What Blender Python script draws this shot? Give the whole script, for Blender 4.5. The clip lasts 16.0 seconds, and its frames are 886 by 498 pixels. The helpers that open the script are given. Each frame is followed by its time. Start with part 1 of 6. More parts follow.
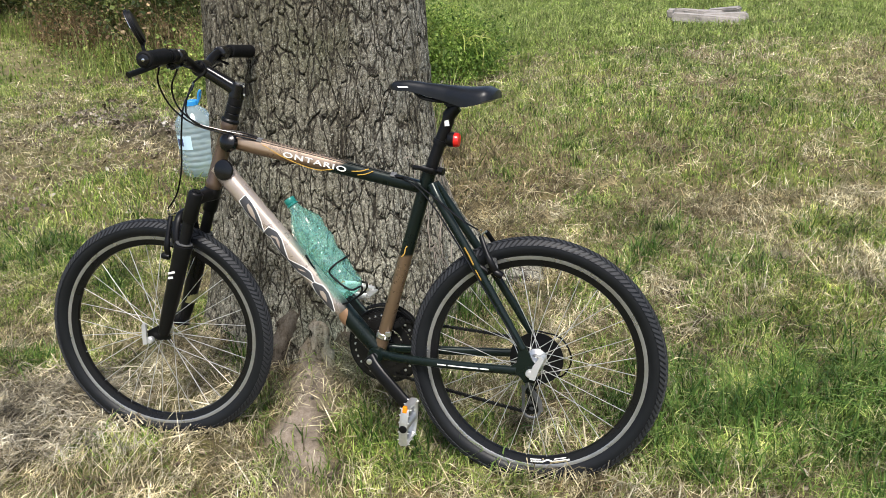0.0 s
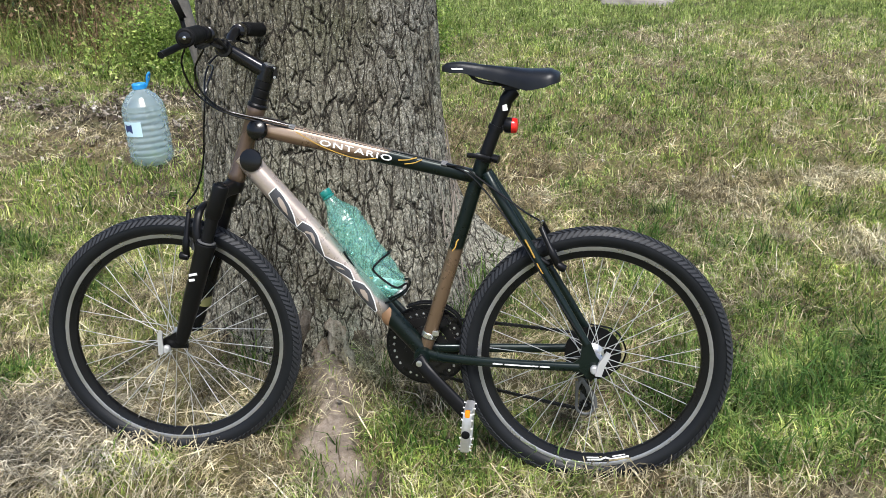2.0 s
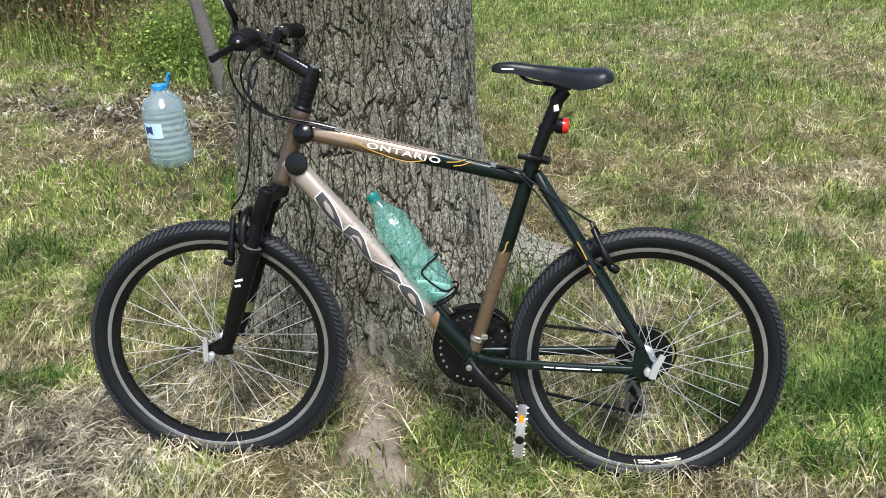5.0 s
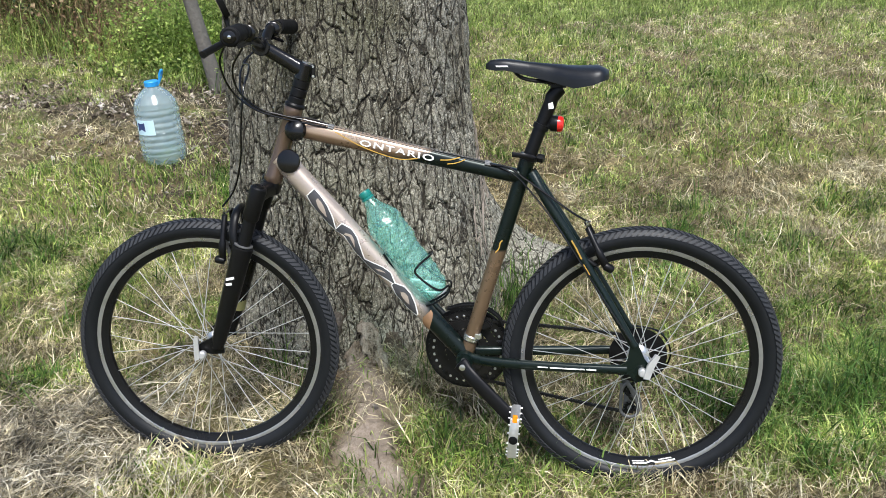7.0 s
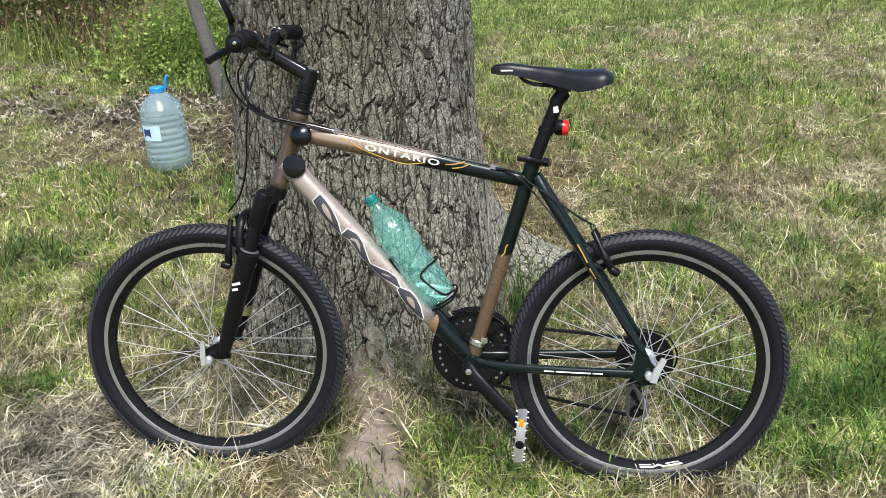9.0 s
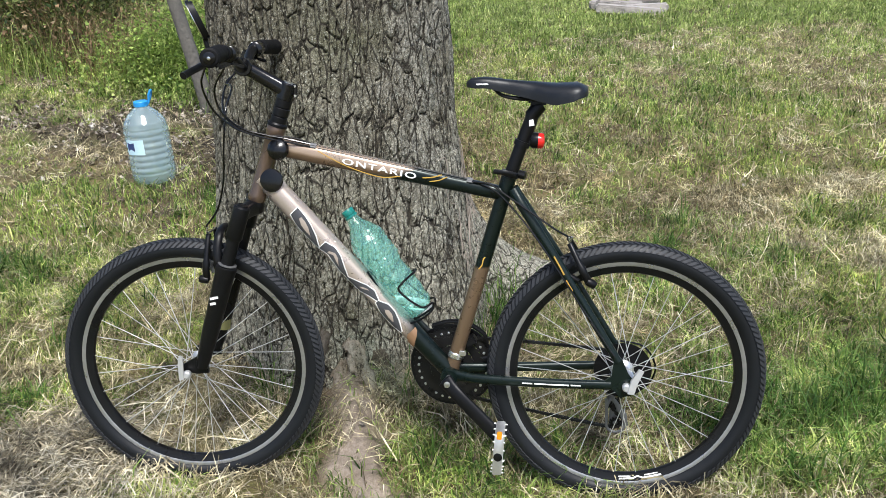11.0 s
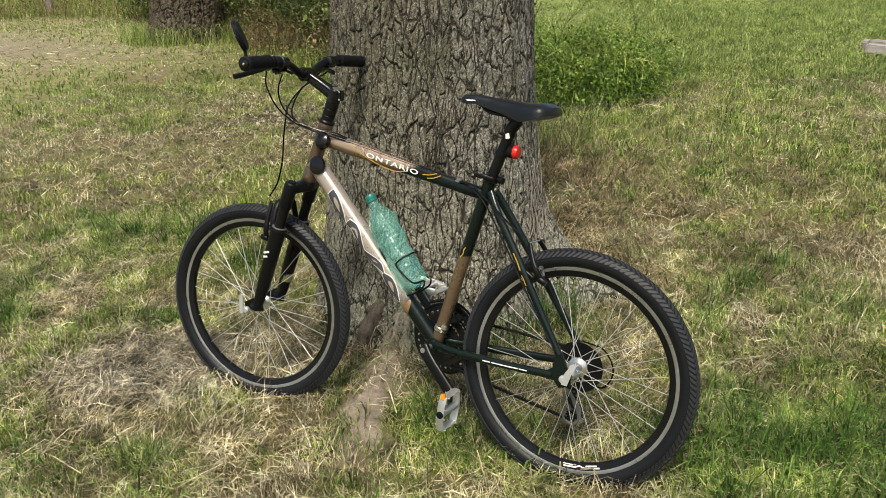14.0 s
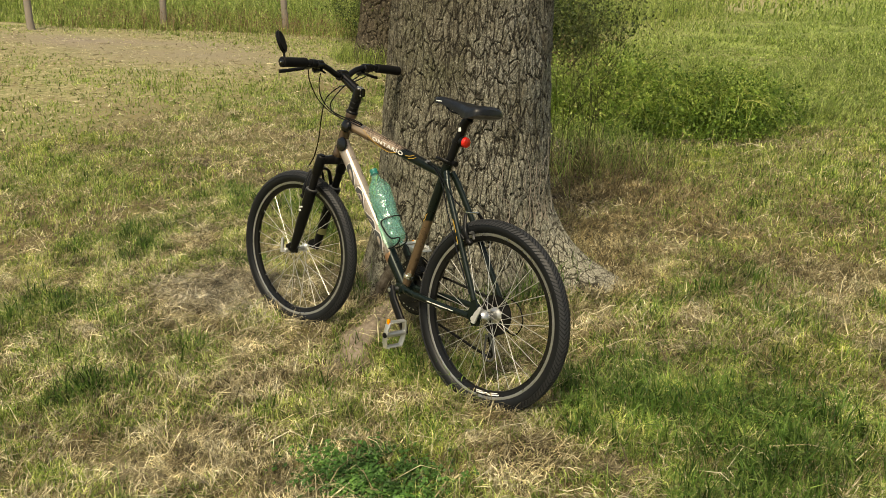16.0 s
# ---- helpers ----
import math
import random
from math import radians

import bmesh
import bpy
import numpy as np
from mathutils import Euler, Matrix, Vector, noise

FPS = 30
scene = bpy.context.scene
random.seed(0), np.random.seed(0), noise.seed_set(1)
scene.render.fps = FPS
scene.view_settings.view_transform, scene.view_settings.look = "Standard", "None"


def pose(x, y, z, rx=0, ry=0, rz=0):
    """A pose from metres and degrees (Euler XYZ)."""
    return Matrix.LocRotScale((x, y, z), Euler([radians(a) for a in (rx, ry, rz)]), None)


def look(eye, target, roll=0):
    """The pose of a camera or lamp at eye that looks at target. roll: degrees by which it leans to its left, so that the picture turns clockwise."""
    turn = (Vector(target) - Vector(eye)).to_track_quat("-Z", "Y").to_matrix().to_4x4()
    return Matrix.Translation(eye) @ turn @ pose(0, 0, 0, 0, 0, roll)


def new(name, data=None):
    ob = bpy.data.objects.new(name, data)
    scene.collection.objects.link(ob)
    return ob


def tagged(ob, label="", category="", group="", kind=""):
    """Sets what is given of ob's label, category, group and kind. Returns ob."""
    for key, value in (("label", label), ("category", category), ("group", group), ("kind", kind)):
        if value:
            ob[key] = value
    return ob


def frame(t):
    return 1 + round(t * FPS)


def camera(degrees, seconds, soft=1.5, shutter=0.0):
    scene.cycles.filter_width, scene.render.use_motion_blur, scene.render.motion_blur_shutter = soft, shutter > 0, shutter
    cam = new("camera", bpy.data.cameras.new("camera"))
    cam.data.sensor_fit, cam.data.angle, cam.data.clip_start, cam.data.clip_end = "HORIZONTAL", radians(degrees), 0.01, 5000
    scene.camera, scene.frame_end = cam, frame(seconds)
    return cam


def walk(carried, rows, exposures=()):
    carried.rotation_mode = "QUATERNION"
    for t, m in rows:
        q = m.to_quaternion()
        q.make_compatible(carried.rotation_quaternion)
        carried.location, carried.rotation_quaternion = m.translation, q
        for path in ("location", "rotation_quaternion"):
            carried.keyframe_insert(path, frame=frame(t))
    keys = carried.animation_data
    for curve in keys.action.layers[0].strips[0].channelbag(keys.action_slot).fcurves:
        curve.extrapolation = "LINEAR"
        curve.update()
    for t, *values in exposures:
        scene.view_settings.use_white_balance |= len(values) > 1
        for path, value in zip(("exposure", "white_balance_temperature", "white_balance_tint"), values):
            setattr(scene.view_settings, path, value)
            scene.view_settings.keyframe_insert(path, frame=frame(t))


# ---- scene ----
cam = camera(55.3, 16.0, soft=0.55)
PATH = [
    (0, (0.134, 0.062, 1.371), (0.011, 1.927, 0.659), -1.6),
    (0.5, (0.028, 0.069, 1.37), (-0.035, 1.935, 0.653), -1.4),
    (1, (0.016, 0.131, 1.364), (-0.003, 1.992, 0.63), -1.1),
    (1.5, (-0.064, 0.164, 1.362), (-0.05, 2.019, 0.614), -0.6),
    (2, (-0.256, 0.197, 1.352), (-0.131, 2.046, 0.599), -0.2),
    (2.5, (-0.322, 0.219, 1.352), (-0.172, 2.055, 0.571), -0.5),
    (3, (-0.357, 0.229, 1.353), (-0.208, 2.066, 0.575), -1.4),
    (3.5, (-0.37, 0.23, 1.362), (-0.228, 2.073, 0.6), -1.3),
    (6, (-0.374, 0.248, 1.358), (-0.248, 2.092, 0.593), -0.7),
    (6.5, (-0.373, 0.253, 1.356), (-0.24, 2.097, 0.593), -0.5),
    (7, (-0.37, 0.253, 1.355), (-0.23, 2.095, 0.587), -0.5),
    (7.5, (-0.373, 0.253, 1.355), (-0.236, 2.094, 0.586), -0.6),
    (8, (-0.374, 0.25, 1.356), (-0.243, 2.092, 0.586), -0.7),
    (8.5, (-0.374, 0.25, 1.357), (-0.245, 2.092, 0.59), -0.7),
    (9, (-0.371, 0.253, 1.356), (-0.243, 2.099, 0.597), -0.9),
    (9.2, (-0.368, 0.254, 1.357), (-0.244, 2.1, 0.599), -1.0),
    (11.3, (-0.322, 0.242, 1.361), (-0.169, 2.097, 0.629), -1.0),
    (11.5, (-0.278, 0.238, 1.362), (-0.124, 2.092, 0.628), -1.0),
    (12, (-0.11, 0.24, 1.353), (-0.152, 2.089, 0.593), -1.2),
    (12.5, (-0.001, 0.202, 1.356), (-0.248, 2.024, 0.568), -1.5),
    (13, (0.113, 0.078, 1.348), (-0.178, 1.9, 0.575), -0.0),
    (13.5, (0.284, -0.046, 1.392), (-0.113, 1.782, 0.684), 0.1),
    (14, (0.513, -0.038, 1.383), (-0.055, 1.76, 0.717), -0.7),
    (14.5, (0.767, -0.084, 1.401), (-0.031, 1.622, 0.729), -0.6),
    (15, (1.002, -0.249, 1.374), (0.158, 1.447, 0.732), 0.8),
    (15.5, (1.237, -0.342, 1.406), (0.38, 1.356, 0.786), 2.5),
    (16, (1.535, -0.358, 1.394), (0.509, 1.252, 0.797), 1.8),
]
# stops, kelvin and tint of the picture on the way
EXPOSURES = [(0.0, 0.91, 6350, 11), (2.0, 0.92, 6050, 11), (3.5, 0.98, 6000, 10), (9.2, 0.98, 6000, 10), (13.0, 0.98, 6150, 9), (13.5, 0.92, 6400, 7), (14.0, 0.70, 6900, 7), (14.5, 0.62, 7650, 7), (15.0, 0.64, 7900, 6), (16.0, 0.61, 8600, 4)]
walk(cam, [(t, look(eye, target, roll)) for t, eye, target, roll in PATH], EXPOSURES)

# ---- world, sun ----
world = bpy.data.worlds.new("world")
scene.world = world
world.use_nodes = True
wn = world.node_tree
sky = wn.nodes.new("ShaderNodeTexSky")
sky.sky_type = "NISHITA"
sky.sun_disc = False
SUN_ELEVATION, SUN_TURN = 60.0, 174.0
sky.sun_elevation = radians(SUN_ELEVATION)
sky.sun_rotation = radians(SUN_TURN)
sky.dust_density = 3.0
wn.links.new(sky.outputs[0], wn.nodes["Background"].inputs[0])
wn.nodes["Background"].inputs[1].default_value = 0.098
sun = new("sun", bpy.data.lights.new("sun", "SUN"))
sun.data.energy = 2.75
sun.data.angle = radians(18)
sun.data.color = (1.0, 0.95, 0.86)
az, el = radians(SUN_TURN), radians(SUN_ELEVATION)
sun_way = Vector((math.sin(az) * math.cos(el), math.cos(az) * math.cos(el), math.sin(el)))
sun.matrix_world = Matrix.Translation((0, 0, 12)) @ sun_way.to_track_quat("Z", "Y").to_matrix().to_4x4()


# ---- materials ----
class Nodes:
    """A small hand for wiring a node material."""

    def __init__(self, name):
        self.mat = bpy.data.materials.new(name)
        self.mat.use_nodes = True
        self.tree = self.mat.node_tree
        self.out = self.tree.nodes["Material Output"]
        self.bsdf = self.tree.nodes["Principled BSDF"]

    def node(self, kind, **values):
        n = self.tree.nodes.new(kind)
        for key, value in values.items():
            n.inputs[key.replace("_", " ")].default_value = value
        return n

    def link(self, a, b):
        self.tree.links.new(a, b)

    def coords(self, kind="Object"):
        return self.tree.nodes.new("ShaderNodeTexCoord").outputs[kind]

    def place(self):
        return self.tree.nodes.new("ShaderNodeNewGeometry").outputs["Position"]

    def island(self):
        return self.tree.nodes.new("ShaderNodeNewGeometry").outputs["Random Per Island"]

    def noise(self, vector, scale, detail=4.0, rough=0.55, stretch=None):
        if stretch:
            m = self.tree.nodes.new("ShaderNodeMapping")
            m.inputs["Scale"].default_value = stretch
            self.link(vector, m.inputs["Vector"])
            vector = m.outputs[0]
        n = self.node("ShaderNodeTexNoise", Scale=scale, Detail=detail, Roughness=rough)
        self.link(vector, n.inputs["Vector"])
        return n.outputs[0]

    def ramp(self, value, stops):
        r = self.tree.nodes.new("ShaderNodeValToRGB")
        e = r.color_ramp.elements
        while len(e) < len(stops):
            e.new(0.5)
        for k, (at, colour) in enumerate(stops):
            e[k].position = at
            e[k].color = (*colour, 1) if len(colour) == 3 else colour
        self.link(value, r.inputs[0])
        return r.outputs[0]

    def steps(self, value, low, high):
        m = self.tree.nodes.new("ShaderNodeMapRange")
        m.inputs["From Min"].default_value, m.inputs["From Max"].default_value = low, high
        self.link(value, m.inputs["Value"])
        return m.outputs[0]

    def mix(self, factor, a, b, blend="MIX"):
        m = self.tree.nodes.new("ShaderNodeMix")
        m.data_type, m.blend_type = "RGBA", blend
        for value, slot in ((factor, 0), (a, 6), (b, 7)):
            socket = m.inputs[slot]
            if isinstance(value, (int, float)):
                socket.default_value = (value, value, value, 1) if slot else value
            elif isinstance(value, tuple):
                socket.default_value = (*value, 1)
            else:
                self.link(value, socket)
        return m.outputs[2]

    def bump(self, height, distance, strength=1.0):
        b = self.node("ShaderNodeBump", Distance=distance, Strength=strength)
        self.link(height, b.inputs["Height"])
        self.link(b.outputs[0], self.bsdf.inputs["Normal"])

    def set(self, colour=None, rough=None, metal=None, spec=None):
        for key, value in (("Base Color", colour), ("Roughness", rough), ("Metallic", metal), ("Specular IOR Level", spec)):
            if value is None:
                continue
            if isinstance(value, (int, float)):
                self.bsdf.inputs[key].default_value = value
            elif isinstance(value, tuple):
                self.bsdf.inputs[key].default_value = (*value, 1)
            else:
                self.link(value, self.bsdf.inputs[key])
        return self.mat


def plain(name, colour, rough=0.5, metal=0.0, grain=60.0, vary=0.25, relief=0.0, spec=0.5):
    """A paint, rubber or metal with fine mottling in colour, gloss and relief."""
    n = Nodes(name)
    v = n.coords()
    fine = n.noise(v, grain)
    big = n.noise(v, grain / 9, 3)
    dark = tuple(c * (1 - vary) for c in colour)
    light = tuple(min(1, c * (1 + vary)) for c in colour)
    col = n.mix(n.mix(0.5, fine, big), dark, light)
    r = n.ramp(big, [(0.3, (max(0.03, rough - 0.08),) * 3), (0.7, (min(1, rough + 0.1),) * 3)])
    n.set(col, r, metal, spec)
    if relief:
        n.bump(fine, relief)
    return n.mat


def leafy(name, stops, rough=0.55, through_light=0.35, patch=None):
    """Thin plant matter: colours by blade, drifting with the place, with light passing through."""
    n = Nodes(name)
    col = n.ramp(n.mix(0.42, n.island(), n.steps(n.noise(n.place(), 7, 3, 0.6), 0.34, 0.66)), stops)
    worn = n.ramp(n.noise(n.place(), 12, 4, 0.6), [(0.30, (0.42, 0.42, 0.42)), (0.50, (0.95, 0.95, 0.95)), (0.70, (1.3, 1.27, 1.2))])
    col = n.mix(1.0, col, worn, "MULTIPLY")
    broad = n.ramp(n.noise(n.place(), 3.4, 3, 0.6), [(0.34, (0.74, 0.74, 0.74)), (0.50, (1.0, 1.0, 1.0)), (0.66, (1.20, 1.20, 1.17))])
    col = n.mix(1.0, col, broad, "MULTIPLY")
    tuft = n.ramp(n.noise(n.place(), 42, 3, 0.6), [(0.36, (0.50, 0.50, 0.50)), (0.50, (1.0, 1.0, 1.0)), (0.64, (1.42, 1.40, 1.34))])
    col = n.mix(1.0, col, tuft, "MULTIPLY")
    if patch:
        col = n.mix(n.steps(n.noise(n.place(), 0.9, 3), 0.38, 0.66), col, n.mix(0.75, col, patch, "MULTIPLY"))
    n.set(col, rough, 0.0, 0.25)
    t = n.node("ShaderNodeBsdfTranslucent")
    n.link(col, t.inputs[0])
    m = n.node("ShaderNodeMixShader", Fac=through_light)
    n.link(n.bsdf.outputs[0], m.inputs[1])
    n.link(t.outputs[0], m.inputs[2])
    n.link(m.outputs[0], n.out.inputs[0])
    return n.mat


GRASS = leafy("grass blades", [(0.10, (0.036, 0.088, 0.012)), (0.34, (0.165, 0.270, 0.060)), (0.60, (0.370, 0.465, 0.138)), (0.88, (0.630, 0.655, 0.315))], 0.5, 0.4, (1.12, 1.04, 0.85))
LUSH = leafy("lush grass blades", [(0.1, (0.030, 0.074, 0.016)), (0.5, (0.105, 0.196, 0.042)), (0.9, (0.260, 0.360, 0.105))], 0.45, 0.4)
STRAW = leafy("dry straw", [(0.12, (0.080, 0.060, 0.033)), (0.36, (0.265, 0.224, 0.130)), (0.64, (0.51, 0.452, 0.297)), (0.90, (0.79, 0.735, 0.560))], 0.6, 0.2, (0.92, 0.93, 0.84))
HAY = leafy("bleached grey hay", [(0.10, (0.08, 0.066, 0.044)), (0.40, (0.27, 0.238, 0.165)), (0.75, (0.53, 0.482, 0.365)), (0.95, (0.74, 0.700, 0.58))], 0.6, 0.2)
MEADOW = leafy("meadow grass", [(0.1, (0.120, 0.190, 0.040)), (0.5, (0.320, 0.410, 0.115)), (0.9, (0.560, 0.600, 0.260))], 0.5, 0.45)
BRUSH = leafy("undergrowth leaves", [(0.05, (0.014, 0.030, 0.008)), (0.45, (0.055, 0.084, 0.022)), (0.75, (0.160, 0.200, 0.052)), (0.95, (0.360, 0.385, 0.140))], 0.5, 0.35)
SPRAWL = leafy("dark cleavers leaves", [(0.1, (0.045, 0.095, 0.018)), (0.5, (0.160, 0.270, 0.048)), (0.9, (0.380, 0.490, 0.110))], 0.5, 0.4)
STALKS = leafy("yellow-green arching stalks", [(0.1, (0.190, 0.270, 0.050)), (0.5, (0.400, 0.460, 0.105)), (0.9, (0.640, 0.640, 0.270))], 0.5, 0.4)
POD_WEED = leafy("dark seeding weed", [(0.1, (0.036, 0.042, 0.016)), (0.5, (0.100, 0.108, 0.040)), (0.9, (0.220, 0.225, 0.090))], 0.6, 0.2)
MOUND = leafy("cleavers leaves", [(0.1, (0.110, 0.190, 0.040)), (0.5, (0.290, 0.400, 0.090)), (0.9, (0.500, 0.580, 0.190))], 0.5, 0.5)
CLOVER = leafy("clover leaves", [(0.0, (0.035, 0.105, 0.026)), (0.6, (0.085, 0.190, 0.045)), (1.0, (0.170, 0.300, 0.080))], 0.45, 0.3)
DEAD_WEED = leafy("dead brown stems", [(0.0, (0.09, 0.055, 0.028)), (0.5, (0.22, 0.145, 0.080)), (1.0, (0.42, 0.33, 0.20))], 0.7, 0.15)
THATCH = leafy("dead brown thatch", [(0.1, (0.070, 0.054, 0.028)), (0.5, (0.200, 0.160, 0.082)), (0.9, (0.400, 0.330, 0.190))], 0.7, 0.15)
LITTER = leafy("fallen leaves", [(0.1, (0.05, 0.037, 0.027)), (0.45, (0.15, 0.115, 0.085)), (0.7, (0.33, 0.29, 0.24)), (0.9, (0.62, 0.58, 0.53))], 0.7, 0.1)


def ground_material():
    n = Nodes("meadow soil and thatch")
    p = n.place()
    fine = n.mix(0.5, n.noise(p, 70, 5, 0.65), n.noise(p, 260, 4, 0.7))
    mid = n.noise(p, 9, 5, 0.6)
    big = n.noise(p, 1.1, 4, 0.55)
    soil = n.ramp(fine, [(0.25, (0.022, 0.017, 0.011)), (0.55, (0.070, 0.054, 0.037)), (0.8, (0.16, 0.125, 0.085))])
    thatch = n.ramp(fine, [(0.2, (0.055, 0.040, 0.017)), (0.5, (0.17, 0.130, 0.060)), (0.8, (0.34, 0.265, 0.145))])
    green = n.ramp(fine, [(0.25, (0.030, 0.046, 0.011)), (0.5, (0.095, 0.130, 0.030)), (0.8, (0.210, 0.250, 0.075))])
    a = n.mix(n.steps(mid, 0.40, 0.60), thatch, soil)
    b = n.mix(n.steps(big, 0.42, 0.58), a, n.mix(n.steps(mid, 0.35, 0.65), green, thatch))
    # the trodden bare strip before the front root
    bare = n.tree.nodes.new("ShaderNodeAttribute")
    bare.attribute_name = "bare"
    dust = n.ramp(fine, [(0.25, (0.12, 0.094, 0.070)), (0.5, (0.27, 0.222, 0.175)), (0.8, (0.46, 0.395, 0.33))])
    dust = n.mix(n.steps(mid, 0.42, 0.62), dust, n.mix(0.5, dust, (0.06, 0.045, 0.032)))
    mould_shade = n.tree.nodes.new("ShaderNodeAttribute")
    mould_shade.attribute_name = "mould_shade"
    b = n.mix(n.mix(1.0, mould_shade.outputs["Fac"], 0.85, "MULTIPLY"), b, n.ramp(fine, [(0.3, (0.016, 0.012, 0.009)), (0.7, (0.075, 0.058, 0.042))]))
    lush = n.tree.nodes.new("ShaderNodeAttribute")
    lush.attribute_name = "verdant"
    b = n.mix(n.mix(1.0, lush.outputs["Fac"], n.steps(mid, 0.25, 0.5), "MULTIPLY"), b, n.mix(n.steps(big, 0.35, 0.65), green, n.mix(0.5, green, (0.42, 0.50, 0.14))))
    # drier thatch left of the oak, paled to carry sunlight in its colour
    dry = n.tree.nodes.new("ShaderNodeAttribute")
    dry.attribute_name = "dry"
    hay = n.ramp(fine, [(0.3, (0.14, 0.125, 0.060)), (0.5, (0.32, 0.290, 0.150)), (0.75, (0.52, 0.475, 0.300))])
    b = n.mix(n.mix(1.0, dry.outputs["Fac"], n.steps(mid, 0.30, 0.60), "MULTIPLY"), b, hay)
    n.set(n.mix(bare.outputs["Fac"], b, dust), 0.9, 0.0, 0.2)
    n.bump(n.mix(0.5, fine, mid), 0.012, 0.9)
    return n.mat


def bark_material(name, tint=(1, 1, 1), size=1.0, pale_side=(-0.42, -0.10), crust_to=1.05):
    """Furrowed bark: flat upright plates parted by thin dark cracks, with pale lichen specks."""
    n = Nodes(name)
    v = n.coords()
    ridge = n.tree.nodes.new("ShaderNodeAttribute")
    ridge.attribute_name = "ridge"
    fine = n.noise(v, 240 / size, 5, 0.75)
    speck = n.noise(v, 110 / size, 5, 0.8)
    big = n.noise(v, 3.0, 4, 0.6)
    tall = n.noise(v, 34 / size, 5, 0.7, (1, 1, 0.3))
    wander = n.tree.nodes.new("ShaderNodeTexNoise")
    wander.inputs["Scale"].default_value = 32 / size
    n.link(v, wander.inputs["Vector"])
    shift = n.tree.nodes.new("ShaderNodeVectorMath")
    shift.operation = "MULTIPLY_ADD"
    n.link(wander.outputs["Color"], shift.inputs[0])
    shift.inputs[1].default_value = (0.012 * size, 0.012 * size, 0.024 * size)
    n.link(v, shift.inputs[2])

    def cracks(scale, flat, low, high):
        m = n.tree.nodes.new("ShaderNodeMapping")
        m.inputs["Scale"].default_value = (1, 1, flat)
        n.link(shift.outputs[0], m.inputs["Vector"])
        t = n.node("ShaderNodeTexVoronoi", Scale=scale / size)
        t.feature = "DISTANCE_TO_EDGE"
        n.link(m.outputs[0], t.inputs["Vector"])
        return n.steps(t.outputs["Distance"], low, high)

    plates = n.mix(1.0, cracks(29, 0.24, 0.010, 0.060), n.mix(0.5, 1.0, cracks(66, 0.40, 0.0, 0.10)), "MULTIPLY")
    # brown inner bark, darkened so the cracks carry their shade in the colour
    core_shade = n.ramp(fine, [(0.3, (0.016, 0.014, 0.012)), (0.7, (0.055, 0.047, 0.037))])
    skin = n.ramp(n.mix(0.5, speck, tall), [(0.34, (0.036, 0.031, 0.024)), (0.47, (0.118, 0.104, 0.080)), (0.63, (0.250, 0.228, 0.185))])
    moss = n.ramp(fine, [(0.3, (0.060, 0.068, 0.035)), (0.75, (0.165, 0.165, 0.100))])
    skin = n.mix(n.steps(big, 0.46, 0.66), skin, n.mix(0.5, skin, moss))
    side = n.tree.nodes.new("ShaderNodeSeparateXYZ")
    n.link(v, side.inputs[0])
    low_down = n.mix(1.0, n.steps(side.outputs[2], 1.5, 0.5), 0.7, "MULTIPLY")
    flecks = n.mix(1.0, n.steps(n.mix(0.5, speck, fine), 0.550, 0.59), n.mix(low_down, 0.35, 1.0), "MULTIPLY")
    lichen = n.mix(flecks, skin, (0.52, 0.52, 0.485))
    # the greyer, paler side
    pale = n.mix(1.0, n.steps(side.outputs[0], pale_side[0], pale_side[1]), n.steps(n.noise(v, 7.0, 4, 0.65), 0.40, 0.60), "MULTIPLY")
    lichen = n.mix(n.mix(1.0, pale, 0.5, "MULTIPLY"), lichen, n.ramp(speck, [(0.38, (0.10, 0.098, 0.09)), (0.56, (0.46, 0.45, 0.43))]))
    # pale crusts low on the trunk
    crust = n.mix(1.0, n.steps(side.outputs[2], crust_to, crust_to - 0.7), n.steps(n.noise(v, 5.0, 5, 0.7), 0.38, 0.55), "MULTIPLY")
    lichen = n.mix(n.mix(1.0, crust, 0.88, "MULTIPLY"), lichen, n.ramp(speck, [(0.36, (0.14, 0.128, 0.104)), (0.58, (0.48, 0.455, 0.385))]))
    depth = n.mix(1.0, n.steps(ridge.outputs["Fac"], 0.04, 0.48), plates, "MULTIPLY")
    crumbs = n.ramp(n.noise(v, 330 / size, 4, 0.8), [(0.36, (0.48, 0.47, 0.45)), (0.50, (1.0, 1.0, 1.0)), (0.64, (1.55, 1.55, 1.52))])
    col = n.mix(1.0, n.mix(depth, core_shade, lichen), crumbs, "MULTIPLY")
    col = n.mix(1.0, col, tint, "MULTIPLY")
    n.set(col, 0.9, 0.0, 0.2)
    n.bump(n.mix(0.60, depth, n.mix(0.5, fine, speck)), 0.008, 1.0)
    return n.mat


def root_material(name="worn root wood", tone=1.0):
    """Bare weathered root: pale grey-tan wood with dark crevices and clinging earth."""
    n = Nodes(name)
    v = n.coords()
    mid, fine = n.noise(v, 24, 5, 0.7, (1.6, 0.6, 0.6)), n.noise(v, 170, 4, 0.7)
    wood = n.ramp(n.mix(0.35, mid, fine), [(0.37, (0.045, 0.035, 0.026)), (0.44, (0.22, 0.19, 0.152)), (0.60, (0.42, 0.38, 0.33))])
    wood = n.mix(n.steps(n.noise(v, 9, 3), 0.52, 0.66), wood, n.mix(0.6, wood, (0.20, 0.15, 0.11)))
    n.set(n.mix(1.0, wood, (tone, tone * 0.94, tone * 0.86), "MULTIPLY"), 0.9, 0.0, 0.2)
    n.bump(n.mix(0.4, mid, fine), 0.018, 1.0)
    return n.mat


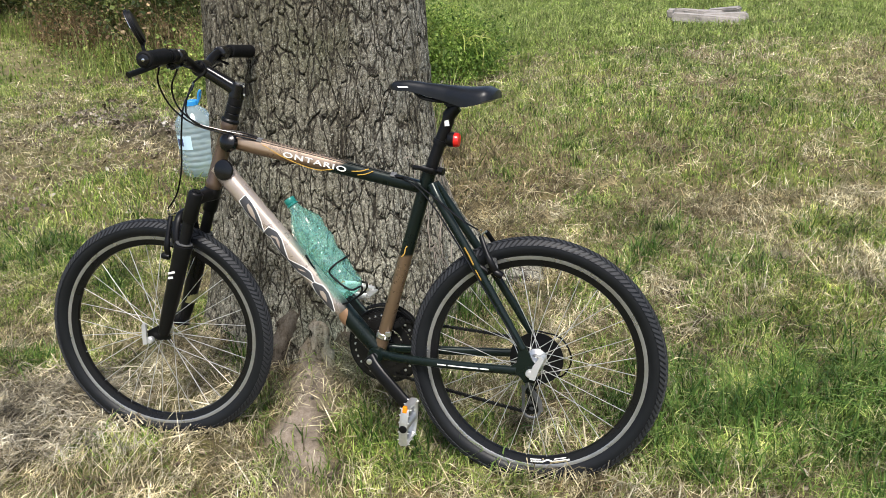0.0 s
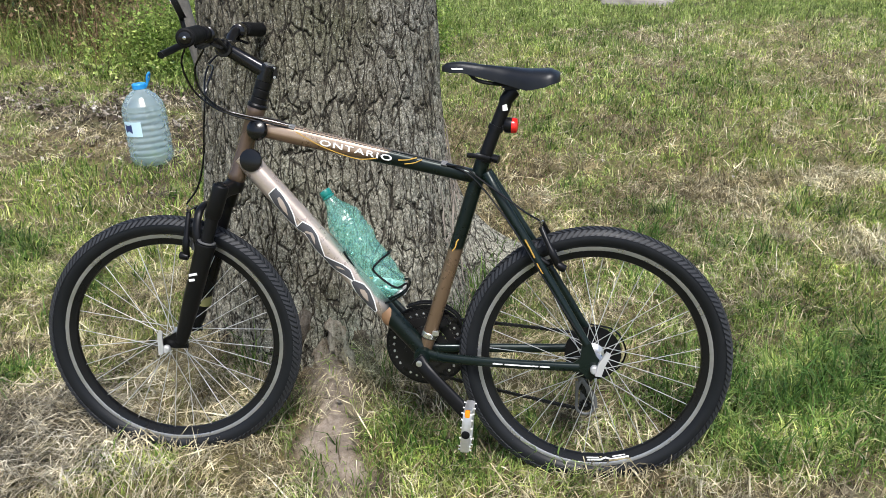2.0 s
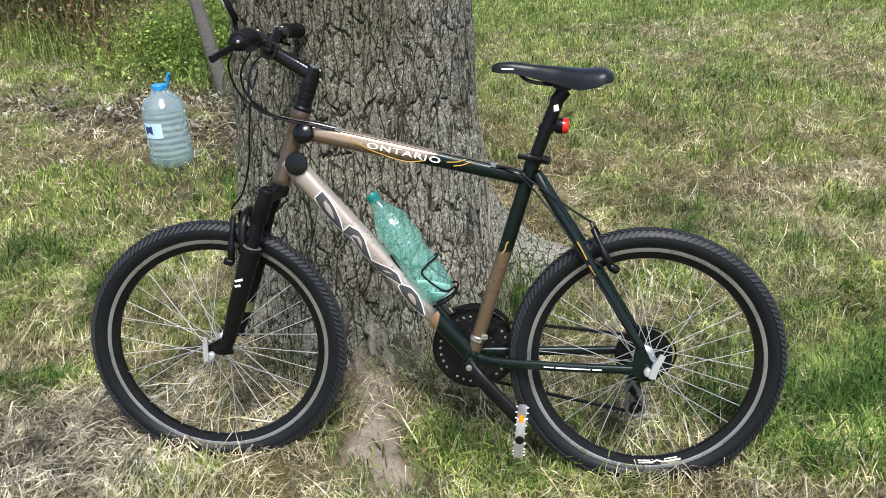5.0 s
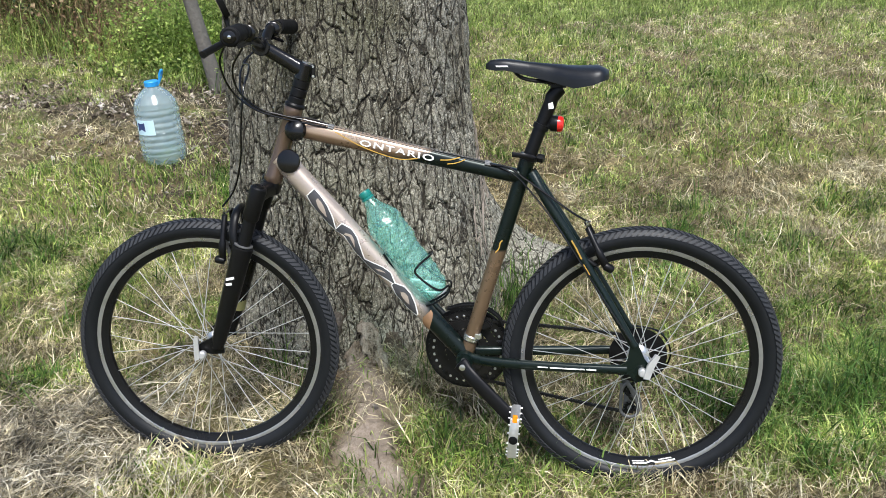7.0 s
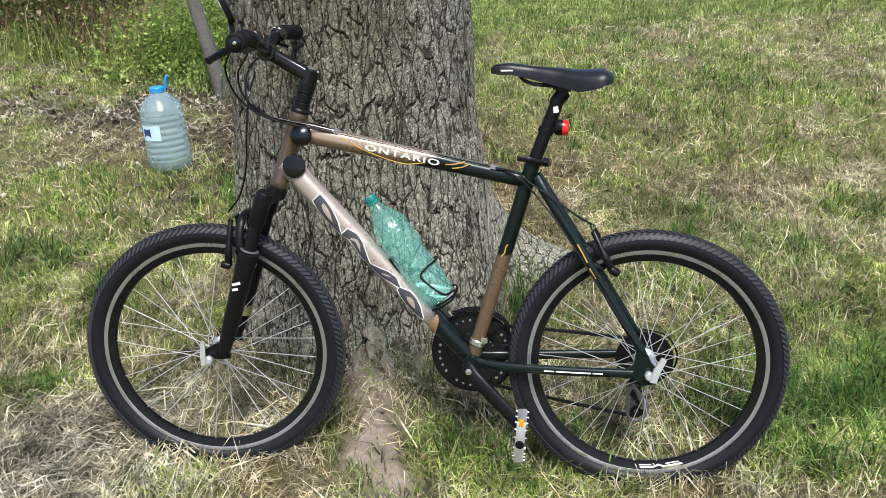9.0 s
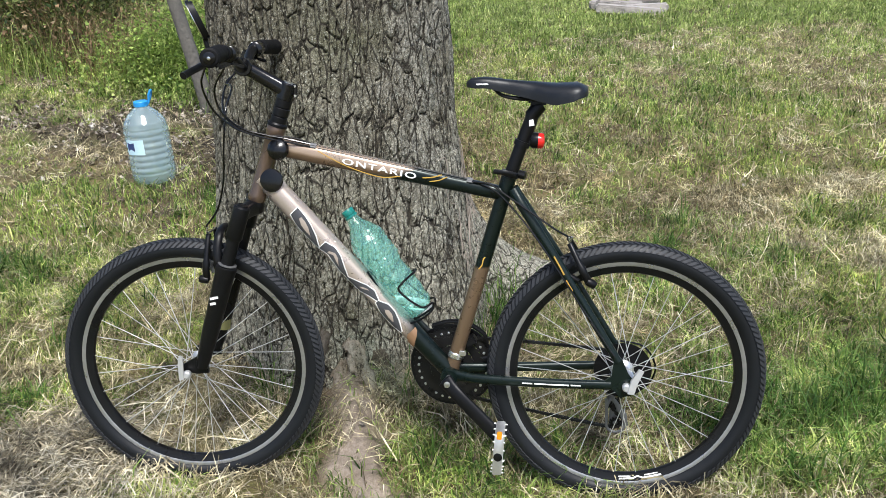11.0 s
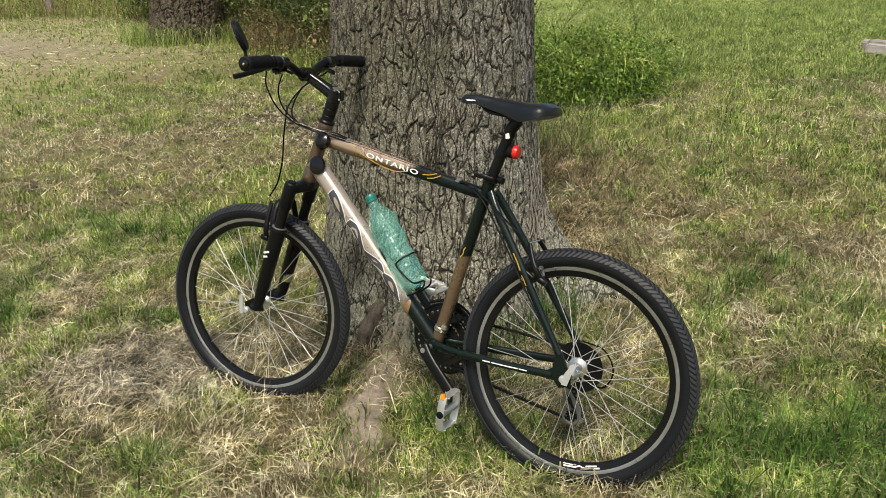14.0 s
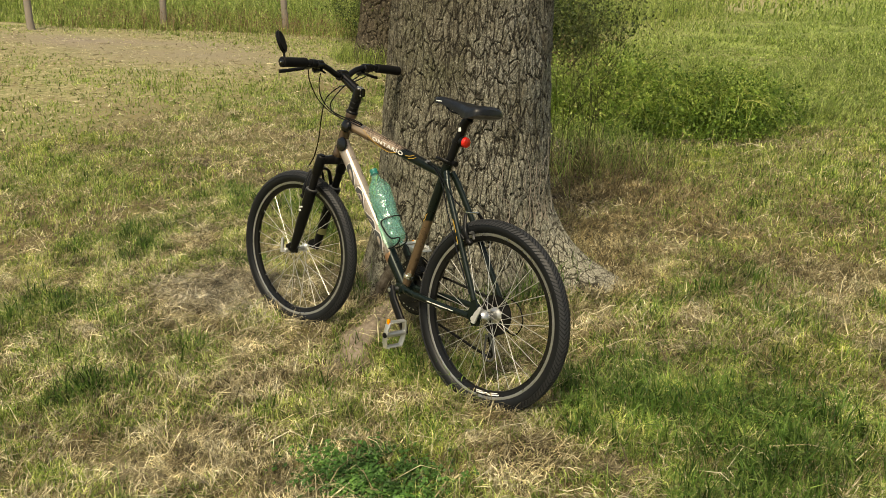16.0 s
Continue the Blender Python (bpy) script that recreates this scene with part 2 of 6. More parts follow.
BARK_ROOT = root_material()
ROOT_WORN = root_material("grey-brown root wood", 0.85)
# tone lowered to paint the crevices' shade onto the roots beside the worn face
ROOT_SHADED = root_material("root wood toned down as shade", 0.36)
GROUND = ground_material()
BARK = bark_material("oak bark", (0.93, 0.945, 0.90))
BARK_FAR = bark_material("dark oak bark", (0.62, 0.57, 0.52), 2.2, (50, 51), -50)
LEVER_ALLOY = plain("pale matt alloy", (0.55, 0.55, 0.545), 0.4, 0.5, 120, 0.12)
BARK_SMOOTH = plain("smooth grey sapling bark", (0.125, 0.115, 0.10), 0.85, 0, 42, 0.7, 0.008)
BARK_BROWN = plain("reddish brown bark", (0.13, 0.085, 0.05), 0.85, 0, 18, 0.5, 0.01)
POST_WOOD = plain("weathered post wood", (0.24, 0.205, 0.17), 0.85, 0, 26, 0.35, 0.004)
PALE_WOOD = plain("bleached grey timber", (0.30, 0.275, 0.25), 0.85, 0, 9, 0.75, 0.03)

RUBBER = plain("tyre rubber", (0.0075, 0.0085, 0.0100), 0.44, 0, 40, 0.35, 0.0006, 0.24)
TREAD = plain("worn tread rubber", (0.029, 0.0305, 0.034), 0.55, 0, 30, 0.4, 0.0006, 0.25)
BLACK = plain("satin black paint", (0.0045, 0.0045, 0.005), 0.34, 0, 50, 0.3, 0, 0.22)
BLACK_GLOSS = plain("glossy black plastic", (0.004, 0.004, 0.0045), 0.14, 0, 50, 0.3, 0, 0.4)
GRIP = plain("black rubber grip", (0.006, 0.006, 0.0065), 0.65, 0, 90, 0.35, 0.0008, 0.15)
LEATHER = plain("black saddle cover", (0.006, 0.0068, 0.0085), 0.40, 0, 240, 0.3, 0.0004, 0.4)
SILVER = plain("brushed aluminium", (0.62, 0.62, 0.61), 0.28, 0.95, 120, 0.12)
STEEL = plain("stainless spoke steel", (0.66, 0.66, 0.65), 0.36, 0.75, 80, 0.15)
RIM_TRACK = plain("machined brake track", (0.40, 0.40, 0.405), 0.30, 0.8, 120, 0.25)
RIM_BLACK = plain("black anodised rim", (0.006, 0.006, 0.0065), 0.3, 0.1, 60, 0.3, 0, 0.3)
CHAIN_STEEL = plain("oily chain steel", (0.012, 0.0115, 0.011), 0.40, 0.4, 200, 0.4, 0, 0.4)
PEDAL_ALLOY = plain("worn cast alloy", (0.62, 0.615, 0.60), 0.36, 0.80, 120, 0.3, 0.0004)
BLACK_CHROME = plain("black chrome", (0.16, 0.16, 0.165), 0.07, 1.0, 30, 0.2, 0.001)
GREY_METAL = plain("grey derailleur alloy", (0.16, 0.16, 0.16), 0.45, 0.6, 120, 0.3)
WHITE_PRINT = plain("white print", (0.78, 0.77, 0.74), 0.45, 0, 90, 0.08)
GREY_PRINT = plain("dark grey print", (0.05, 0.05, 0.055), 0.4, 0, 90, 0.2)
CHAMPAGNE_PRINT = plain("champagne print", (0.47, 0.395, 0.335), 0.35, 0.4, 90, 0.1)
GOLD_PRINT = plain("gold pinstripe", (0.55, 0.33, 0.06), 0.4, 0.3, 90, 0.15)
AMBER = plain("amber reflector", (0.80, 0.26, 0.01), 0.2, 0, 300, 0.3)
RED = plain("red lamp lens", (0.62, 0.02, 0.015), 0.15, 0, 120, 0.25)
BLUE_CAP = plain("blue polyethylene", (0.03, 0.27, 0.62), 0.4, 0, 60, 0.15)
LABEL_BLUE = plain("pale blue label", (0.55, 0.74, 0.84), 0.45, 0, 60, 0.2)
LABEL_DARK = plain("dark blue print", (0.03, 0.05, 0.16), 0.45, 0, 60, 0.2)
MIRROR_GLASS = plain("mirror glass", (0.85, 0.86, 0.87), 0.03, 1.0, 60, 0.03)
BRONZE_TUBE = plain("bronze metallic paint", (0.15, 0.105, 0.078), 0.26, 0.65, 40, 0.12)


def frame_paint(name, weights, low, high, first, second, flank=None):
    """Metallic frame paint that changes from second to first as weights . place goes from low to high.
    flank: (weights, low, high, colour) of a second tone laid along the tube's side first."""
    n = Nodes(name)
    v = n.coords()

    def along(w):
        dot = n.tree.nodes.new("ShaderNodeVectorMath")
        dot.operation = "DOT_PRODUCT"
        n.link(v, dot.inputs[0])
        dot.inputs[1].default_value = w
        return dot.outputs["Value"]

    flake = n.noise(v, 400, 3)
    scuff = n.noise(v, 22, 5, 0.7)
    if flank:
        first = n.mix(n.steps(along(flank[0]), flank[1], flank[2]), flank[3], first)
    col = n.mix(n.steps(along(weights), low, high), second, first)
    col = n.mix(0.25, col, n.mix(flake, (0.4, 0.4, 0.4), (1.0, 1.0, 1.0)), "MULTIPLY")
    n.set(col, n.ramp(scuff, [(0.35, (0.24,) * 3), (0.75, (0.42,) * 3)]), 0.5)
    return n.mat


DARK_GREEN = (0.006, 0.012, 0.010)
BRONZE = (0.36, 0.265, 0.195)
CHAMPAGNE = (0.47, 0.395, 0.335)
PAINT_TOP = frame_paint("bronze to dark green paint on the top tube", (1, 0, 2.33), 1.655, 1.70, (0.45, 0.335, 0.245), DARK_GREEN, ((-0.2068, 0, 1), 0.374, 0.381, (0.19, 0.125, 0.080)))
PAINT_DOWN = frame_paint("champagne to dark green paint on the down tube", (1, 0, 0), 0.505, 0.535, CHAMPAGNE, DARK_GREEN)
PAINT_SEAT = frame_paint("dark green to bronze paint on the seat tube", (0, 0, 1), 0.262, 0.268, DARK_GREEN, (0.17, 0.115, 0.07))
PAINT_REAR = plain("dark green frame paint", DARK_GREEN, 0.28, 0.3, 60, 0.2, 0, 0.4)


def clear_plastic(name, tint, haze, rough=0.06, relief=0.0015, milky=None, dents=60):
    """Thin blown plastic: tinted see-through wall, a little haze, and a sharp gloss."""
    n = Nodes(name)
    clear = n.node("ShaderNodeBsdfTransparent")
    clear.inputs[0].default_value = (*tint, 1)
    milk = n.node("ShaderNodeBsdfTranslucent")
    milk.inputs[0].default_value = (*(milky or tint), 1)
    white = n.node("ShaderNodeBsdfDiffuse")
    white.inputs[0].default_value = (*(milky or tint), 1)
    body = n.node("ShaderNodeMixShader", Fac=0.5)
    n.link(milk.outputs[0], body.inputs[1])
    n.link(white.outputs[0], body.inputs[2])
    wall = n.node("ShaderNodeMixShader", Fac=haze)
    n.link(clear.outputs[0], wall.inputs[1])
    n.link(body.outputs[0], wall.inputs[2])
    gloss = n.node("ShaderNodeBsdfGlossy", Roughness=rough)
    facing = n.node("ShaderNodeLayerWeight", Blend=0.5)
    b = n.node("ShaderNodeBump", Distance=relief, Strength=1.0)
    n.link(n.noise(n.coords(), dents, 3), b.inputs["Height"])
    n.link(b.outputs[0], gloss.inputs["Normal"])
    n.link(b.outputs[0], facing.inputs["Normal"])
    edge = n.ramp(facing.outputs["Facing"], [(0.0, (0.06,) * 3), (0.6, (0.14,) * 3), (1.0, (0.75,) * 3)])
    top = n.node("ShaderNodeMixShader")
    n.link(edge, top.inputs[0])
    n.link(wall.outputs[0], top.inputs[1])
    n.link(gloss.outputs[0], top.inputs[2])
    n.link(top.outputs[0], n.out.inputs[0])
    n.tree.nodes.remove(n.bsdf)
    return n.mat


TEAL_PET = clear_plastic("teal bottle plastic", (0.74, 0.985, 0.93), 0.17, 0.08, 0.004, (0.46, 0.98, 0.86), 18)
CLEAR_PET = clear_plastic("clear bluish bottle plastic", (0.90, 0.975, 1.0), 0.29, 0.05, 0.003, (0.74, 0.94, 1.0), 14)


# ---- mesh helpers ----
def raw_mesh(name, verts, faces, material, smooth=False):
    """A mesh from arrays of vertices and of faces that all have the same number of corners."""
    verts, faces = np.asarray(verts, np.float32), np.asarray(faces, np.int32)
    me = bpy.data.meshes.new(name)
    me.vertices.add(len(verts))
    me.vertices.foreach_set("co", verts.ravel())
    k = faces.shape[1]
    me.loops.add(faces.size)
    me.loops.foreach_set("vertex_index", faces.ravel())
    me.polygons.add(len(faces))
    me.polygons.foreach_set("loop_start", np.arange(0, faces.size, k, dtype=np.int32))
    me.polygons.foreach_set("use_smooth", np.full(len(faces), smooth))
    me.update(calc_edges=True)
    me.materials.append(material)
    return me


class Geo:
    """Gathers tubes, turned shapes and boxes into one mesh."""

    def __init__(self):
        self.v, self.f = [], []

    def add(self, verts, faces):
        base = len(self.v)
        self.v += [tuple(p) for p in verts]
        self.f += [tuple(i + base for i in face) for face in faces]
        return self

    def tube(self, points, radius, n=14, side=(0, 1, 0), power=2.0, closed=False, caps=True):
        """A sweep along points. radius: a number, or one per point, each a number or (across side, other way)."""
        pts = [Vector(p) for p in points]
        count = len(pts)
        rad = list(radius) if isinstance(radius, list) else [radius] * count
        rad = [(r, r) if isinstance(r, (int, float)) else r for r in rad]
        verts, faces = [], []
        last = Vector(side)
        for k, p in enumerate(pts):
            if closed:
                t = pts[(k + 1) % count] - pts[k - 1]
            else:
                t = pts[min(k + 1, count - 1)] - pts[max(k - 1, 0)]
            t.normalize()
            s = last - t * last.dot(t)
            if s.length < 1e-4:
                s = t.orthogonal()
            s.normalize()
            last = s
            o = t.cross(s)
            for j in range(n):
                a = 2 * math.pi * j / n
                c, d = math.cos(a), math.sin(a)
                c = math.copysign(abs(c) ** (2 / power), c)
                d = math.copysign(abs(d) ** (2 / power), d)
                verts.append(p + s * c * rad[k][0] + o * d * rad[k][1])
        for k in range(count if closed else count - 1):
            b = (k + 1) % count
            for j in range(n):
                faces.append((k * n + j, k * n + (j + 1) % n, b * n + (j + 1) % n, b * n + j))
        if caps and not closed:
            faces.append(tuple(range(n - 1, -1, -1)))
            faces.append(tuple(range((count - 1) * n, count * n)))
        return self.add(verts, faces)

    def turn(self, profile, at, axis, n=32, closed=False):
        """A shape turned round axis: profile of (radius, height) rows."""
        m = Matrix.Translation(at) @ Vector(axis).to_track_quat("Z", "Y").to_matrix().to_4x4()
        verts = [m @ Vector((r * math.cos(2 * math.pi * j / n), r * math.sin(2 * math.pi * j / n), h)) for r, h in profile for j in range(n)]
        faces = []
        rows = len(profile)
        for k in range(rows if closed else rows - 1):
            b = (k + 1) % rows
            for j in range(n):
                faces.append((k * n + j, k * n + (j + 1) % n, b * n + (j + 1) % n, b * n + j))
        if not closed:
            faces.append(tuple(range(n - 1, -1, -1)))
            faces.append(tuple(range((rows - 1) * n, rows * n)))
        return self.add(verts, faces)

    def box(self, centre, size, turn=None, bevel=0.002):
        bm = bmesh.new()
        bmesh.ops.create_cube(bm, size=1, matrix=Matrix.Diagonal((*size, 1)))
        if bevel:
            bmesh.ops.bevel(bm, geom=bm.edges[:], offset=min(bevel, min(size) * 0.4), segments=2, affect="EDGES")
        m = Matrix.Translation(centre) @ (turn.to_4x4() if turn else Matrix())
        bm.verts.index_update()
        self.add([m @ v.co for v in bm.verts], [[v.index for v in f.verts] for f in bm.faces])
        bm.free()
        return self

    def plate(self, outline, at, u, w, thick):
        """A flat plate with an outline in the u, w plane, thick along their cross product."""
        u, w = Vector(u), Vector(w)
        n = u.cross(w).normalized() * thick / 2
        c = len(outline)
        base = [Vector(at) + u * a + w * b for a, b in outline]
        verts = [p - n for p in base] + [p + n for p in base]
        faces = [tuple(range(c - 1, -1, -1)), tuple(range(c, 2 * c))] + [(k, (k + 1) % c, c + (k + 1) % c, c + k) for k in range(c)]
        return self.add(verts, faces)

    def mesh(self, name, material, sharp=35):
        me = bpy.data.meshes.new(name)
        me.from_pydata(self.v, [], self.f)
        bm = bmesh.new()
        bm.from_mesh(me)
        bmesh.ops.recalc_face_normals(bm, faces=bm.faces[:])
        bm.to_mesh(me)
        bm.free()
        me.shade_smooth()
        me.set_sharp_from_angle(angle=radians(sharp))
        me.materials.append(material)
        return me


def part(name, shape, material, parent, label="", m=None, sharp=35):
    """Links a shape as one mesh object under a thing or a part."""
    me = shape if isinstance(shape, bpy.types.Mesh) else shape.mesh(name, material, sharp)
    ob = new(name, me)
    ob.parent = parent
    if m is not None:
        ob.matrix_local = m
    if label:
        tagged(ob, label)
    return ob


def thing(name, m, label, category, group="", kind=""):
    ob = new(name)
    ob.empty_display_size = 0.1
    ob.matrix_world = m
    return tagged(ob, label, category, group, kind)


def lattice(ix, iy, seed):
    h = (ix.astype(np.int64) * 374761393 + iy.astype(np.int64) * 668265263 + seed * 1442695041) & 0x7FFFFFFF
    h = ((h ^ (h >> 13)) * 1274126177) & 0x7FFFFFFF
    return ((h ^ (h >> 16)) & 0xFFFFF) / 1048575.0


def field(x, y, scale, seed=0, octaves=3):
    """Smooth noise from 0 to 1 over arrays of places."""
    total, weight, amp = 0.0, 0.0, 1.0
    for k in range(octaves):
        u, v = np.asarray(x) * scale * 2 ** k + 31.7 * k, np.asarray(y) * scale * 2 ** k + 17.3 * k
        i, j = np.floor(u), np.floor(v)
        a, b = u - i, v - j
        a, b = a * a * (3 - 2 * a), b * b * (3 - 2 * b)
        s = seed + 7 * k
        lo = lattice(i, j, s) * (1 - a) + lattice(i + 1, j, s) * a
        hi = lattice(i, j + 1, s) * (1 - a) + lattice(i + 1, j + 1, s) * a
        total, weight, amp = total + amp * (lo * (1 - b) + hi * b), weight + amp, amp * 0.5
    return total / weight


def cells(x, y, seed=0):
    """Distances to the nearest and second nearest of scattered seeds, and the nearest one's own number."""
    i, j = np.floor(x), np.floor(y)
    f1, f2, own = np.full(x.shape, 9.0), np.full(x.shape, 9.0), np.zeros(x.shape)
    for di in (-1, 0, 1):
        for dj in (-1, 0, 1):
            a, b = i + di, j + dj
            d = np.hypot(a + lattice(a, b, seed) - x, b + lattice(a, b, seed + 5) - y)
            near = d < f1
            f2 = np.where(near, f1, np.minimum(f2, d))
            own = np.where(near, lattice(a, b, seed + 9), own)
            f1 = np.where(near, d, f1)
    return f1, f2, own


def smooth(a, b, x):
    t = np.clip((x - a) / (b - a), 0, 1)
    return t * t * (3 - 2 * t)


# ---- ground ----
def ground_height(x, y):
    x, y = np.asarray(x, float), np.asarray(y, float)
    a, b = np.tanh(x / 2.5), np.tanh((y - 2) / 5)
    z = 0.043 + 0.1393 * a + 0.2789 * b + 0.0286 * a * b + 0.0778 * np.tanh((y - 2) / 1.5)
    z = z - 0.052 * np.exp(-(((x + 0.25) / 0.75) ** 2 + ((y - 2.02) / 0.4) ** 2))
    # the bank of earth on the front root
    z = z + 0.08 * np.exp(-(((x + 0.435) / 0.12) ** 2)) * smooth(1.85, 2.32, y) * (1 - smooth(2.5, 2.8, y))
    # the hollow under the front root
    z = z - 0.060 * np.exp(-(((x + 0.507) / 0.032) ** 2 + ((y - 2.40) / 0.060) ** 2))
    far = np.hypot(x, y - 2)
    z = z + 0.028 * np.clip(far - 11, 0, 60)
    return z + 0.03 * (field(x, y, 1.3, 3) - 0.5) + 0.014 * (field(x, y, 6, 4) - 0.5)


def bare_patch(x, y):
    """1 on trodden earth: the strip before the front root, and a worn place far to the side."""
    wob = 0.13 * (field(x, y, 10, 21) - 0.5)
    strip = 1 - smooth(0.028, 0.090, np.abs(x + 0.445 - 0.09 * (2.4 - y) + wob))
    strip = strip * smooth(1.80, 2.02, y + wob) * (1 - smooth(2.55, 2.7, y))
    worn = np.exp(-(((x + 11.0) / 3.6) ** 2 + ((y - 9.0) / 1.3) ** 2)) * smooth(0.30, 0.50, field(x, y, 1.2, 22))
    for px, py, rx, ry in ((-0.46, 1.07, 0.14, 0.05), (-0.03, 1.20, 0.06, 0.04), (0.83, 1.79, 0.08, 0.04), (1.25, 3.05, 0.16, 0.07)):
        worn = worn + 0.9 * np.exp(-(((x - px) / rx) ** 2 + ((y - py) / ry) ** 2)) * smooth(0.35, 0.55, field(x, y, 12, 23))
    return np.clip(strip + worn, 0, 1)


def leaf_mould_shade(x, y):
    """1 on the dark earth below fallen leaves beside the thicket, on dark spots, and where the root hollow's shade is
    painted in.
    """
    there = smooth(-3.6, -2.6, x) * (1 - smooth(-1.1, -0.75, x)) * smooth(4.5, 5.3, y + 0.35 * (x + 1.5)) * (1 - smooth(6.6, 7.6, y))
    there = there * smooth(0.40, 0.52, field(x, y, 2.1, 81))
    # the first spot paints shade into the hollow under the front root
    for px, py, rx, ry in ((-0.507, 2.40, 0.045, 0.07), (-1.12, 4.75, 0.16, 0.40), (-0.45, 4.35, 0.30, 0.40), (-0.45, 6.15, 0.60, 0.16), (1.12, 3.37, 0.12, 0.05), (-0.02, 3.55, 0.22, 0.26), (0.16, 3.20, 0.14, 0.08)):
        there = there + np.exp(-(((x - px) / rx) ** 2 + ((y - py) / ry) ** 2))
    return np.clip(there, 0, 1)


def spaced(start, stop, fine, edge):
    mid = np.arange(start, stop, fine)
    grow = fine * 1.22 ** np.arange(1, 200)
    out = np.cumsum(grow)
    out = out[out < edge]
    return np.concatenate([(start - out)[::-1], mid, mid[-1] + out])


gx, gy = spaced(-3.2, 2.6, 0.03, 900), spaced(0.4, 5.2, 0.03, 900)
GX, GY = np.meshgrid(gx, gy)
GZ = ground_height(GX, GY)
cols, rows = len(gx), len(gy)
idx = np.arange(cols * rows).reshape(rows, cols)
quads = np.stack([idx[:-1, :-1], idx[:-1, 1:], idx[1:, 1:], idx[1:, :-1]], -1).reshape(-1, 4)
me = raw_mesh("ground", np.stack([GX, GY, GZ], -1).reshape(-1, 3), quads, GROUND, True)
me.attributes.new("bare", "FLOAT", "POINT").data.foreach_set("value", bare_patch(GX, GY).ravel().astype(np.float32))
# this mask places the sunlight painted into the ground left of the oak
me.attributes.new("dry", "FLOAT", "POINT").data.foreach_set("value", smooth(3.2, 7.5, -GX).ravel().astype(np.float32))
me.attributes.new("verdant", "FLOAT", "POINT").data.foreach_set("value", (smooth(8.5, 13.0, GY) * smooth(-9.0, -5.0, GX)).ravel().astype(np.float32))
me.attributes.new("mould_shade", "FLOAT", "POINT").data.foreach_set("value", leaf_mould_shade(GX, GY).ravel().astype(np.float32))
tagged(new("ground", me), "uneven meadow ground of soil and dry thatch", "ground", kind="structure")


# ---- the oaks ----
def oak_trunk(name, base, lean, girth, taper, lobes, top, fine_to, step, turn_from, turn_to, plates, depth, material, foot=-0.12):
    """A trunk as one skin: furrowed bark in plates, roots that flare into the ground. lobes: (turn, reach, width, rise, ground)."""
    arc = np.concatenate([np.arange(turn_from, turn_to, step / girth), np.linspace(turn_to, turn_from + 2 * math.pi, 70)[:-1]])
    zs = np.concatenate([np.arange(foot, fine_to, step), np.linspace(fine_to, top, 30)])
    T, Z = np.meshgrid(arc, zs)
    r = girth + taper * (Z - 1)
    s = T * girth
    flare = np.zeros_like(T)
    for at, reach, width, rise, low in lobes:
        away = (T - radians(at) + math.pi) % (2 * math.pi) - math.pi
        flare += reach * np.exp(-((away / radians(width)) ** 2)) * np.exp(-np.clip(Z - low, -0.1, 9) / rise)
    r = r + flare + 0.03 * (field(s * 2.2, Z * 0.9, 1.0, 41) - 0.5) + 0.02 * (field(s, Z, 5.0, 42) - 0.5)
    wx = s + 0.009 * (field(s, Z, 30, 43) - 0.5) + 0.03 * (field(s, Z * 0.6, 4, 46) - 0.5)
    wz = Z + 0.05 * (field(s, Z, 30, 44) - 0.5)
    f1, f2, own = cells(wx / plates[0] + 0.35 * (field(s, Z, 60, 50) - 0.5), wz / plates[1], 51)
    g1, g2, own2 = cells(wx / (plates[0] * 0.6), wz / (plates[1] * 0.28), 61)
    n1 = field(wx, wz * 0.10, 0.8 / plates[0], 48, 2)
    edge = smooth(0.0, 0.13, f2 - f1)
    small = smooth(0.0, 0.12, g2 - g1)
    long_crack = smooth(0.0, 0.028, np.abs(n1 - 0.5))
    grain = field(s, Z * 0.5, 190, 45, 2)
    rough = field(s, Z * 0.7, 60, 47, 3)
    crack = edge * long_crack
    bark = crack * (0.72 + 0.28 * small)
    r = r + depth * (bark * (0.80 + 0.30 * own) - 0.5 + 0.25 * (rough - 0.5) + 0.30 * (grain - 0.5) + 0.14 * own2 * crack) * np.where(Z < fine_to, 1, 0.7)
    cx, cy = base[0] + lean[0] * (Z - 1), base[1] + lean[1] * (Z - 1)
    V = np.stack([cx + r * np.cos(T), cy + r * np.sin(T), Z], -1).reshape(-1, 3)
    n, m = T.shape
    ids = np.arange(n * m).reshape(n, m)
    nxt = np.roll(ids, -1, 1)
    F = np.stack([ids[:-1], nxt[:-1], nxt[1:], ids[1:]], -1).reshape(-1, 4)
    # close the sawn top
    peak = V[-m:].mean(0) + [0, 0, 0.05]
    V = np.concatenate([V, peak[None]])
    top_row = ids[-1]
    cap = np.stack([top_row, np.roll(top_row, -1), np.full(m, n * m), np.full(m, n * m)], -1)[:, :3]
    me = raw_mesh(name, V, np.concatenate([np.concatenate([F[:, [0, 1, 2]], F[:, [0, 2, 3]]]), cap]), material, True)
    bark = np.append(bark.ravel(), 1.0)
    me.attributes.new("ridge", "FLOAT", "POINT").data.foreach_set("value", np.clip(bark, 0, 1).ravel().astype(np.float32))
    return me


oak = thing("tree", Matrix.Translation((-0.44, 2.86, 0.05)), "thick old oak trunk with furrowed grey bark, flaring roots", "tree")
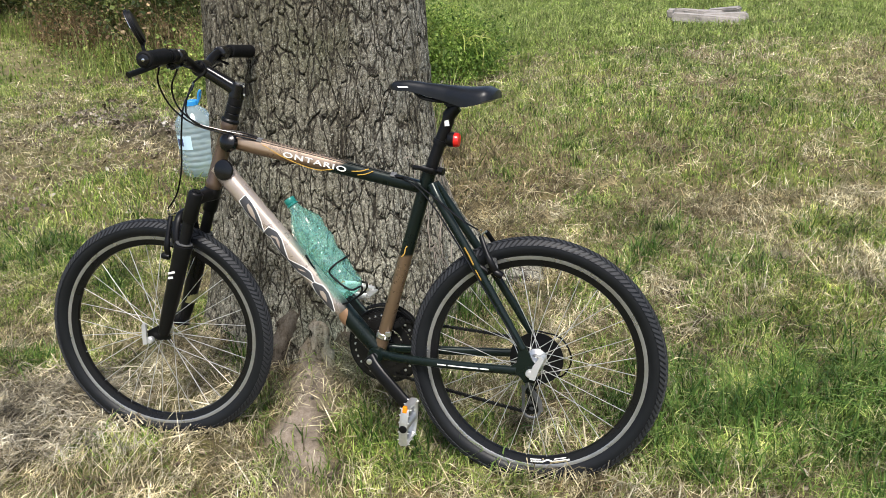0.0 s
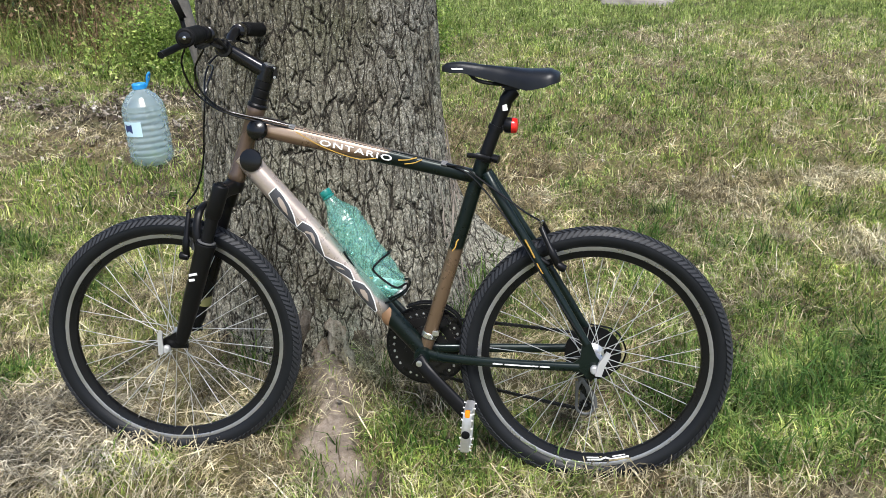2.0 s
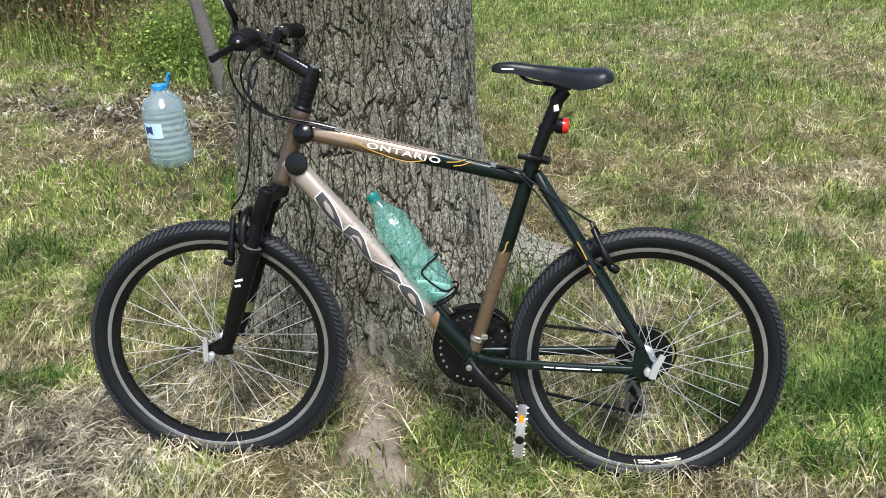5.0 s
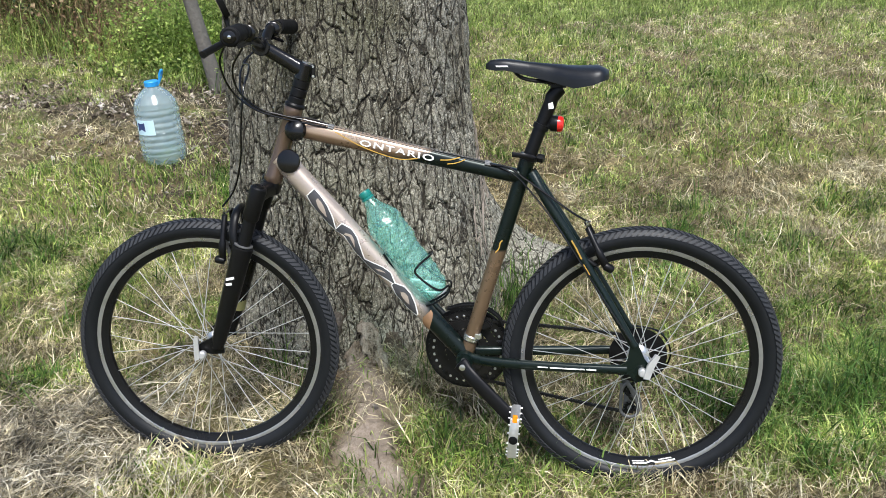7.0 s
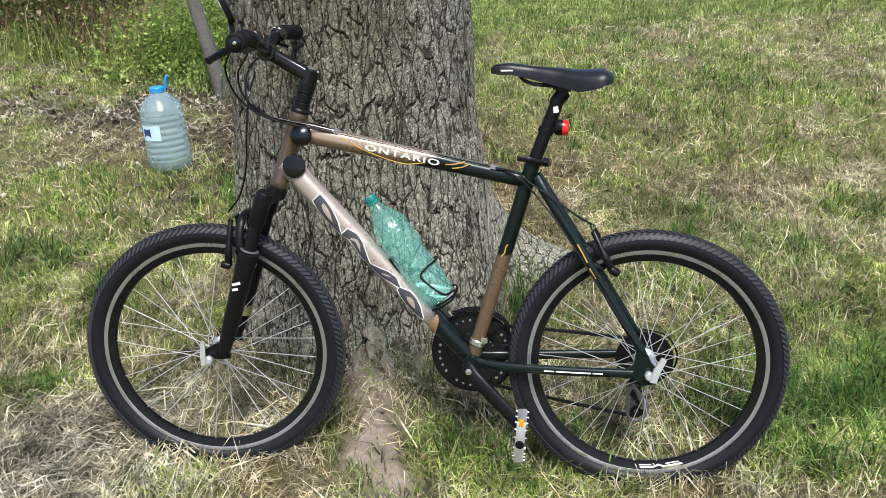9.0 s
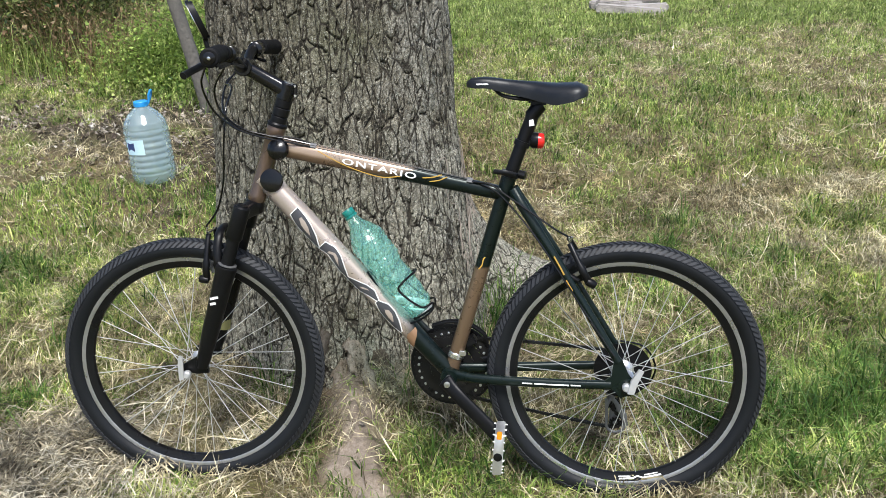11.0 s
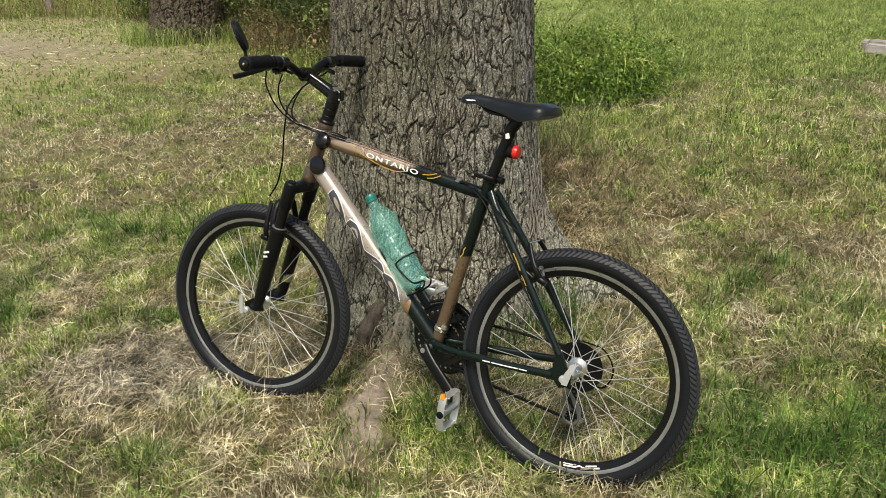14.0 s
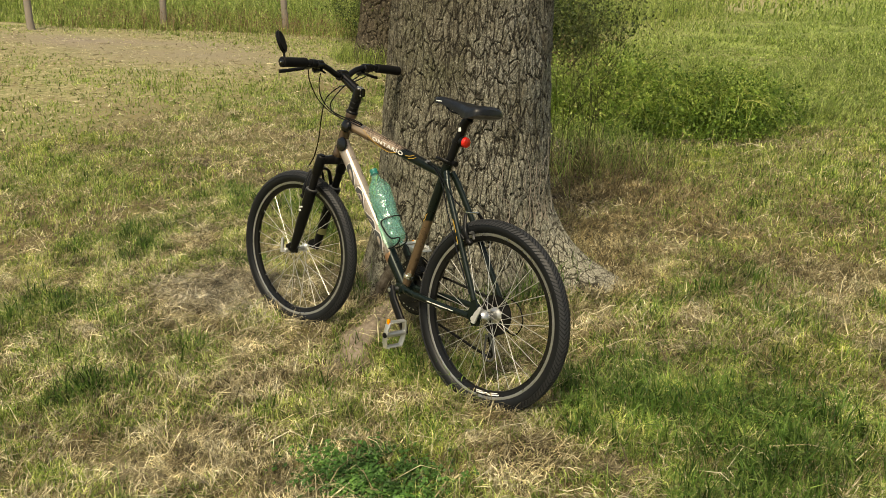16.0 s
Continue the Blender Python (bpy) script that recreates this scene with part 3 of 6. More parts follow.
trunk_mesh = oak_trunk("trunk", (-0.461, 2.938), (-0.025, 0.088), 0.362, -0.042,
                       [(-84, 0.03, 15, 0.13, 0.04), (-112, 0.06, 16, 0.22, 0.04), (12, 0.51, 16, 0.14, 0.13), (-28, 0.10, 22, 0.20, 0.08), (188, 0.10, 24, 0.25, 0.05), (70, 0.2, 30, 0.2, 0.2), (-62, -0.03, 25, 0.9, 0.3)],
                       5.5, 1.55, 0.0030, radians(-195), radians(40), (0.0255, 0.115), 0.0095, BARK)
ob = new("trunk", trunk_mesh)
ob.parent = oak
ob.matrix_parent_inverse = oak.matrix_world.inverted()


def bend_line(points, n=5):
    """Points evened out along straight runs."""
    return [points[k].lerp(points[k + 1], j / n) for k in range(len(points) - 1) for j in range(n)] + [points[-1]]


# the worn front root: a pale ridge and a worn face over a dark hollow
for pts, radius, wood, words in (
        ([(-0.438, 2.49, 0.205), (-0.426, 2.445, 0.185), (-0.406, 2.410, 0.150), (-0.386, 2.375, 0.105), (-0.370, 2.33, 0.03)], [0.016, 0.026, 0.026, 0.023, 0.018], BARK_ROOT, "worn bare grey root ridge"),
        ([(-0.460, 2.51, 0.155), (-0.458, 2.48, 0.125), (-0.456, 2.435, 0.080), (-0.454, 2.38, 0.015)], [0.030, 0.035, 0.036, 0.034], ROOT_WORN, "worn grey-brown root face"),
        ([(-0.485, 2.51, 0.26), (-0.527, 2.48, 0.20), (-0.556, 2.45, 0.13), (-0.578, 2.41, 0.02)], [0.024, 0.032, 0.030, 0.028], ROOT_SHADED, "root beside the hollow, its shade painted dark"),
        ([(-0.400, 2.52, 0.18), (-0.352, 2.49, 0.12), (-0.318, 2.45, 0.06), (-0.295, 2.40, -0.01)], [0.024, 0.032, 0.030, 0.028], ROOT_SHADED, "dark root running into the grass")):
    pts = [Vector(p) - Vector((-0.44, 2.86, 0.05)) for p in pts]
    skin = Geo().tube(bend_line(pts, 14), [float(np.interp(k / 14, range(len(radius)), radius)) for k in range(14 * (len(pts) - 1) + 1)], 48)
    skin.v = [tuple(Vector(p) + Vector((1, 1, 1)) * (0.013 * noise.noise(Vector(p) * 28) + 0.008 * noise.noise(Vector((p[0] * 110, p[1] * 50, p[2] * 50))))) for p in skin.v]
    part("root", skin.mesh("root", wood, 80), wood, oak, words)

oak_far = thing("tree", Matrix.Translation((-6.62, 10.72, 0.2)), "dark furrowed oak trunk at the meadow's edge", "tree")
ob = new("trunk", oak_trunk("trunk", (-6.62, 10.72), (0.02, 0.0), 0.46, -0.05, [(-100, 0.14, 40, 0.3, 0.2), (-30, 0.12, 30, 0.3, 0.2), (190, 0.12, 40, 0.3, 0.2)],
                            5.5, 2.0, 0.012, radians(-195), radians(40), (0.06, 0.15), 0.035, BARK_FAR))
ob.parent = oak_far
ob.matrix_parent_inverse = oak_far.matrix_world.inverted()


# ---- the bicycle ----
# its own measures: x ahead and z up in the plane of the frame from the rear axle, y to the bicycle's left
REAR_AXLE = Vector((0.2335, 1.9891, 0.3223))
AHEAD, LEFT, UP = Vector((-0.9792, 0.2025, -0.0147)), Vector((-0.2025, -0.9685, 0.1452)), Vector((0.0152, 0.1451, 0.9893))
WHEEL_R, WHEELBASE, STEER = 0.3285, 1.0753, 6.8
to_world = Matrix.Translation(REAR_AXLE) @ Matrix((AHEAD, LEFT, UP)).transposed().to_4x4()
SHIFT = Matrix.Translation((-0.5, 0, WHEEL_R))
bike = thing("bicycle", to_world @ SHIFT.inverted(), "bronze and dark green mountain bike leaning on the oak", "bicycle")
HEAD_LOW, HEAD_TOP = Vector((0.888, 0, 0.424)), Vector((0.827, 0, 0.598))
head_axis = (HEAD_TOP - HEAD_LOW).normalized()
TURNED = SHIFT @ Matrix.Translation(HEAD_LOW) @ Matrix.Rotation(radians(STEER), 4, head_axis) @ Matrix.Translation(-HEAD_LOW)
BB = Vector((0.420, 0, -0.008))


def fixed(name, shape, material, parent=None, label="", sharp=35):
    return part(name, shape, material, parent or bike, label, SHIFT if parent is None else None, sharp)


def steered(name, shape, material, parent=None, label="", sharp=35):
    return part(name, shape, material, parent or bike, label, TURNED if parent is None else None, sharp)


def lerp(a, b, t):
    return Vector(a) * (1 - t) + Vector(b) * t


def bend(points, n=8):
    """A smooth line through points."""
    p = [Vector(q) for q in points]
    p = [2 * p[0] - p[1]] + p + [2 * p[-1] - p[-2]]
    out = []
    for k in range(1, len(p) - 2):
        for j in range(n):
            t = j / n
            out.append(0.5 * ((2 * p[k]) + (p[k + 1] - p[k - 1]) * t + (2 * p[k - 1] - 5 * p[k] + 4 * p[k + 1] - p[k + 2]) * t ** 2 + (3 * p[k] - p[k - 1] - 3 * p[k + 1] + p[k + 2]) * t ** 3))
    return out + [p[-2]]


# frame
frame_body = Geo().turn([(0.0195, -0.037), (0.0215, -0.034), (0.0215, 0.034), (0.0195, 0.037)], BB, (0, 1, 0), 28)
dropouts = []
for s in (1, -1):
    dropouts.append(Geo().plate([(-0.016, -0.022), (0.014, -0.03), (0.028, -0.012), (0.05, -0.012), (0.05, 0.010), (0.034, 0.022), (0.030, 0.060), (0.012, 0.066), (-0.004, 0.030), (-0.018, 0.012)], (0.0, 0.066 * s, 0.0), (1, 0, 0), (0, 0, 1), 0.007))
chassis = fixed("frame", frame_body, PAINT_REAR, None, "dark green bottom bracket shell")
for g in dropouts:
    fixed("dropout", g, PAINT_REAR, chassis)
tt0, tt1 = Vector((0.846, 0, 0.556)), Vector((0.285, 0, 0.440))
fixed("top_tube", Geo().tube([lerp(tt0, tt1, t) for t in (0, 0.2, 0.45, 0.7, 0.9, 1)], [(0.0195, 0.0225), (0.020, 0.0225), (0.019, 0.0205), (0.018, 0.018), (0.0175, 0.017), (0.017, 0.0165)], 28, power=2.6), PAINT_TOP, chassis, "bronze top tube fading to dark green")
dt0, dt1 = Vector((0.868, 0, 0.480)), Vector((0.424, 0, 0.0))
fixed("down_tube", Geo().tube([lerp(dt0, dt1, t) for t in (0, 0.15, 0.5, 0.85, 1)], [(0.024, 0.0265), (0.0245, 0.0265), (0.024, 0.025), (0.022, 0.022), (0.021, 0.021)], 32, power=2.3), PAINT_DOWN, chassis, "champagne down tube fading to dark green")
st1 = Vector((0.276, 0, 0.486))
fixed("seat_tube", Geo().tube([lerp(BB, st1, t) for t in (0.0, 0.06, 0.5, 0.9, 1)], [0.0165, 0.0175, 0.0175, 0.0175, 0.0182], 24), PAINT_SEAT, chassis, "dark green and bronze seat tube")
d = head_axis
fixed("head_tube", Geo().turn([(0.0205, -0.004), (0.0225, 0), (0.0225, 0.012), (0.0208, 0.018), (0.0205, 0.165), (0.0225, 0.172), (0.0225, 0.184), (0.0205, 0.187)], HEAD_LOW, d, 28), BRONZE_TUBE, chassis, "bronze head tube")
fixed("gusset", Geo().tube([lerp(HEAD_LOW, HEAD_TOP, 0.28) + Vector((-0.012, 0, 0)), (0.842, 0, 0.458), (0.825, 0, 0.436)], [(0.021, 0.027), (0.0215, 0.026), (0.020, 0.024)], 22), PAINT_DOWN, chassis)
for s in (1, -1):
    stay = bend([(0.268, 0.014 * s, 0.452), (0.235, 0.030 * s, 0.400), (0.146, 0.047 * s, 0.262), (0.070, 0.060 * s, 0.140), (0.020, 0.066 * s, 0.058)], 5)
    fixed("seat_stay", Geo().tube(stay, [(0.0085 + 0.001 * (1 - k / len(stay)), 0.0125 - 0.003 * k / len(stay)) for k in range(len(stay))], 16), PAINT_REAR, chassis)
    stay = bend([(0.405, 0.026 * s, -0.004), (0.36, 0.036 * s, -0.006), (0.29, 0.045 * s, -0.006), (0.16, 0.058 * s, -0.004), (0.035, 0.066 * s, 0.000)], 5)
    fixed("chain_stay", Geo().tube(stay, [(0.0085, 0.0125 - 0.002 * k / len(stay)) for k in range(len(stay))], 16, power=2.5), PAINT_REAR, chassis)
    fixed("brake_boss", Geo().turn([(0.007, 0), (0.007, 0.012), (0.005, 0.026)], (0.137, 0.045 * s, 0.258), (-0.85, 0.1 * s, -0.5), 12), BLACK, chassis)

# seat clamp, post, saddle, lamp
fixed("seat_clamp", Geo().turn([(0.019, 0), (0.021, 0.001), (0.021, 0.013), (0.019, 0.014)], st1 - (st1 - BB).normalized() * 0.006, st1 - BB, 24).tube([(0.255, -0.004, 0.486), (0.240, 0.0, 0.483)], 0.010, 10).tube(bend([(0.262, 0.022, 0.488), (0.285, 0.03, 0.494), (0.312, 0.026, 0.496)], 4), [(0.003, 0.006)] * 9, 10), BLACK, None, "black seat clamp with a quick-release lever")
post_top = Vector((0.216, 0, 0.642))
fixed("seat_post", Geo().tube([lerp(BB, st1, 0.95), lerp(st1, post_top, 0.5), lerp(st1, post_top, 0.80), (0.226, 0, 0.622), (0.212, 0, 0.640), (0.203, 0, 0.646)], [0.0152, 0.0152, 0.0155, 0.0165, 0.0165, 0.014], 24)
      .box((0.212, 0, 0.655), (0.045, 0.038, 0.020), None, 0.005), BLACK, None, "black seat post")
fixed("post_mark", Geo().plate([(-0.006, -0.006), (0.006, -0.008), (0.007, 0.005), (-0.003, 0.008)], (0.226, 0.0165, 0.606), (1, 0, 0), (0, 0, 1), 0.001), WHITE_PRINT)


def saddle_shape():
    """A sport saddle: narrow nose, dished middle, raised broad tail with soft sides."""
    g = Geo()
    rows, n = 26, 22
    verts = []
    for k in range(rows):
        t = k / (rows - 1)
        x = 0.375 - 0.272 * t
        half = np.interp(t, [0, 0.03, 0.10, 0.35, 0.55, 0.75, 0.90, 0.97, 1], [0.006, 0.014, 0.020, 0.023, 0.036, 0.062, 0.072, 0.064, 0.045])
        topz = np.interp(t, [0, 0.04, 0.15, 0.45, 0.75, 0.92, 1], [0.698, 0.706, 0.709, 0.701, 0.694, 0.696, 0.686])
        deep = np.interp(t, [0, 0.05, 0.2, 0.5, 0.72, 0.9, 1], [0.012, 0.024, 0.026, 0.038, 0.048, 0.040, 0.020])
        for j in range(n):
            a = math.pi * j / (n - 1)
            c, d = math.cos(a), math.sin(a)
            y = half * math.copysign(abs(c) ** 0.75, c)
            drop = deep * (1 - abs(d) ** 0.55)
            groove = 0.004 * math.exp(-((y / 0.008) ** 2)) * (1 if 0.3 < t < 0.95 else 0)
            verts.append((x, y, topz - drop - groove))
    faces = [(k * n + j, k * n + j + 1, (k + 1) * n + j + 1, (k + 1) * n + j) for k in range(rows - 1) for j in range(n - 1)]
    faces += [(k * n, (k + 1) * n, (k + 1) * n + n - 1, k * n + n - 1) for k in range(rows - 1)]
    faces += [tuple(range(n)), tuple(range(rows * n - 1, (rows - 1) * n - 1, -1))]
    return g.add(verts, faces)


saddle = fixed("saddle", saddle_shape(), LEATHER, None, "black sport saddle with a grooved top", 60)
for s in (1, -1):
    fixed("rail", Geo().tube(bend([(0.318, 0.008 * s, 0.688), (0.296, 0.012 * s, 0.668), (0.262, 0.020 * s, 0.660), (0.205, 0.022 * s, 0.657), (0.160, 0.026 * s, 0.664), (0.135, 0.030 * s, 0.676)], 5), 0.0035, 10), BLACK, saddle)
fixed("print_bar", Geo().plate([(-0.017, -0.0022), (0.014, -0.0026), (0.017, 0.0022), (-0.014, 0.0026)], (0.338, 0.0212, 0.6925), (0.85, -0.034, 0.0), (0, -0.16, 0.65), 0.0012), WHITE_PRINT, saddle)
lamp = fixed("rear_light", Geo().turn([(0.016, 0), (0.0185, 0.004), (0.0185, 0.016), (0.017, 0.018)], (0.228, 0, 0.565), (-1, 0, -0.06), 24).box((0.240, 0, 0.562), (0.024, 0.020, 0.028), None, 0.004).turn([(0.0185, -0.006), (0.0185, 0.006)], lerp(st1, post_top, 0.46), post_top - st1, 20), BLACK, None, "small red rear lamp on the seat post")
fixed("lens", Geo().turn([(0.0182, 0.0), (0.0182, 0.008), (0.016, 0.013), (0.008, 0.0155), (0.001, 0.016)], (0.212, 0, 0.564), (-1, 0, -0.06), 24), RED, lamp, "round red lens")


# wheels
def spoke_mesh():
    return Geo().tube([(0, 0, 0), (0, 0, 1)], 0.00105, 6).mesh("spoke", STEEL)


SPOKE = spoke_mesh()


def tread_shape():
    """Rows of slanted lugs round the tyre's crown and shoulders."""
    g = Geo()
    pitch = 138
    rm, tr = WHEEL_R - 0.0245, 0.0235
    for k in range(pitch):
        for s in (1, -1):
            for a0, a1, skew, w in ((3, 33, 1.3, 0.0036), (36, 72, -1.1, 0.0046)):
                corners = []
                for da, dw in ((a0, -1), (a1, -1), (a1, 1), (a0, 1)):
                    phi = radians(da) * s
                    th = 2 * math.pi * (k + (0.5 if s > 0 else 0)) / pitch + skew * radians(da - a0) * 0.07 + dw * w / WHEEL_R
                    for lift in (0.0, 0.0032):
                        rr = rm + (tr + lift) * math.cos(phi)
                        corners.append(Vector((rr * math.cos(th), (tr + lift) * math.sin(phi), rr * math.sin(th))))
                lo, hi = corners[0::2], corners[1::2]
                g.add(lo + hi, [(4, 5, 6, 7), (0, 1, 5, 4), (1, 2, 6, 5), (2, 3, 7, 6), (3, 0, 4, 7)])
    return g


def circle(r, n, y=0.0):
    return [(r * math.cos(2 * math.pi * k / n), y, r * math.sin(2 * math.pi * k / n)) for k in range(n)]


def turned_ring(profile, n=96):
    """A ring round the y axis from a closed profile of (radius, y)."""
    return Geo().turn(profile, (0, 0, 0), (0, 1, 0), n, True)


TYRE = turned_ring([(WHEEL_R - 0.0245 + 0.0245 * math.cos(a), 0.0235 * math.sin(a)) for a in [2 * math.pi * k / 18 for k in range(18)]], 120).mesh("tyre", RUBBER, 60)
LUGS = tread_shape().mesh("tread", TREAD, 20)
RIM = turned_ring([(0.289, 0.0125), (0.2885, 0.0118), (0.274, 0.0120), (0.2725, 0.0112), (0.2575, 0.0075), (0.2555, 0.003), (0.2555, -0.003), (0.2575, -0.0075), (0.2725, -0.0112), (0.274, -0.0120), (0.2885, -0.0118), (0.289, -0.0125), (0.281, -0.009), (0.281, 0.009)], 120).mesh("rim", RIM_BLACK)
TRACK = turned_ring([(0.2872, 0.01255), (0.2855, 0.01275), (0.2750, 0.01275), (0.2742, 0.0122), (0.2745, 0.0117), (0.2870, 0.0117)], 120).mesh("brake_track", RIM_TRACK)


def build_wheel(name, base, centre, hub_profile, flange, hub_r, label, phase):
    """A spoked wheel under the bicycle; base is SHIFT or TURNED, hub_profile rows of (radius, y)."""
    ob = part(name, RIM, RIM_BLACK, bike, label, base @ Matrix.Translation(centre) @ Matrix.Rotation(phase, 4, "Y"))
    part("tyre", TYRE, RUBBER, ob, "black tyre with worn tread")
    part("tread", LUGS, TREAD, ob)
    for s in (1, -1):
        o = part("brake_track", TRACK, RIM_TRACK, ob, "bare metal brake track")
        if s < 0:
            o.matrix_local = Matrix.Rotation(math.pi, 4, "Z")
    part("hub", Geo().turn([(r, -y) for r, y in hub_profile], (0, 0, 0), (0, -1, 0), 28), SILVER, ob, "silver hub")
    count = 32
    for k in range(count):
        side = 1 if k % 2 else -1
        th = 2 * math.pi * (k + 0.5) / count
        lead = radians(62) * (1 if (k // 2) % 2 else -1)
        a = Vector((hub_r * math.cos(th + lead), flange * side, hub_r * math.sin(th + lead)))
        b = Vector((0.258 * math.cos(th), 0.002 * side, 0.258 * math.sin(th)))
        o = new("spoke", SPOKE)
        o.parent = ob
        way = b - a
        o.matrix_local = Matrix.Translation(a) @ way.to_track_quat("Z", "Y").to_matrix().to_4x4() @ Matrix.Diagonal((1, 1, way.length, 1))
    return ob


rear = build_wheel("wheel", SHIFT, (0, 0, 0), [(0.008, 0.066), (0.012, 0.052), (0.016, 0.050), (0.027, 0.034), (0.027, 0.030), (0.016, 0.024), (0.014, 0), (0.016, -0.024), (0.027, -0.030), (0.027, -0.034), (0.014, -0.04)], 0.032, 0.022, "rear wheel with silver spokes", 0.05)
front = build_wheel("wheel", TURNED, (WHEELBASE, 0.004, 0), [(0.008, 0.052), (0.013, 0.046), (0.019, 0.036), (0.019, 0.032), (0.011, 0.026), (0.010, 0), (0.011, -0.026), (0.019, -0.032), (0.019, -0.036), (0.013, -0.046), (0.008, -0.052)], 0.034, 0.016, "front wheel with silver spokes", 0.2)


def decal(at_deg, spans, parent, label):
    """A printed band on the rim's side: a zigzag of plain strokes."""
    g = Geo()
    for a0, a1, r0, r1, w in spans:
        pts = [(at_deg + a0, r0 - w), (at_deg + a1, r1 - w), (at_deg + a1, r1 + w), (at_deg + a0, r0 + w)]
        g.add([(r * math.cos(radians(a)), 0.0118 + 0.0003 - (0.2725 - r) * 0.25, r * math.sin(radians(a))) for a, r in pts], [(0, 1, 2, 3)])
    return part("rim_print", g, WHITE_PRINT, parent, label)


decal(-97, [(-11.5, -2, 0.2690, 0.2680, 0.0021), (-2, 0.8, 0.2680, 0.2625, 0.0021), (0.8, 3.5, 0.2625, 0.2670, 0.0021), (3.5, 10.5, 0.2670, 0.2680, 0.0021), (-10.0, -3, 0.2625, 0.2620, 0.0014), (4.5, 11.0, 0.2620, 0.2625, 0.0014)], rear, "white zigzag print on the rim")

# axles' quick releases
qr = Geo().turn([(0.009, 0), (0.010, 0.004), (0.010, 0.014), (0.007, 0.018)], (0, 0.070, 0), (0, 1, 0), 18)
qr.plate([(-0.010, -0.012), (0.005, -0.014), (0.008, 0.018), (0.000, 0.050), (-0.012, 0.047), (-0.009, 0.018)], (-0.010, 0.090, 0.002), Vector((1, 0.12, 0.30)).normalized(), Vector((-0.34, -0.05, 1)).normalized(), 0.007)
fixed("quick_release", qr, LEVER_ALLOY, None, "silver quick-release lever on the rear axle")
qr = Geo().turn([(0.009, 0), (0.010, 0.004), (0.010, 0.012), (0.007, 0.016)], (WHEELBASE, 0.070, 0), (0, 1, 0), 18)
qr.plate([(-0.006, -0.010), (0.005, -0.012), (0.007, 0.016), (0.008, 0.046), (0.004, 0.053), (-0.003, 0.050), (-0.005, 0.016)], (WHEELBASE + 0.010, 0.088, 0.002), Vector((1, 0.1, 0.1)).normalized(), Vector((-0.10, 0.04, 1)).normalized(), 0.007)
steered("quick_release", qr, LEVER_ALLOY, None, "silver quick-release lever on the front axle")

# fork
crown = Geo().turn([(0.022, -0.030), (0.024, -0.026), (0.024, -0.010), (0.020, -0.002)], HEAD_LOW, head_axis, 24)
low = head_axis * -1
for s in (1, -1):
    c = HEAD_LOW + low * 0.020
    leg_top = HEAD_LOW + low * 0.004 + Vector((0.018, 0.066 * s, 0))
    crown.tube([c, c + Vector((0.010, 0.032 * s, -0.002)), c + Vector((0.018, 0.066 * s, -0.004))], [(0.020, 0.021), (0.017, 0.018), (0.017, 0.018)], 18, side=(0, 0, 1), power=3.2)
    crown.turn([(0.0165, 0), (0.0195, 0.003), (0.0200, 0.006), (0.0200, 0.080), (0.0180, 0.084)], leg_top, low, 22)
    crown.turn([(0.0130, 0), (0.0125, 0.004), (0.0095, 0.005), (0.0090, 0.0035)], leg_top, -low, 18)
fork = steered("fork", crown, BLACK, None, "black suspension fork")
for s in (1, -1):
    top = HEAD_LOW + low * 0.07 + Vector((0.018, 0.066 * s, 0))
    foot = Vector((1.040, 0.066 * s, 0.014))
    mid = lerp(top, foot, 0.26)
    steered("stanchion", Geo().tube([top, lerp(top, foot, 0.4)], 0.0155, 18), BLACK, fork)
    steered("lower_leg", Geo().tube([lerp(top, foot, t) for t in (0.24, 0.245, 0.27, 0.3, 0.7, 0.93, 1.0)], [0.0225, 0.0255, 0.0255, 0.0238, 0.0215, 0.0175, 0.014], 20)
            .plate([(-0.016, -0.012), (0.014, -0.014), (0.048, -0.006), (0.050, 0.010), (0.012, 0.030), (-0.012, 0.030)], foot - Vector((0, 0.006 * s, 0.004)), (1, 0, 0), (0, 0, 1), 0.009), BLACK, fork)
    steered("seal_ring", Geo().turn([(0.0212, 0), (0.0226, 0.001), (0.0226, 0.003), (0.021, 0.004)], lerp(top, foot, 0.236), top - foot, 20), GREY_METAL, fork)
    if s > 0:
        p = lerp(top, foot, 0.49)
        steered("fork_print", Geo().box(p + Vector((0.004, 0.0232, 0.012)), (0.020, 0.001, 0.006), Matrix.Rotation(radians(12), 3, "Y"), 0).box(p + Vector((0.008, 0.0232, -0.002)), (0.014, 0.001, 0.006), Matrix.Rotation(radians(8), 3, "Y"), 0), WHITE_PRINT, fork)
arch0 = lerp(HEAD_LOW + low * 0.07 + Vector((0.018, 0, 0)), Vector((1.040, 0, 0.014)), 0.27)
steered("fork_arch", Geo().tube(bend([arch0 + Vector((0.016, 0.066, 0.0)), arch0 + Vector((0.020, 0.061, 0.040)), arch0 + Vector((0.016, 0.040, 0.082)), arch0 + Vector((0.014, 0, 0.092)), arch0 + Vector((0.016, -0.040, 0.082)), arch0 + Vector((0.020, -0.061, 0.040)), arch0 + Vector((0.016, -0.066, 0.0))], 5), [(0.006, 0.010)] * 31, 14), BLACK, fork)
steered("yellow_tag", Geo().tube([(1.012, -0.066, 0.098), (1.018, -0.066, 0.070)], 0.0200, 18), plain("faded yellow tape", (0.24, 0.225, 0.085), 0.6, 0, 60, 0.3), fork, "faded yellow band")

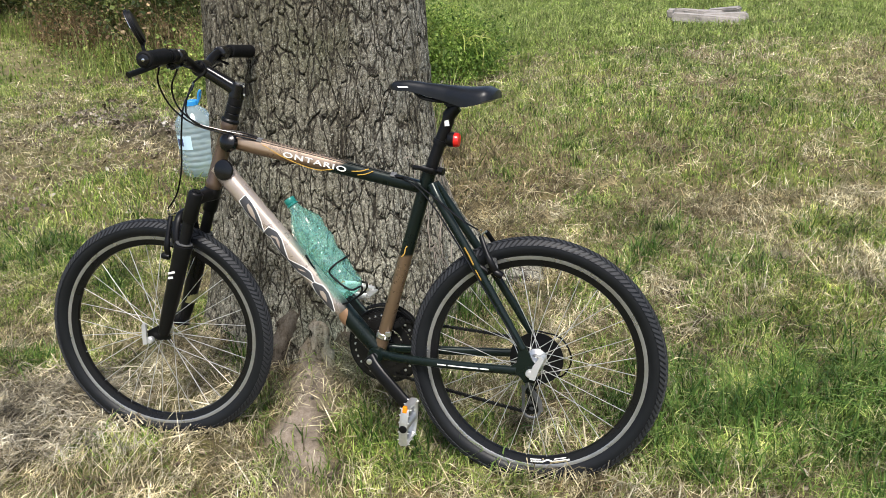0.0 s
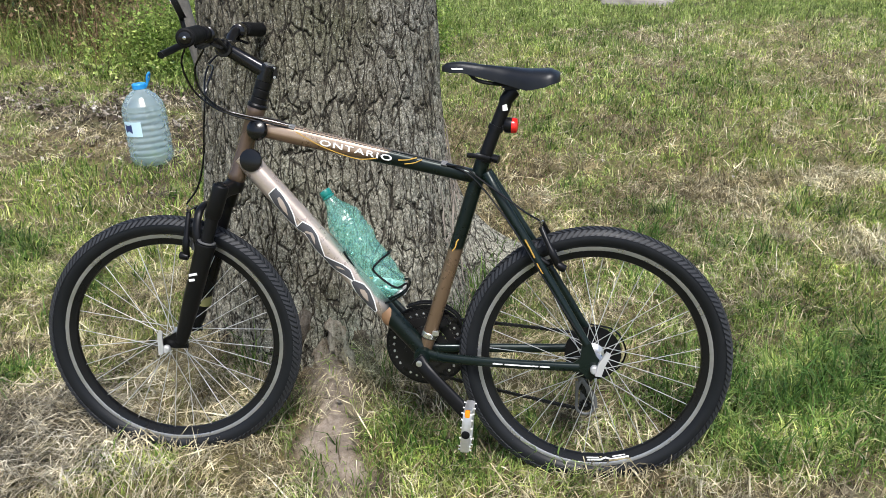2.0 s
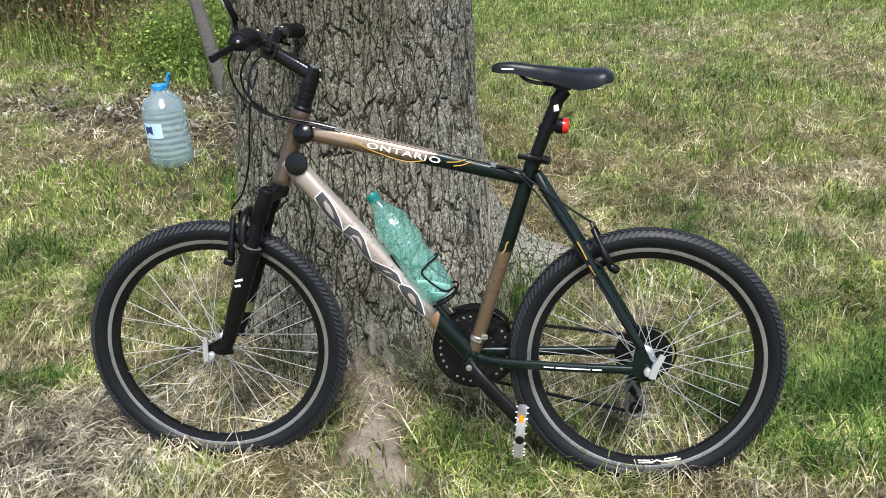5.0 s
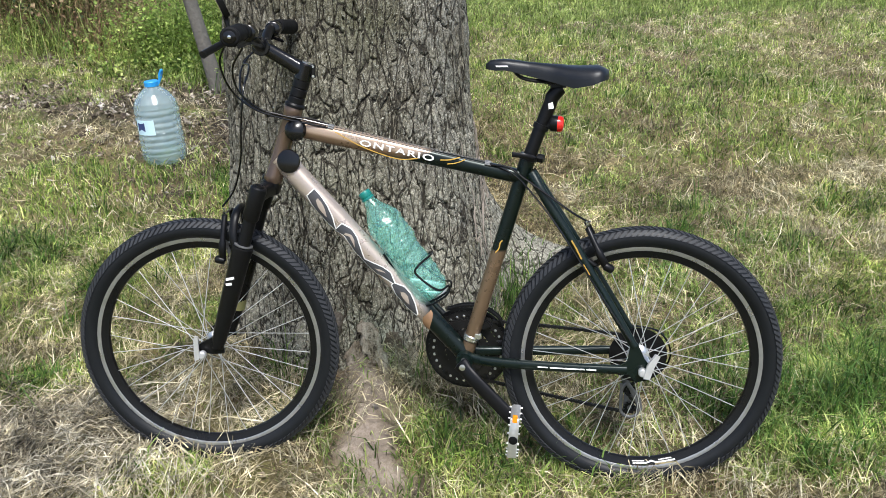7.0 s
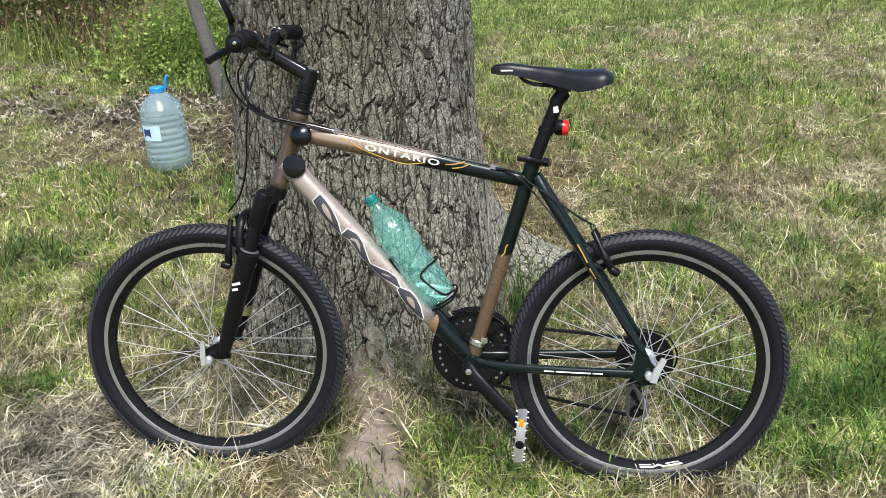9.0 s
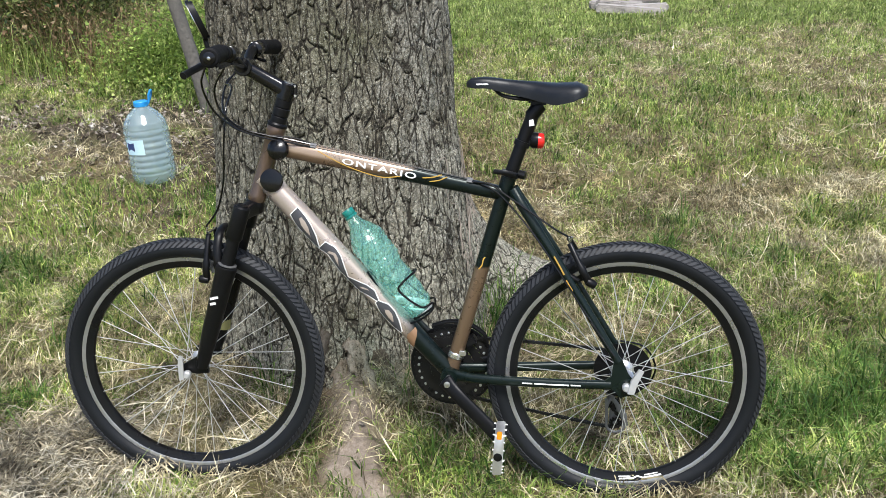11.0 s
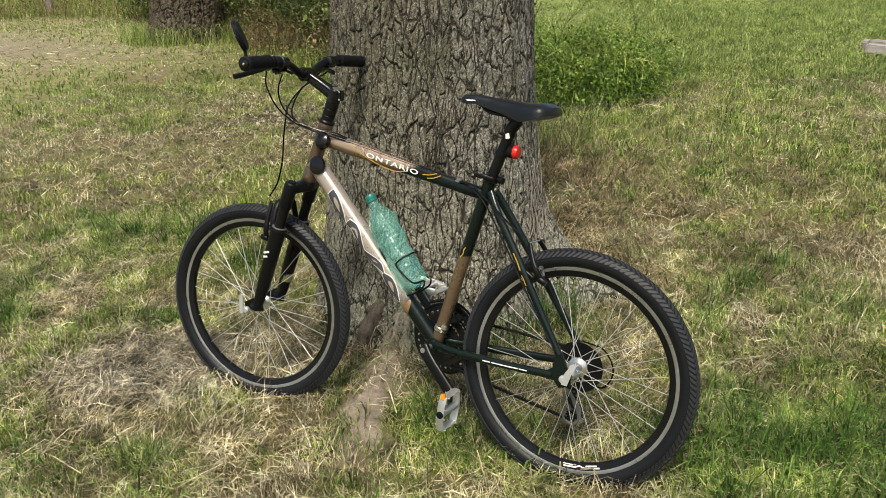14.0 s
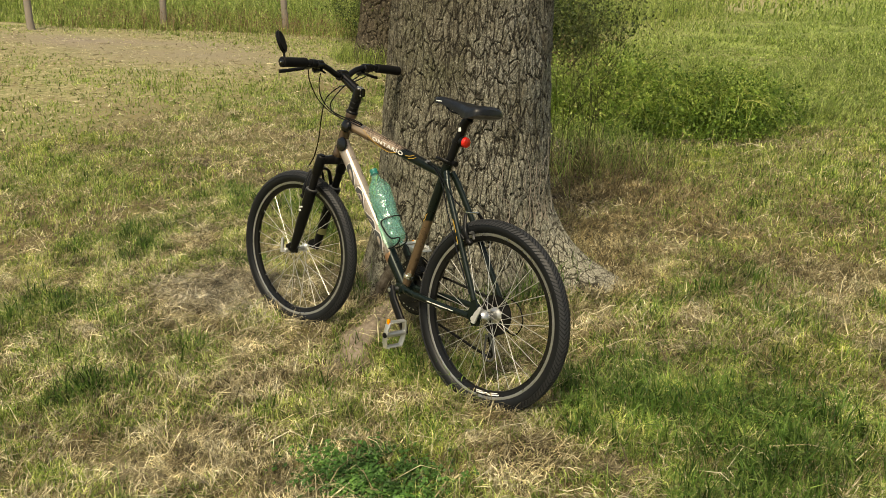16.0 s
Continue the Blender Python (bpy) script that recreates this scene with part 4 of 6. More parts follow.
# headset, stem, handlebar
spacers = Geo()
for k in range(3):
    spacers.turn([(0.0175, 0.001), (0.0195, 0.003), (0.0195, 0.020), (0.0175, 0.022)], HEAD_TOP + head_axis * (0.004 + 0.021 * k), head_axis, 24)
spacers.turn([(0.024, 0.0), (0.024, 0.006), (0.021, 0.010)], HEAD_TOP + head_axis * 0.001, head_axis, 24)
steered("headset_spacer", spacers, BLACK)
STEM_BACK, BAR = HEAD_TOP + head_axis * 0.088, Vector((0.893, 0, 0.738))
steered("stem", Geo().turn([(0.019, -0.022), (0.0205, -0.020), (0.0205, 0.016), (0.018, 0.019)], STEM_BACK, head_axis, 24)
        .tube([STEM_BACK, lerp(STEM_BACK, BAR, 0.3), lerp(STEM_BACK, BAR, 0.85), BAR], [(0.019, 0.019), (0.0165, 0.0175), (0.016, 0.016), (0.018, 0.018)], 20, power=2.8)
        .turn([(0.0195, -0.022), (0.021, -0.020), (0.021, 0.020), (0.0195, 0.022)], BAR, (0, 1, 0), 22)
        .box(STEM_BACK + Vector((-0.021, 0, 0)), (0.010, 0.022, 0.030), None, 0.002), BLACK_GLOSS, None, "glossy black stem")
stem_bits = Geo()
for dz in (-0.011, 0.011):
    stem_bits.turn([(0.0032, 0), (0.0032, 0.002)], STEM_BACK + Vector((-0.021, 0.011, dz)), (0, 1, 0), 10)
stem_bits.turn([(0.013, 0), (0.013, 0.002), (0.004, 0.003)], STEM_BACK + head_axis * 0.019, head_axis, 18)
steered("stem_bolt", stem_bits, SILVER, None, "bright steel stem bolts and cap")
bar_line = {s: bend([BAR, BAR + Vector((0.0, 0.030 * s, 0.0)), BAR + Vector((0.004, 0.075 * s, 0.022)), BAR + Vector((0.002, 0.125 * s, 0.036)), BAR + Vector((0.002, 0.20 * s, 0.038)), BAR + Vector((-0.009, 0.318 * s, 0.034))], 6) for s in (1, -1)}
bar = steered("handlebar", Geo().tube(bar_line[1][::-1] + bar_line[-1][1:], [0.0115] * len(bar_line[1]) + [0.0115] * (len(bar_line[1]) - 1), 16), BLACK, None, "black riser handlebar")
for s in (1, -1):
    inner, outer = Vector(BAR + Vector((0.0025, 0.195 * s, 0.038))), Vector(BAR + Vector((-0.009, 0.318 * s, 0.034)))
    grip = Geo().turn([(0.0165, 0), (0.0185, 0.003)] + [(0.0172 + 0.0012 * (k % 2), 0.006 + 0.0058 * k) for k in range(19)] + [(0.0195, 0.119), (0.0195, 0.125), (0.016, 0.128)], inner, outer - inner, 20)
    steered("grip", grip, GRIP, bar, "ribbed black rubber grip")
    plug = steered("bar_plug", Geo().turn([(0.0130, 0), (0.0125, 0.003), (0.006, 0.005)], outer + (outer - inner).normalized() * 0.004, outer - inner, 16), BLACK_GLOSS, bar)
    # silver dot added in place of the small highlight on the plug
    steered("plug_glint", Geo().turn([(0.0036, 0), (0.0036, 0.002), (0.001, 0.003)], outer + (outer - inner).normalized() * 0.0085, outer - inner, 12), SILVER, plug)
    mount = BAR + Vector((0.003, 0.158 * s, 0.037))
    lever = Geo().turn([(0.015, -0.013), (0.0165, -0.011), (0.0165, 0.011), (0.015, 0.013)], mount, (0, 1, 0), 20)
    lever.box(mount + Vector((0.022, 0.006 * s, -0.012)), (0.034, 0.034, 0.018), Matrix.Rotation(radians(25), 3, "Y"), 0.004)
    lever.tube(bend([mount + Vector((0.034, 0.004 * s, -0.018)), mount + Vector((0.046, 0.030 * s, -0.026)), mount + Vector((0.055, 0.070 * s, -0.034)), mount + Vector((0.059, 0.110 * s, -0.040))], 5), [(0.0045, 0.0075)] * 15 + [(0.006, 0.008)], 12)
    steered("brake_lever", lever, BLACK, bar, "black brake lever")
    shift_at = BAR + Vector((-0.001, 0.118 * s, 0.032))
    steered("shifter", Geo().turn([(0.014, -0.016), (0.018, -0.014), (0.018, 0.014), (0.015, 0.016)], shift_at + Vector((0, 0.012 * s, 0.002)), (0, 1, 0), 18).box(shift_at + Vector((0.016, 0.004 * s, -0.014)), (0.040, 0.030, 0.026), Matrix.Rotation(radians(20), 3, "Y"), 0.006).box(shift_at + Vector((-0.012, 0.0, -0.022)), (0.030, 0.010, 0.006), Matrix.Rotation(radians(-20), 3, "Y"), 0.002), BLACK_GLOSS, bar, "black gear shifter")
    steered("shift_window", Geo().box(shift_at + Vector((0.004, 0.006 * s, 0.0185)), (0.012, 0.006, 0.002), None, 0.0005), WHITE_PRINT, bar)
# bar-end mirror
m_base = BAR + Vector((-0.006, 0.306, 0.046))
m_mid = m_base + Vector((0.018, 0.006, 0.058))
m_axis = Vector((0.36, 0.16, 0.92)).normalized()
m_face = Vector((0.95, 0.31, -0.2)).normalized()
m_face = (m_face - m_axis * m_face.dot(m_axis)).normalized()
m_wide = m_axis.cross(m_face)
oval = [(0.023 * math.cos(2 * math.pi * k / 28), 0.042 * math.sin(2 * math.pi * k / 28)) for k in range(28)]
mirror = steered("mirror", Geo().tube(bend([m_base + Vector((0, 0, -0.012)), m_base + Vector((0.003, 0.001, 0.012)), m_mid - m_axis * 0.030], 4), 0.0045, 10).plate(oval, m_mid, m_wide, m_axis, 0.007).plate([(a * 0.85, b * 0.9) for a, b in oval], m_mid - m_face * 0.006, m_wide, m_axis, 0.006), BLACK, None, "oval black bar-end mirror")
steered("mirror_glass", Geo().plate([(a * 0.86, b * 0.9) for a, b in oval], m_mid + m_face * 0.0042, m_wide, m_axis, 0.001), MIRROR_GLASS, mirror)

# bell and rubber pad by the head tube
fixed("bell", Geo().turn([(0.014, -0.006), (0.024, 0), (0.0262, 0.006), (0.0235, 0.016), (0.014, 0.023), (0.003, 0.025)], (0.818, 0.020, 0.545), (0.1, 1, 0.25), 26).turn([(0.006, -0.016), (0.006, 0.0)], (0.818, 0.020, 0.545), (0.1, 1, 0.25), 12), BLACK_GLOSS, None, "glossy black bicycle bell")
fixed("rubber_pad", Geo().turn([(0.012, 0.0), (0.0265, 0.001), (0.0285, 0.006), (0.027, 0.011), (0.015, 0.014)], (0.840, 0.0165, 0.472), (0.05, 1, 0.1), 26), BLACK_GLOSS, None, "round black rubber pad")

# prints on the frame
dt_way = (dt1 - dt0).normalized()
dt_up = Vector((-dt_way.z, 0, dt_way.x))
if dt_up.z < 0:
    dt_up = -dt_up


def on_down_tube(t, h):
    """A place on the down tube's left flank, h up from its middle."""
    y = 0.0246 * max(0.05, 1 - (abs(h) / 0.0262) ** 2.3) ** (1 / 2.3)
    return lerp(dt0, dt1, t) + dt_up * h + Vector((0, y, 0))


def flank_shape(t0, t1, lows, highs, inset, lift, columns=18, rows=6):
    """A printed shape on the flank between a lower and an upper edge, drawn in by inset metres."""
    g, verts = Geo(), []
    knots = np.linspace(0, 1, len(lows))
    length = (dt1 - dt0).length
    for i in range(columns + 1):
        u = i / columns
        t = t0 + inset / length + (t1 - t0 - 2 * inset / length) * u
        lo, hi = float(np.interp(u, knots, lows)) + inset, float(np.interp(u, knots, highs)) - inset
        if hi < lo:
            lo = hi = (lo + hi) / 2
        verts += [on_down_tube(t, lo + (hi - lo) * j / rows) + Vector((0, lift, 0)) for j in range(rows + 1)]
    k = rows + 1
    return g.add(verts, [(i * k + j, (i + 1) * k + j, (i + 1) * k + j + 1, i * k + j + 1) for i in range(columns) for j in range(rows)])


for t0, t1, lows, highs in ((0.170, 0.335, (-0.011, -0.019, -0.0215, -0.0215, -0.019), (0.017, 0.016, 0.011, 0.002, -0.014)),
                            (0.330, 0.485, (-0.020, -0.012, -0.017, -0.0215, -0.020), (0.008, 0.016, 0.012, 0.000, -0.012)),
                            (0.475, 0.625, (-0.021, -0.0215, -0.019, -0.010, -0.004), (-0.014, -0.003, 0.008, 0.013, 0.004)),
                            (0.620, 0.770, (-0.010, -0.019, -0.0215, -0.0215, -0.017), (0.002, 0.014, 0.013, 0.005, -0.009))):
    badge = fixed("logo_block", flank_shape(t0, t1, lows, highs, 0.0, 0.0006), WHITE_PRINT, chassis, "white outlined logo shape")
    fixed("logo_fill", flank_shape(t0, t1, lows, highs, 0.0022, 0.0011), GREY_PRINT, chassis)
    fixed("logo_slit", flank_shape(t0 + 0.02, t1 - 0.02, lows, highs, 0.0105, 0.0016), CHAMPAGNE_PRINT, chassis)

ORANGE_PRINT = plain("orange bronze print", (0.24, 0.140, 0.075), 0.35, 0.4, 30, 0.4)
fixed("orange_flash", flank_shape(0.790, 0.842, (-0.006, -0.016, -0.021, -0.0205, -0.018), (0.020, 0.018, 0.010, -0.004, -0.017), 0.0, 0.0005), ORANGE_PRINT, chassis, "orange flash at the logo's end")
tt_way = (tt1 - tt0).normalized()
tt_up = Vector((-tt_way.z, 0, tt_way.x))
if tt_up.z < 0:
    tt_up = -tt_up
curve = bpy.data.curves.new("lettering", "FONT")
curve.body, curve.size, curve.extrude, curve.space_character, curve.offset = "ONTARIO", 0.0225, 0.0006, 1.18, 0.0004
curve.align_x, curve.align_y = "CENTER", "CENTER"
holder = bpy.data.objects.new("lettering", curve)
scene.collection.objects.link(holder)
bpy.context.view_layer.update()
letters = bpy.data.meshes.new_from_object(holder.evaluated_get(bpy.context.evaluated_depsgraph_get()))
bpy.data.objects.remove(holder)
letters.materials.clear()
letters.materials.append(WHITE_PRINT)
xs = [v.co.x for v in letters.vertices]
stretch = 0.178 / (max(xs) - min(xs))
text_at = Vector((0.580, 0.0202, 0.5005))
for v in letters.vertices:
    p = text_at + tt_way * v.co.x * stretch + tt_up * v.co.y * 0.84 + Vector((0, v.co.z, 0))
    v.co = p
fixed("lettering", letters, WHITE_PRINT, chassis, "white model lettering")
fixed("gold_stripe", Geo().tube(bend([(0.725, 0.0190, 0.542), (0.66, 0.0203, 0.508), (0.58, 0.0206, 0.482), (0.53, 0.0203, 0.483)], 6), [(0.0006, 0.0013)] * 19, 6), GOLD_PRINT, chassis)
fixed("gold_stripe", Geo().tube(bend([(0.478, 0.0196, 0.480), (0.455, 0.0196, 0.481), (0.432, 0.0194, 0.487)], 6), [(0.0006, 0.0016)] * 13, 6), GOLD_PRINT, chassis)
fixed("gold_stripe", Geo().tube(bend([(0.462, 0.0196, 0.471), (0.440, 0.0196, 0.474), (0.420, 0.0194, 0.482)], 6), [(0.0006, 0.0014)] * 13, 6), GOLD_PRINT, chassis)
fixed("gold_stripe", Geo().tube(bend([(0.348, 0.0178, 0.262), (0.340, 0.0178, 0.272), (0.337, 0.0176, 0.285), (0.332, 0.017, 0.292)], 5), [(0.0005, 0.0016)] * 16, 6), GOLD_PRINT, chassis)
for x0, x1 in ((0.242, 0.218), (0.213, 0.132), (0.128, 0.105)):
    line = [(x, float(np.interp(x, [0.105, 0.17, 0.242], [0.0700, 0.0664, 0.0592])), -0.0028 - (x - 0.105) * 0.0197) for x in (x0, (x0 + x1) / 2, x1)]
    fixed("address_bar", Geo().tube(line, [(0.0006, 0.0017)] * 3, 8, power=5), WHITE_PRINT, chassis, "white bar of small print")
fixed("stay_print", Geo().tube([(0.172, 0.0555, 0.305), (0.160, 0.0565, 0.285), (0.148, 0.0578, 0.262)], [(0.0004, 0.002)] * 3, 6).tube([(0.143, 0.0585, 0.250), (0.128, 0.0605, 0.225)], [(0.0004, 0.0016)] * 2, 6), GOLD_PRINT, chassis)

# drivetrain
for r, y, teeth in ((0.0985, -0.052, 48), (0.078, -0.044, 38), (0.055, -0.037, 28)):
    outline = []
    for k in range(teeth * 4):
        a = 2 * math.pi * k / (teeth * 4)
        rr = r + (0.0025 if k % 4 in (1, 2) else -0.0015)
        outline.append((rr, a))
    g = Geo()
    n = len(outline)
    inner = r - 0.022
    verts = [(BB.x + rr * math.cos(a), y + dy, BB.z + rr * math.sin(a)) for dy in (0.0011, -0.0011) for rr, a in outline]
    verts += [(BB.x + inner * math.cos(a), y + dy, BB.z + inner * math.sin(a)) for dy in (0.0011, -0.0011) for rr, a in outline]
    faces = []
    for k in range(n):
        b = (k + 1) % n
        faces += [(k, b, n + b, n + k), (2 * n + k, 2 * n + b, b, k), (n + k, n + b, 3 * n + b, 3 * n + k), (2 * n + b, 2 * n + k, 3 * n + k, 3 * n + b)]
    g.add(verts, faces)
    fixed("chainring", g, CHAIN_STEEL, None, "dark toothed chainring")
guard = Geo()
for k in range(5):
    a = 2 * math.pi * k / 5 + 0.4
    guard.tube([BB + Vector((0, -0.046, 0)), BB + Vector((0.090 * math.cos(a), -0.048, 0.090 * math.sin(a)))], [(0.004, 0.012), (0.003, 0.008)], 10)
guard.turn([(0.107, -0.0015), (0.108, 0), (0.107, 0.0015), (0.088, 0.0015), (0.088, -0.0015)], BB + Vector((0, -0.0565, 0)), (0, 1, 0), 72, True)
crankset = fixed("crankset", guard, BLACK, None, "black triple crankset with a guard ring")
bolts = Geo()
for k in range(30):
    a = 2 * math.pi * k / 30
    bolts.turn([(0.0035, 0), (0.0035, 0.003), (0.001, 0.0035)], BB + Vector((0.0865 * math.cos(a), -0.0505, 0.0865 * math.sin(a))), (0, 1, 0), 8)
fixed("chainring_pin", bolts, SILVER, crankset, "bright shifting pins and rivets")
fixed("spindle", Geo().turn([(0.0085, -0.065), (0.0085, 0.065)], BB, (0, 1, 0), 16), GREY_METAL, crankset)
crank_end = {1: BB + Vector((-0.126, 0.098, -0.122)), -1: BB + Vector((0.126, -0.102, 0.122))}
for s in (1, -1):
    a, b = BB + Vector((0, 0.068 * s, 0)), crank_end[s]
    fixed("crank_arm", Geo().tube(bend([a + (a - b).normalized() * 0.012, a, lerp(a, b, 0.25) + Vector((0, 0.005 * s, 0)), lerp(a, b, 0.8), b, b + (b - a).normalized() * 0.010], 3), [(0.007, 0.010)] + [(0.0100, 0.0190)] * 3 + [(0.0090, 0.0165)] * 8 + [(0.007, 0.012)] * 3 + [(0.005, 0.008)], 16, power=2.8), BLACK, crankset, "black crank arm")
    fixed("crank_bolt", Geo().turn([(0.0075, 0), (0.0075, 0.003), (0.003, 0.004)], a + Vector((0, 0.009 * s, 0)), (0, s, 0), 14), SILVER, crankset)
    o = crank_end[s]
    p = Vector((o.x - 0.002, o.y + 0.052 * s, o.z))
    body = Geo()
    hang = Matrix.Rotation(radians(-4 if s > 0 else 82), 3, "Y")
    turn_at = lambda q: p + hang @ Vector(q)
    for yy in (-0.036, 0.036):
        body.tube([turn_at((0, yy * s, -0.046)), turn_at((0, yy * s * 1.22, -0.018)), turn_at((0, yy * s * 1.22, 0.018)), turn_at((0, yy * s, 0.046))], [(0.004, 0.011)] * 4, 10, side=(0, 1, 0), power=3)
    for zz in (-0.046, 0.046):
        body.tube([turn_at((0, -0.036 * s, zz)), turn_at((0, 0.036 * s, zz))], [(0.011, 0.0045)] * 2, 10, side=(1, 0, 0), power=3)
    body.tube([turn_at((0, -0.050 * s, 0)), turn_at((0, 0.046 * s, 0))], 0.010, 14)
    for yy in (-0.030, 0, 0.030):
        for zz in (-0.046, 0.046):
            for xx in (-1, 1):
                body.turn([(0.0018, 0), (0.0018, 0.004)], turn_at((0.011 * xx, yy, zz)), hang @ Vector((xx, 0, 0)), 6)
    for zz in (-0.032, -0.012, 0.014, 0.034):
        for xx in (-1, 1):
            body.turn([(0.0018, 0), (0.0018, 0.004)], turn_at((0.010 * xx, 0.041 * s, zz)), hang @ Vector((xx, 0, 0)), 6)
    pedal = fixed("pedal", body, PEDAL_ALLOY, None, "worn alloy platform pedal with amber reflectors")
    for zz in (0.052,):
        fixed("reflector", Geo().box(turn_at((0, 0.0395 * s, zz * 0.95)), (0.011, 0.008, 0.017), hang, 0.001), AMBER, pedal, "amber reflector")
    fixed("dust_cap", Geo().turn([(0.010, 0), (0.010, 0.003), (0.007, 0.004)], turn_at((0, 0.046 * s, 0)), (0, s, 0), 16), BLACK, pedal)
sprockets = Geo()
for k, r in enumerate((0.066, 0.058, 0.050, 0.042, 0.035, 0.029, 0.024)):
    n = 26
    y = -0.036 - 0.0045 * k
    sprockets.turn([(0.016, -0.001), (r, -0.001), (r, 0.001), (0.016, 0.001)], (0, y, 0), (0, 1, 0), 44, True)
fixed("cassette", sprockets, CHAIN_STEEL, None, "dark steel cassette")
fixed("spoke_guard", Geo().turn([(0.030, -0.0008), (0.070, -0.0008), (0.070, 0.0008), (0.030, 0.0008)], (0, -0.0335, 0), (0, 1, 0), 60, True), BLACK, None, "black spoke guard disc")
chain = Geo()
cy = -0.048
chain_line = bend([BB + Vector((0.0, 0, 0.0800)), (0.21, 0, 0.060), (0.0, 0, 0.043)], 26)
for k in range(14):
    a = radians(90 + 13 * k)
    chain_line.append(Vector((0.043 * math.cos(a), 0, 0.043 * math.sin(a))))
chain_line += bend([(-0.020, 0, -0.060), (0.010, 0, -0.085), (0.018, 0, -0.110), (-0.008, 0, -0.140), (0.012, 0, -0.158), (0.06, 0, -0.152), (0.24, 0, -0.118), BB + Vector((-0.02, 0, -0.0765))], 12)
for k in range(26):
    a = radians(-104 + 7.6 * k)
    chain_line.append(BB + Vector((0.0795 * math.cos(a), 0, 0.0795 * math.sin(a))))
run = [0.0]
for a, b in zip(chain_line, chain_line[1:]):
    run.append(run[-1] + (b - a).length)
pitch = 0.0127
at = np.arange(0, run[-1], pitch)
cx, cz = np.interp(at, run, [p[0] for p in chain_line]), np.interp(at, run, [p[2] for p in chain_line])
for k in range(len(at) - 1):
    a, b = Vector((cx[k], cy, cz[k])), Vector((cx[k + 1], cy, cz[k + 1]))
    wide = 0.0036 if k % 2 else 0.0024
    way = (b - a).normalized()
    up = Vector((-way.z, 0, way.x))
    for s in (1, -1):
        chain.plate([(-0.0045, -0.0022), (0, -0.0042), (0.0045, -0.0028), (0.0082, -0.0028), (0.0127, -0.0042), (0.0172, -0.0022), (0.0172, 0.0022), (0.0127, 0.0042), (0.0082, 0.0028), (0.0045, 0.0028), (0, 0.0042), (-0.0045, 0.0022)], a + Vector((0, wide * s, 0)), way, up, 0.001)
    chain.turn([(0.0038, -0.0024), (0.0038, 0.0024)], a, (0, 1, 0), 8)
fixed("chain", chain, CHAIN_STEEL, None, "dark oily chain")
mech = Geo().tube([(0.004, -0.072, -0.018), (0.022, -0.066, -0.046), (0.026, -0.060, -0.070)], [(0.010, 0.014), (0.011, 0.013), (0.009, 0.012)], 14, power=2.8)
mech.tube([(0.026, -0.058, -0.066), (0.018, -0.056, -0.105), (0.012, -0.055, -0.158)], [(0.003, 0.012), (0.002, 0.008), (0.003, 0.016)], 12)
loop = [Vector((0.012 + 0.023 * math.cos(radians(a)), -0.0415, -0.146 + 0.023 * math.sin(radians(a)))) for a in range(-215, 36, 18)]
loop = loop[::-1] + bend([loop[0], (0.004, -0.0415, -0.112), (0.020, -0.0415, -0.080), (0.034, -0.0415, -0.100), loop[-1]], 5)[1:-1]
mech.tube(loop, (0.0015, 0.0038), 8, closed=True)
mech.tube([(0.026, -0.0415, -0.072), (-0.010, -0.0415, -0.120), (-0.014, -0.0415, -0.150)], [(0.0015, 0.0055)] * 3, 10).tube([(0.036, -0.0415, -0.080), (0.034, -0.0415, -0.110), (0.034, -0.0415, -0.145)], [(0.0015, 0.004)] * 3, 10)
mech = fixed("rear_derailleur", mech, GREY_METAL, None, "grey rear derailleur with an open cage")
for px, pz, pr in ((0.016, -0.096, 0.019), (0.012, -0.146, 0.017)):
    g = Geo().turn([(0.006, -0.002), (pr - 0.005, -0.002), (pr - 0.005, 0.002), (0.006, 0.002)], (px, cy, pz), (0, 1, 0), 26, True)
    for k in range(11):
        a = 2 * math.pi * k / 11
        g.box((px + (pr - 0.004) * math.cos(a), cy, pz + (pr - 0.004) * math.sin(a)), (0.004, 0.003, 0.004), Matrix.Rotation(-a, 3, "Y"), 0)
    fixed("pulley", g, BLACK, mech)
fd = Geo().turn([(0.0190, 0), (0.0205, 0.002), (0.0205, 0.013), (0.019, 0.015)], lerp(BB, st1, 0.085), st1 - BB, 24).box((0.388, 0.016, 0.050), (0.016, 0.010, 0.014), None, 0.002)
fixed("derailleur_band", fd, SILVER, None, "bright front derailleur clamp band")
cage_pts = bend([(0.470, -0.050, 0.098), (0.430, -0.050, 0.110), (0.385, -0.050, 0.108), (0.345, -0.050, 0.085), (0.330, -0.050, 0.060)], 5)
fixed("front_derailleur", Geo().tube(cage_pts, [(0.0010, 0.004)] * len(cage_pts), 10).tube([p + Vector((0, 0.014, 0)) for p in cage_pts], [(0.0010, 0.0035)] * len(cage_pts), 10).box((0.372, -0.020, 0.070), (0.030, 0.030, 0.022), Matrix.Rotation(radians(30), 3, "Y"), 0.004), BLACK, None, "black front derailleur")

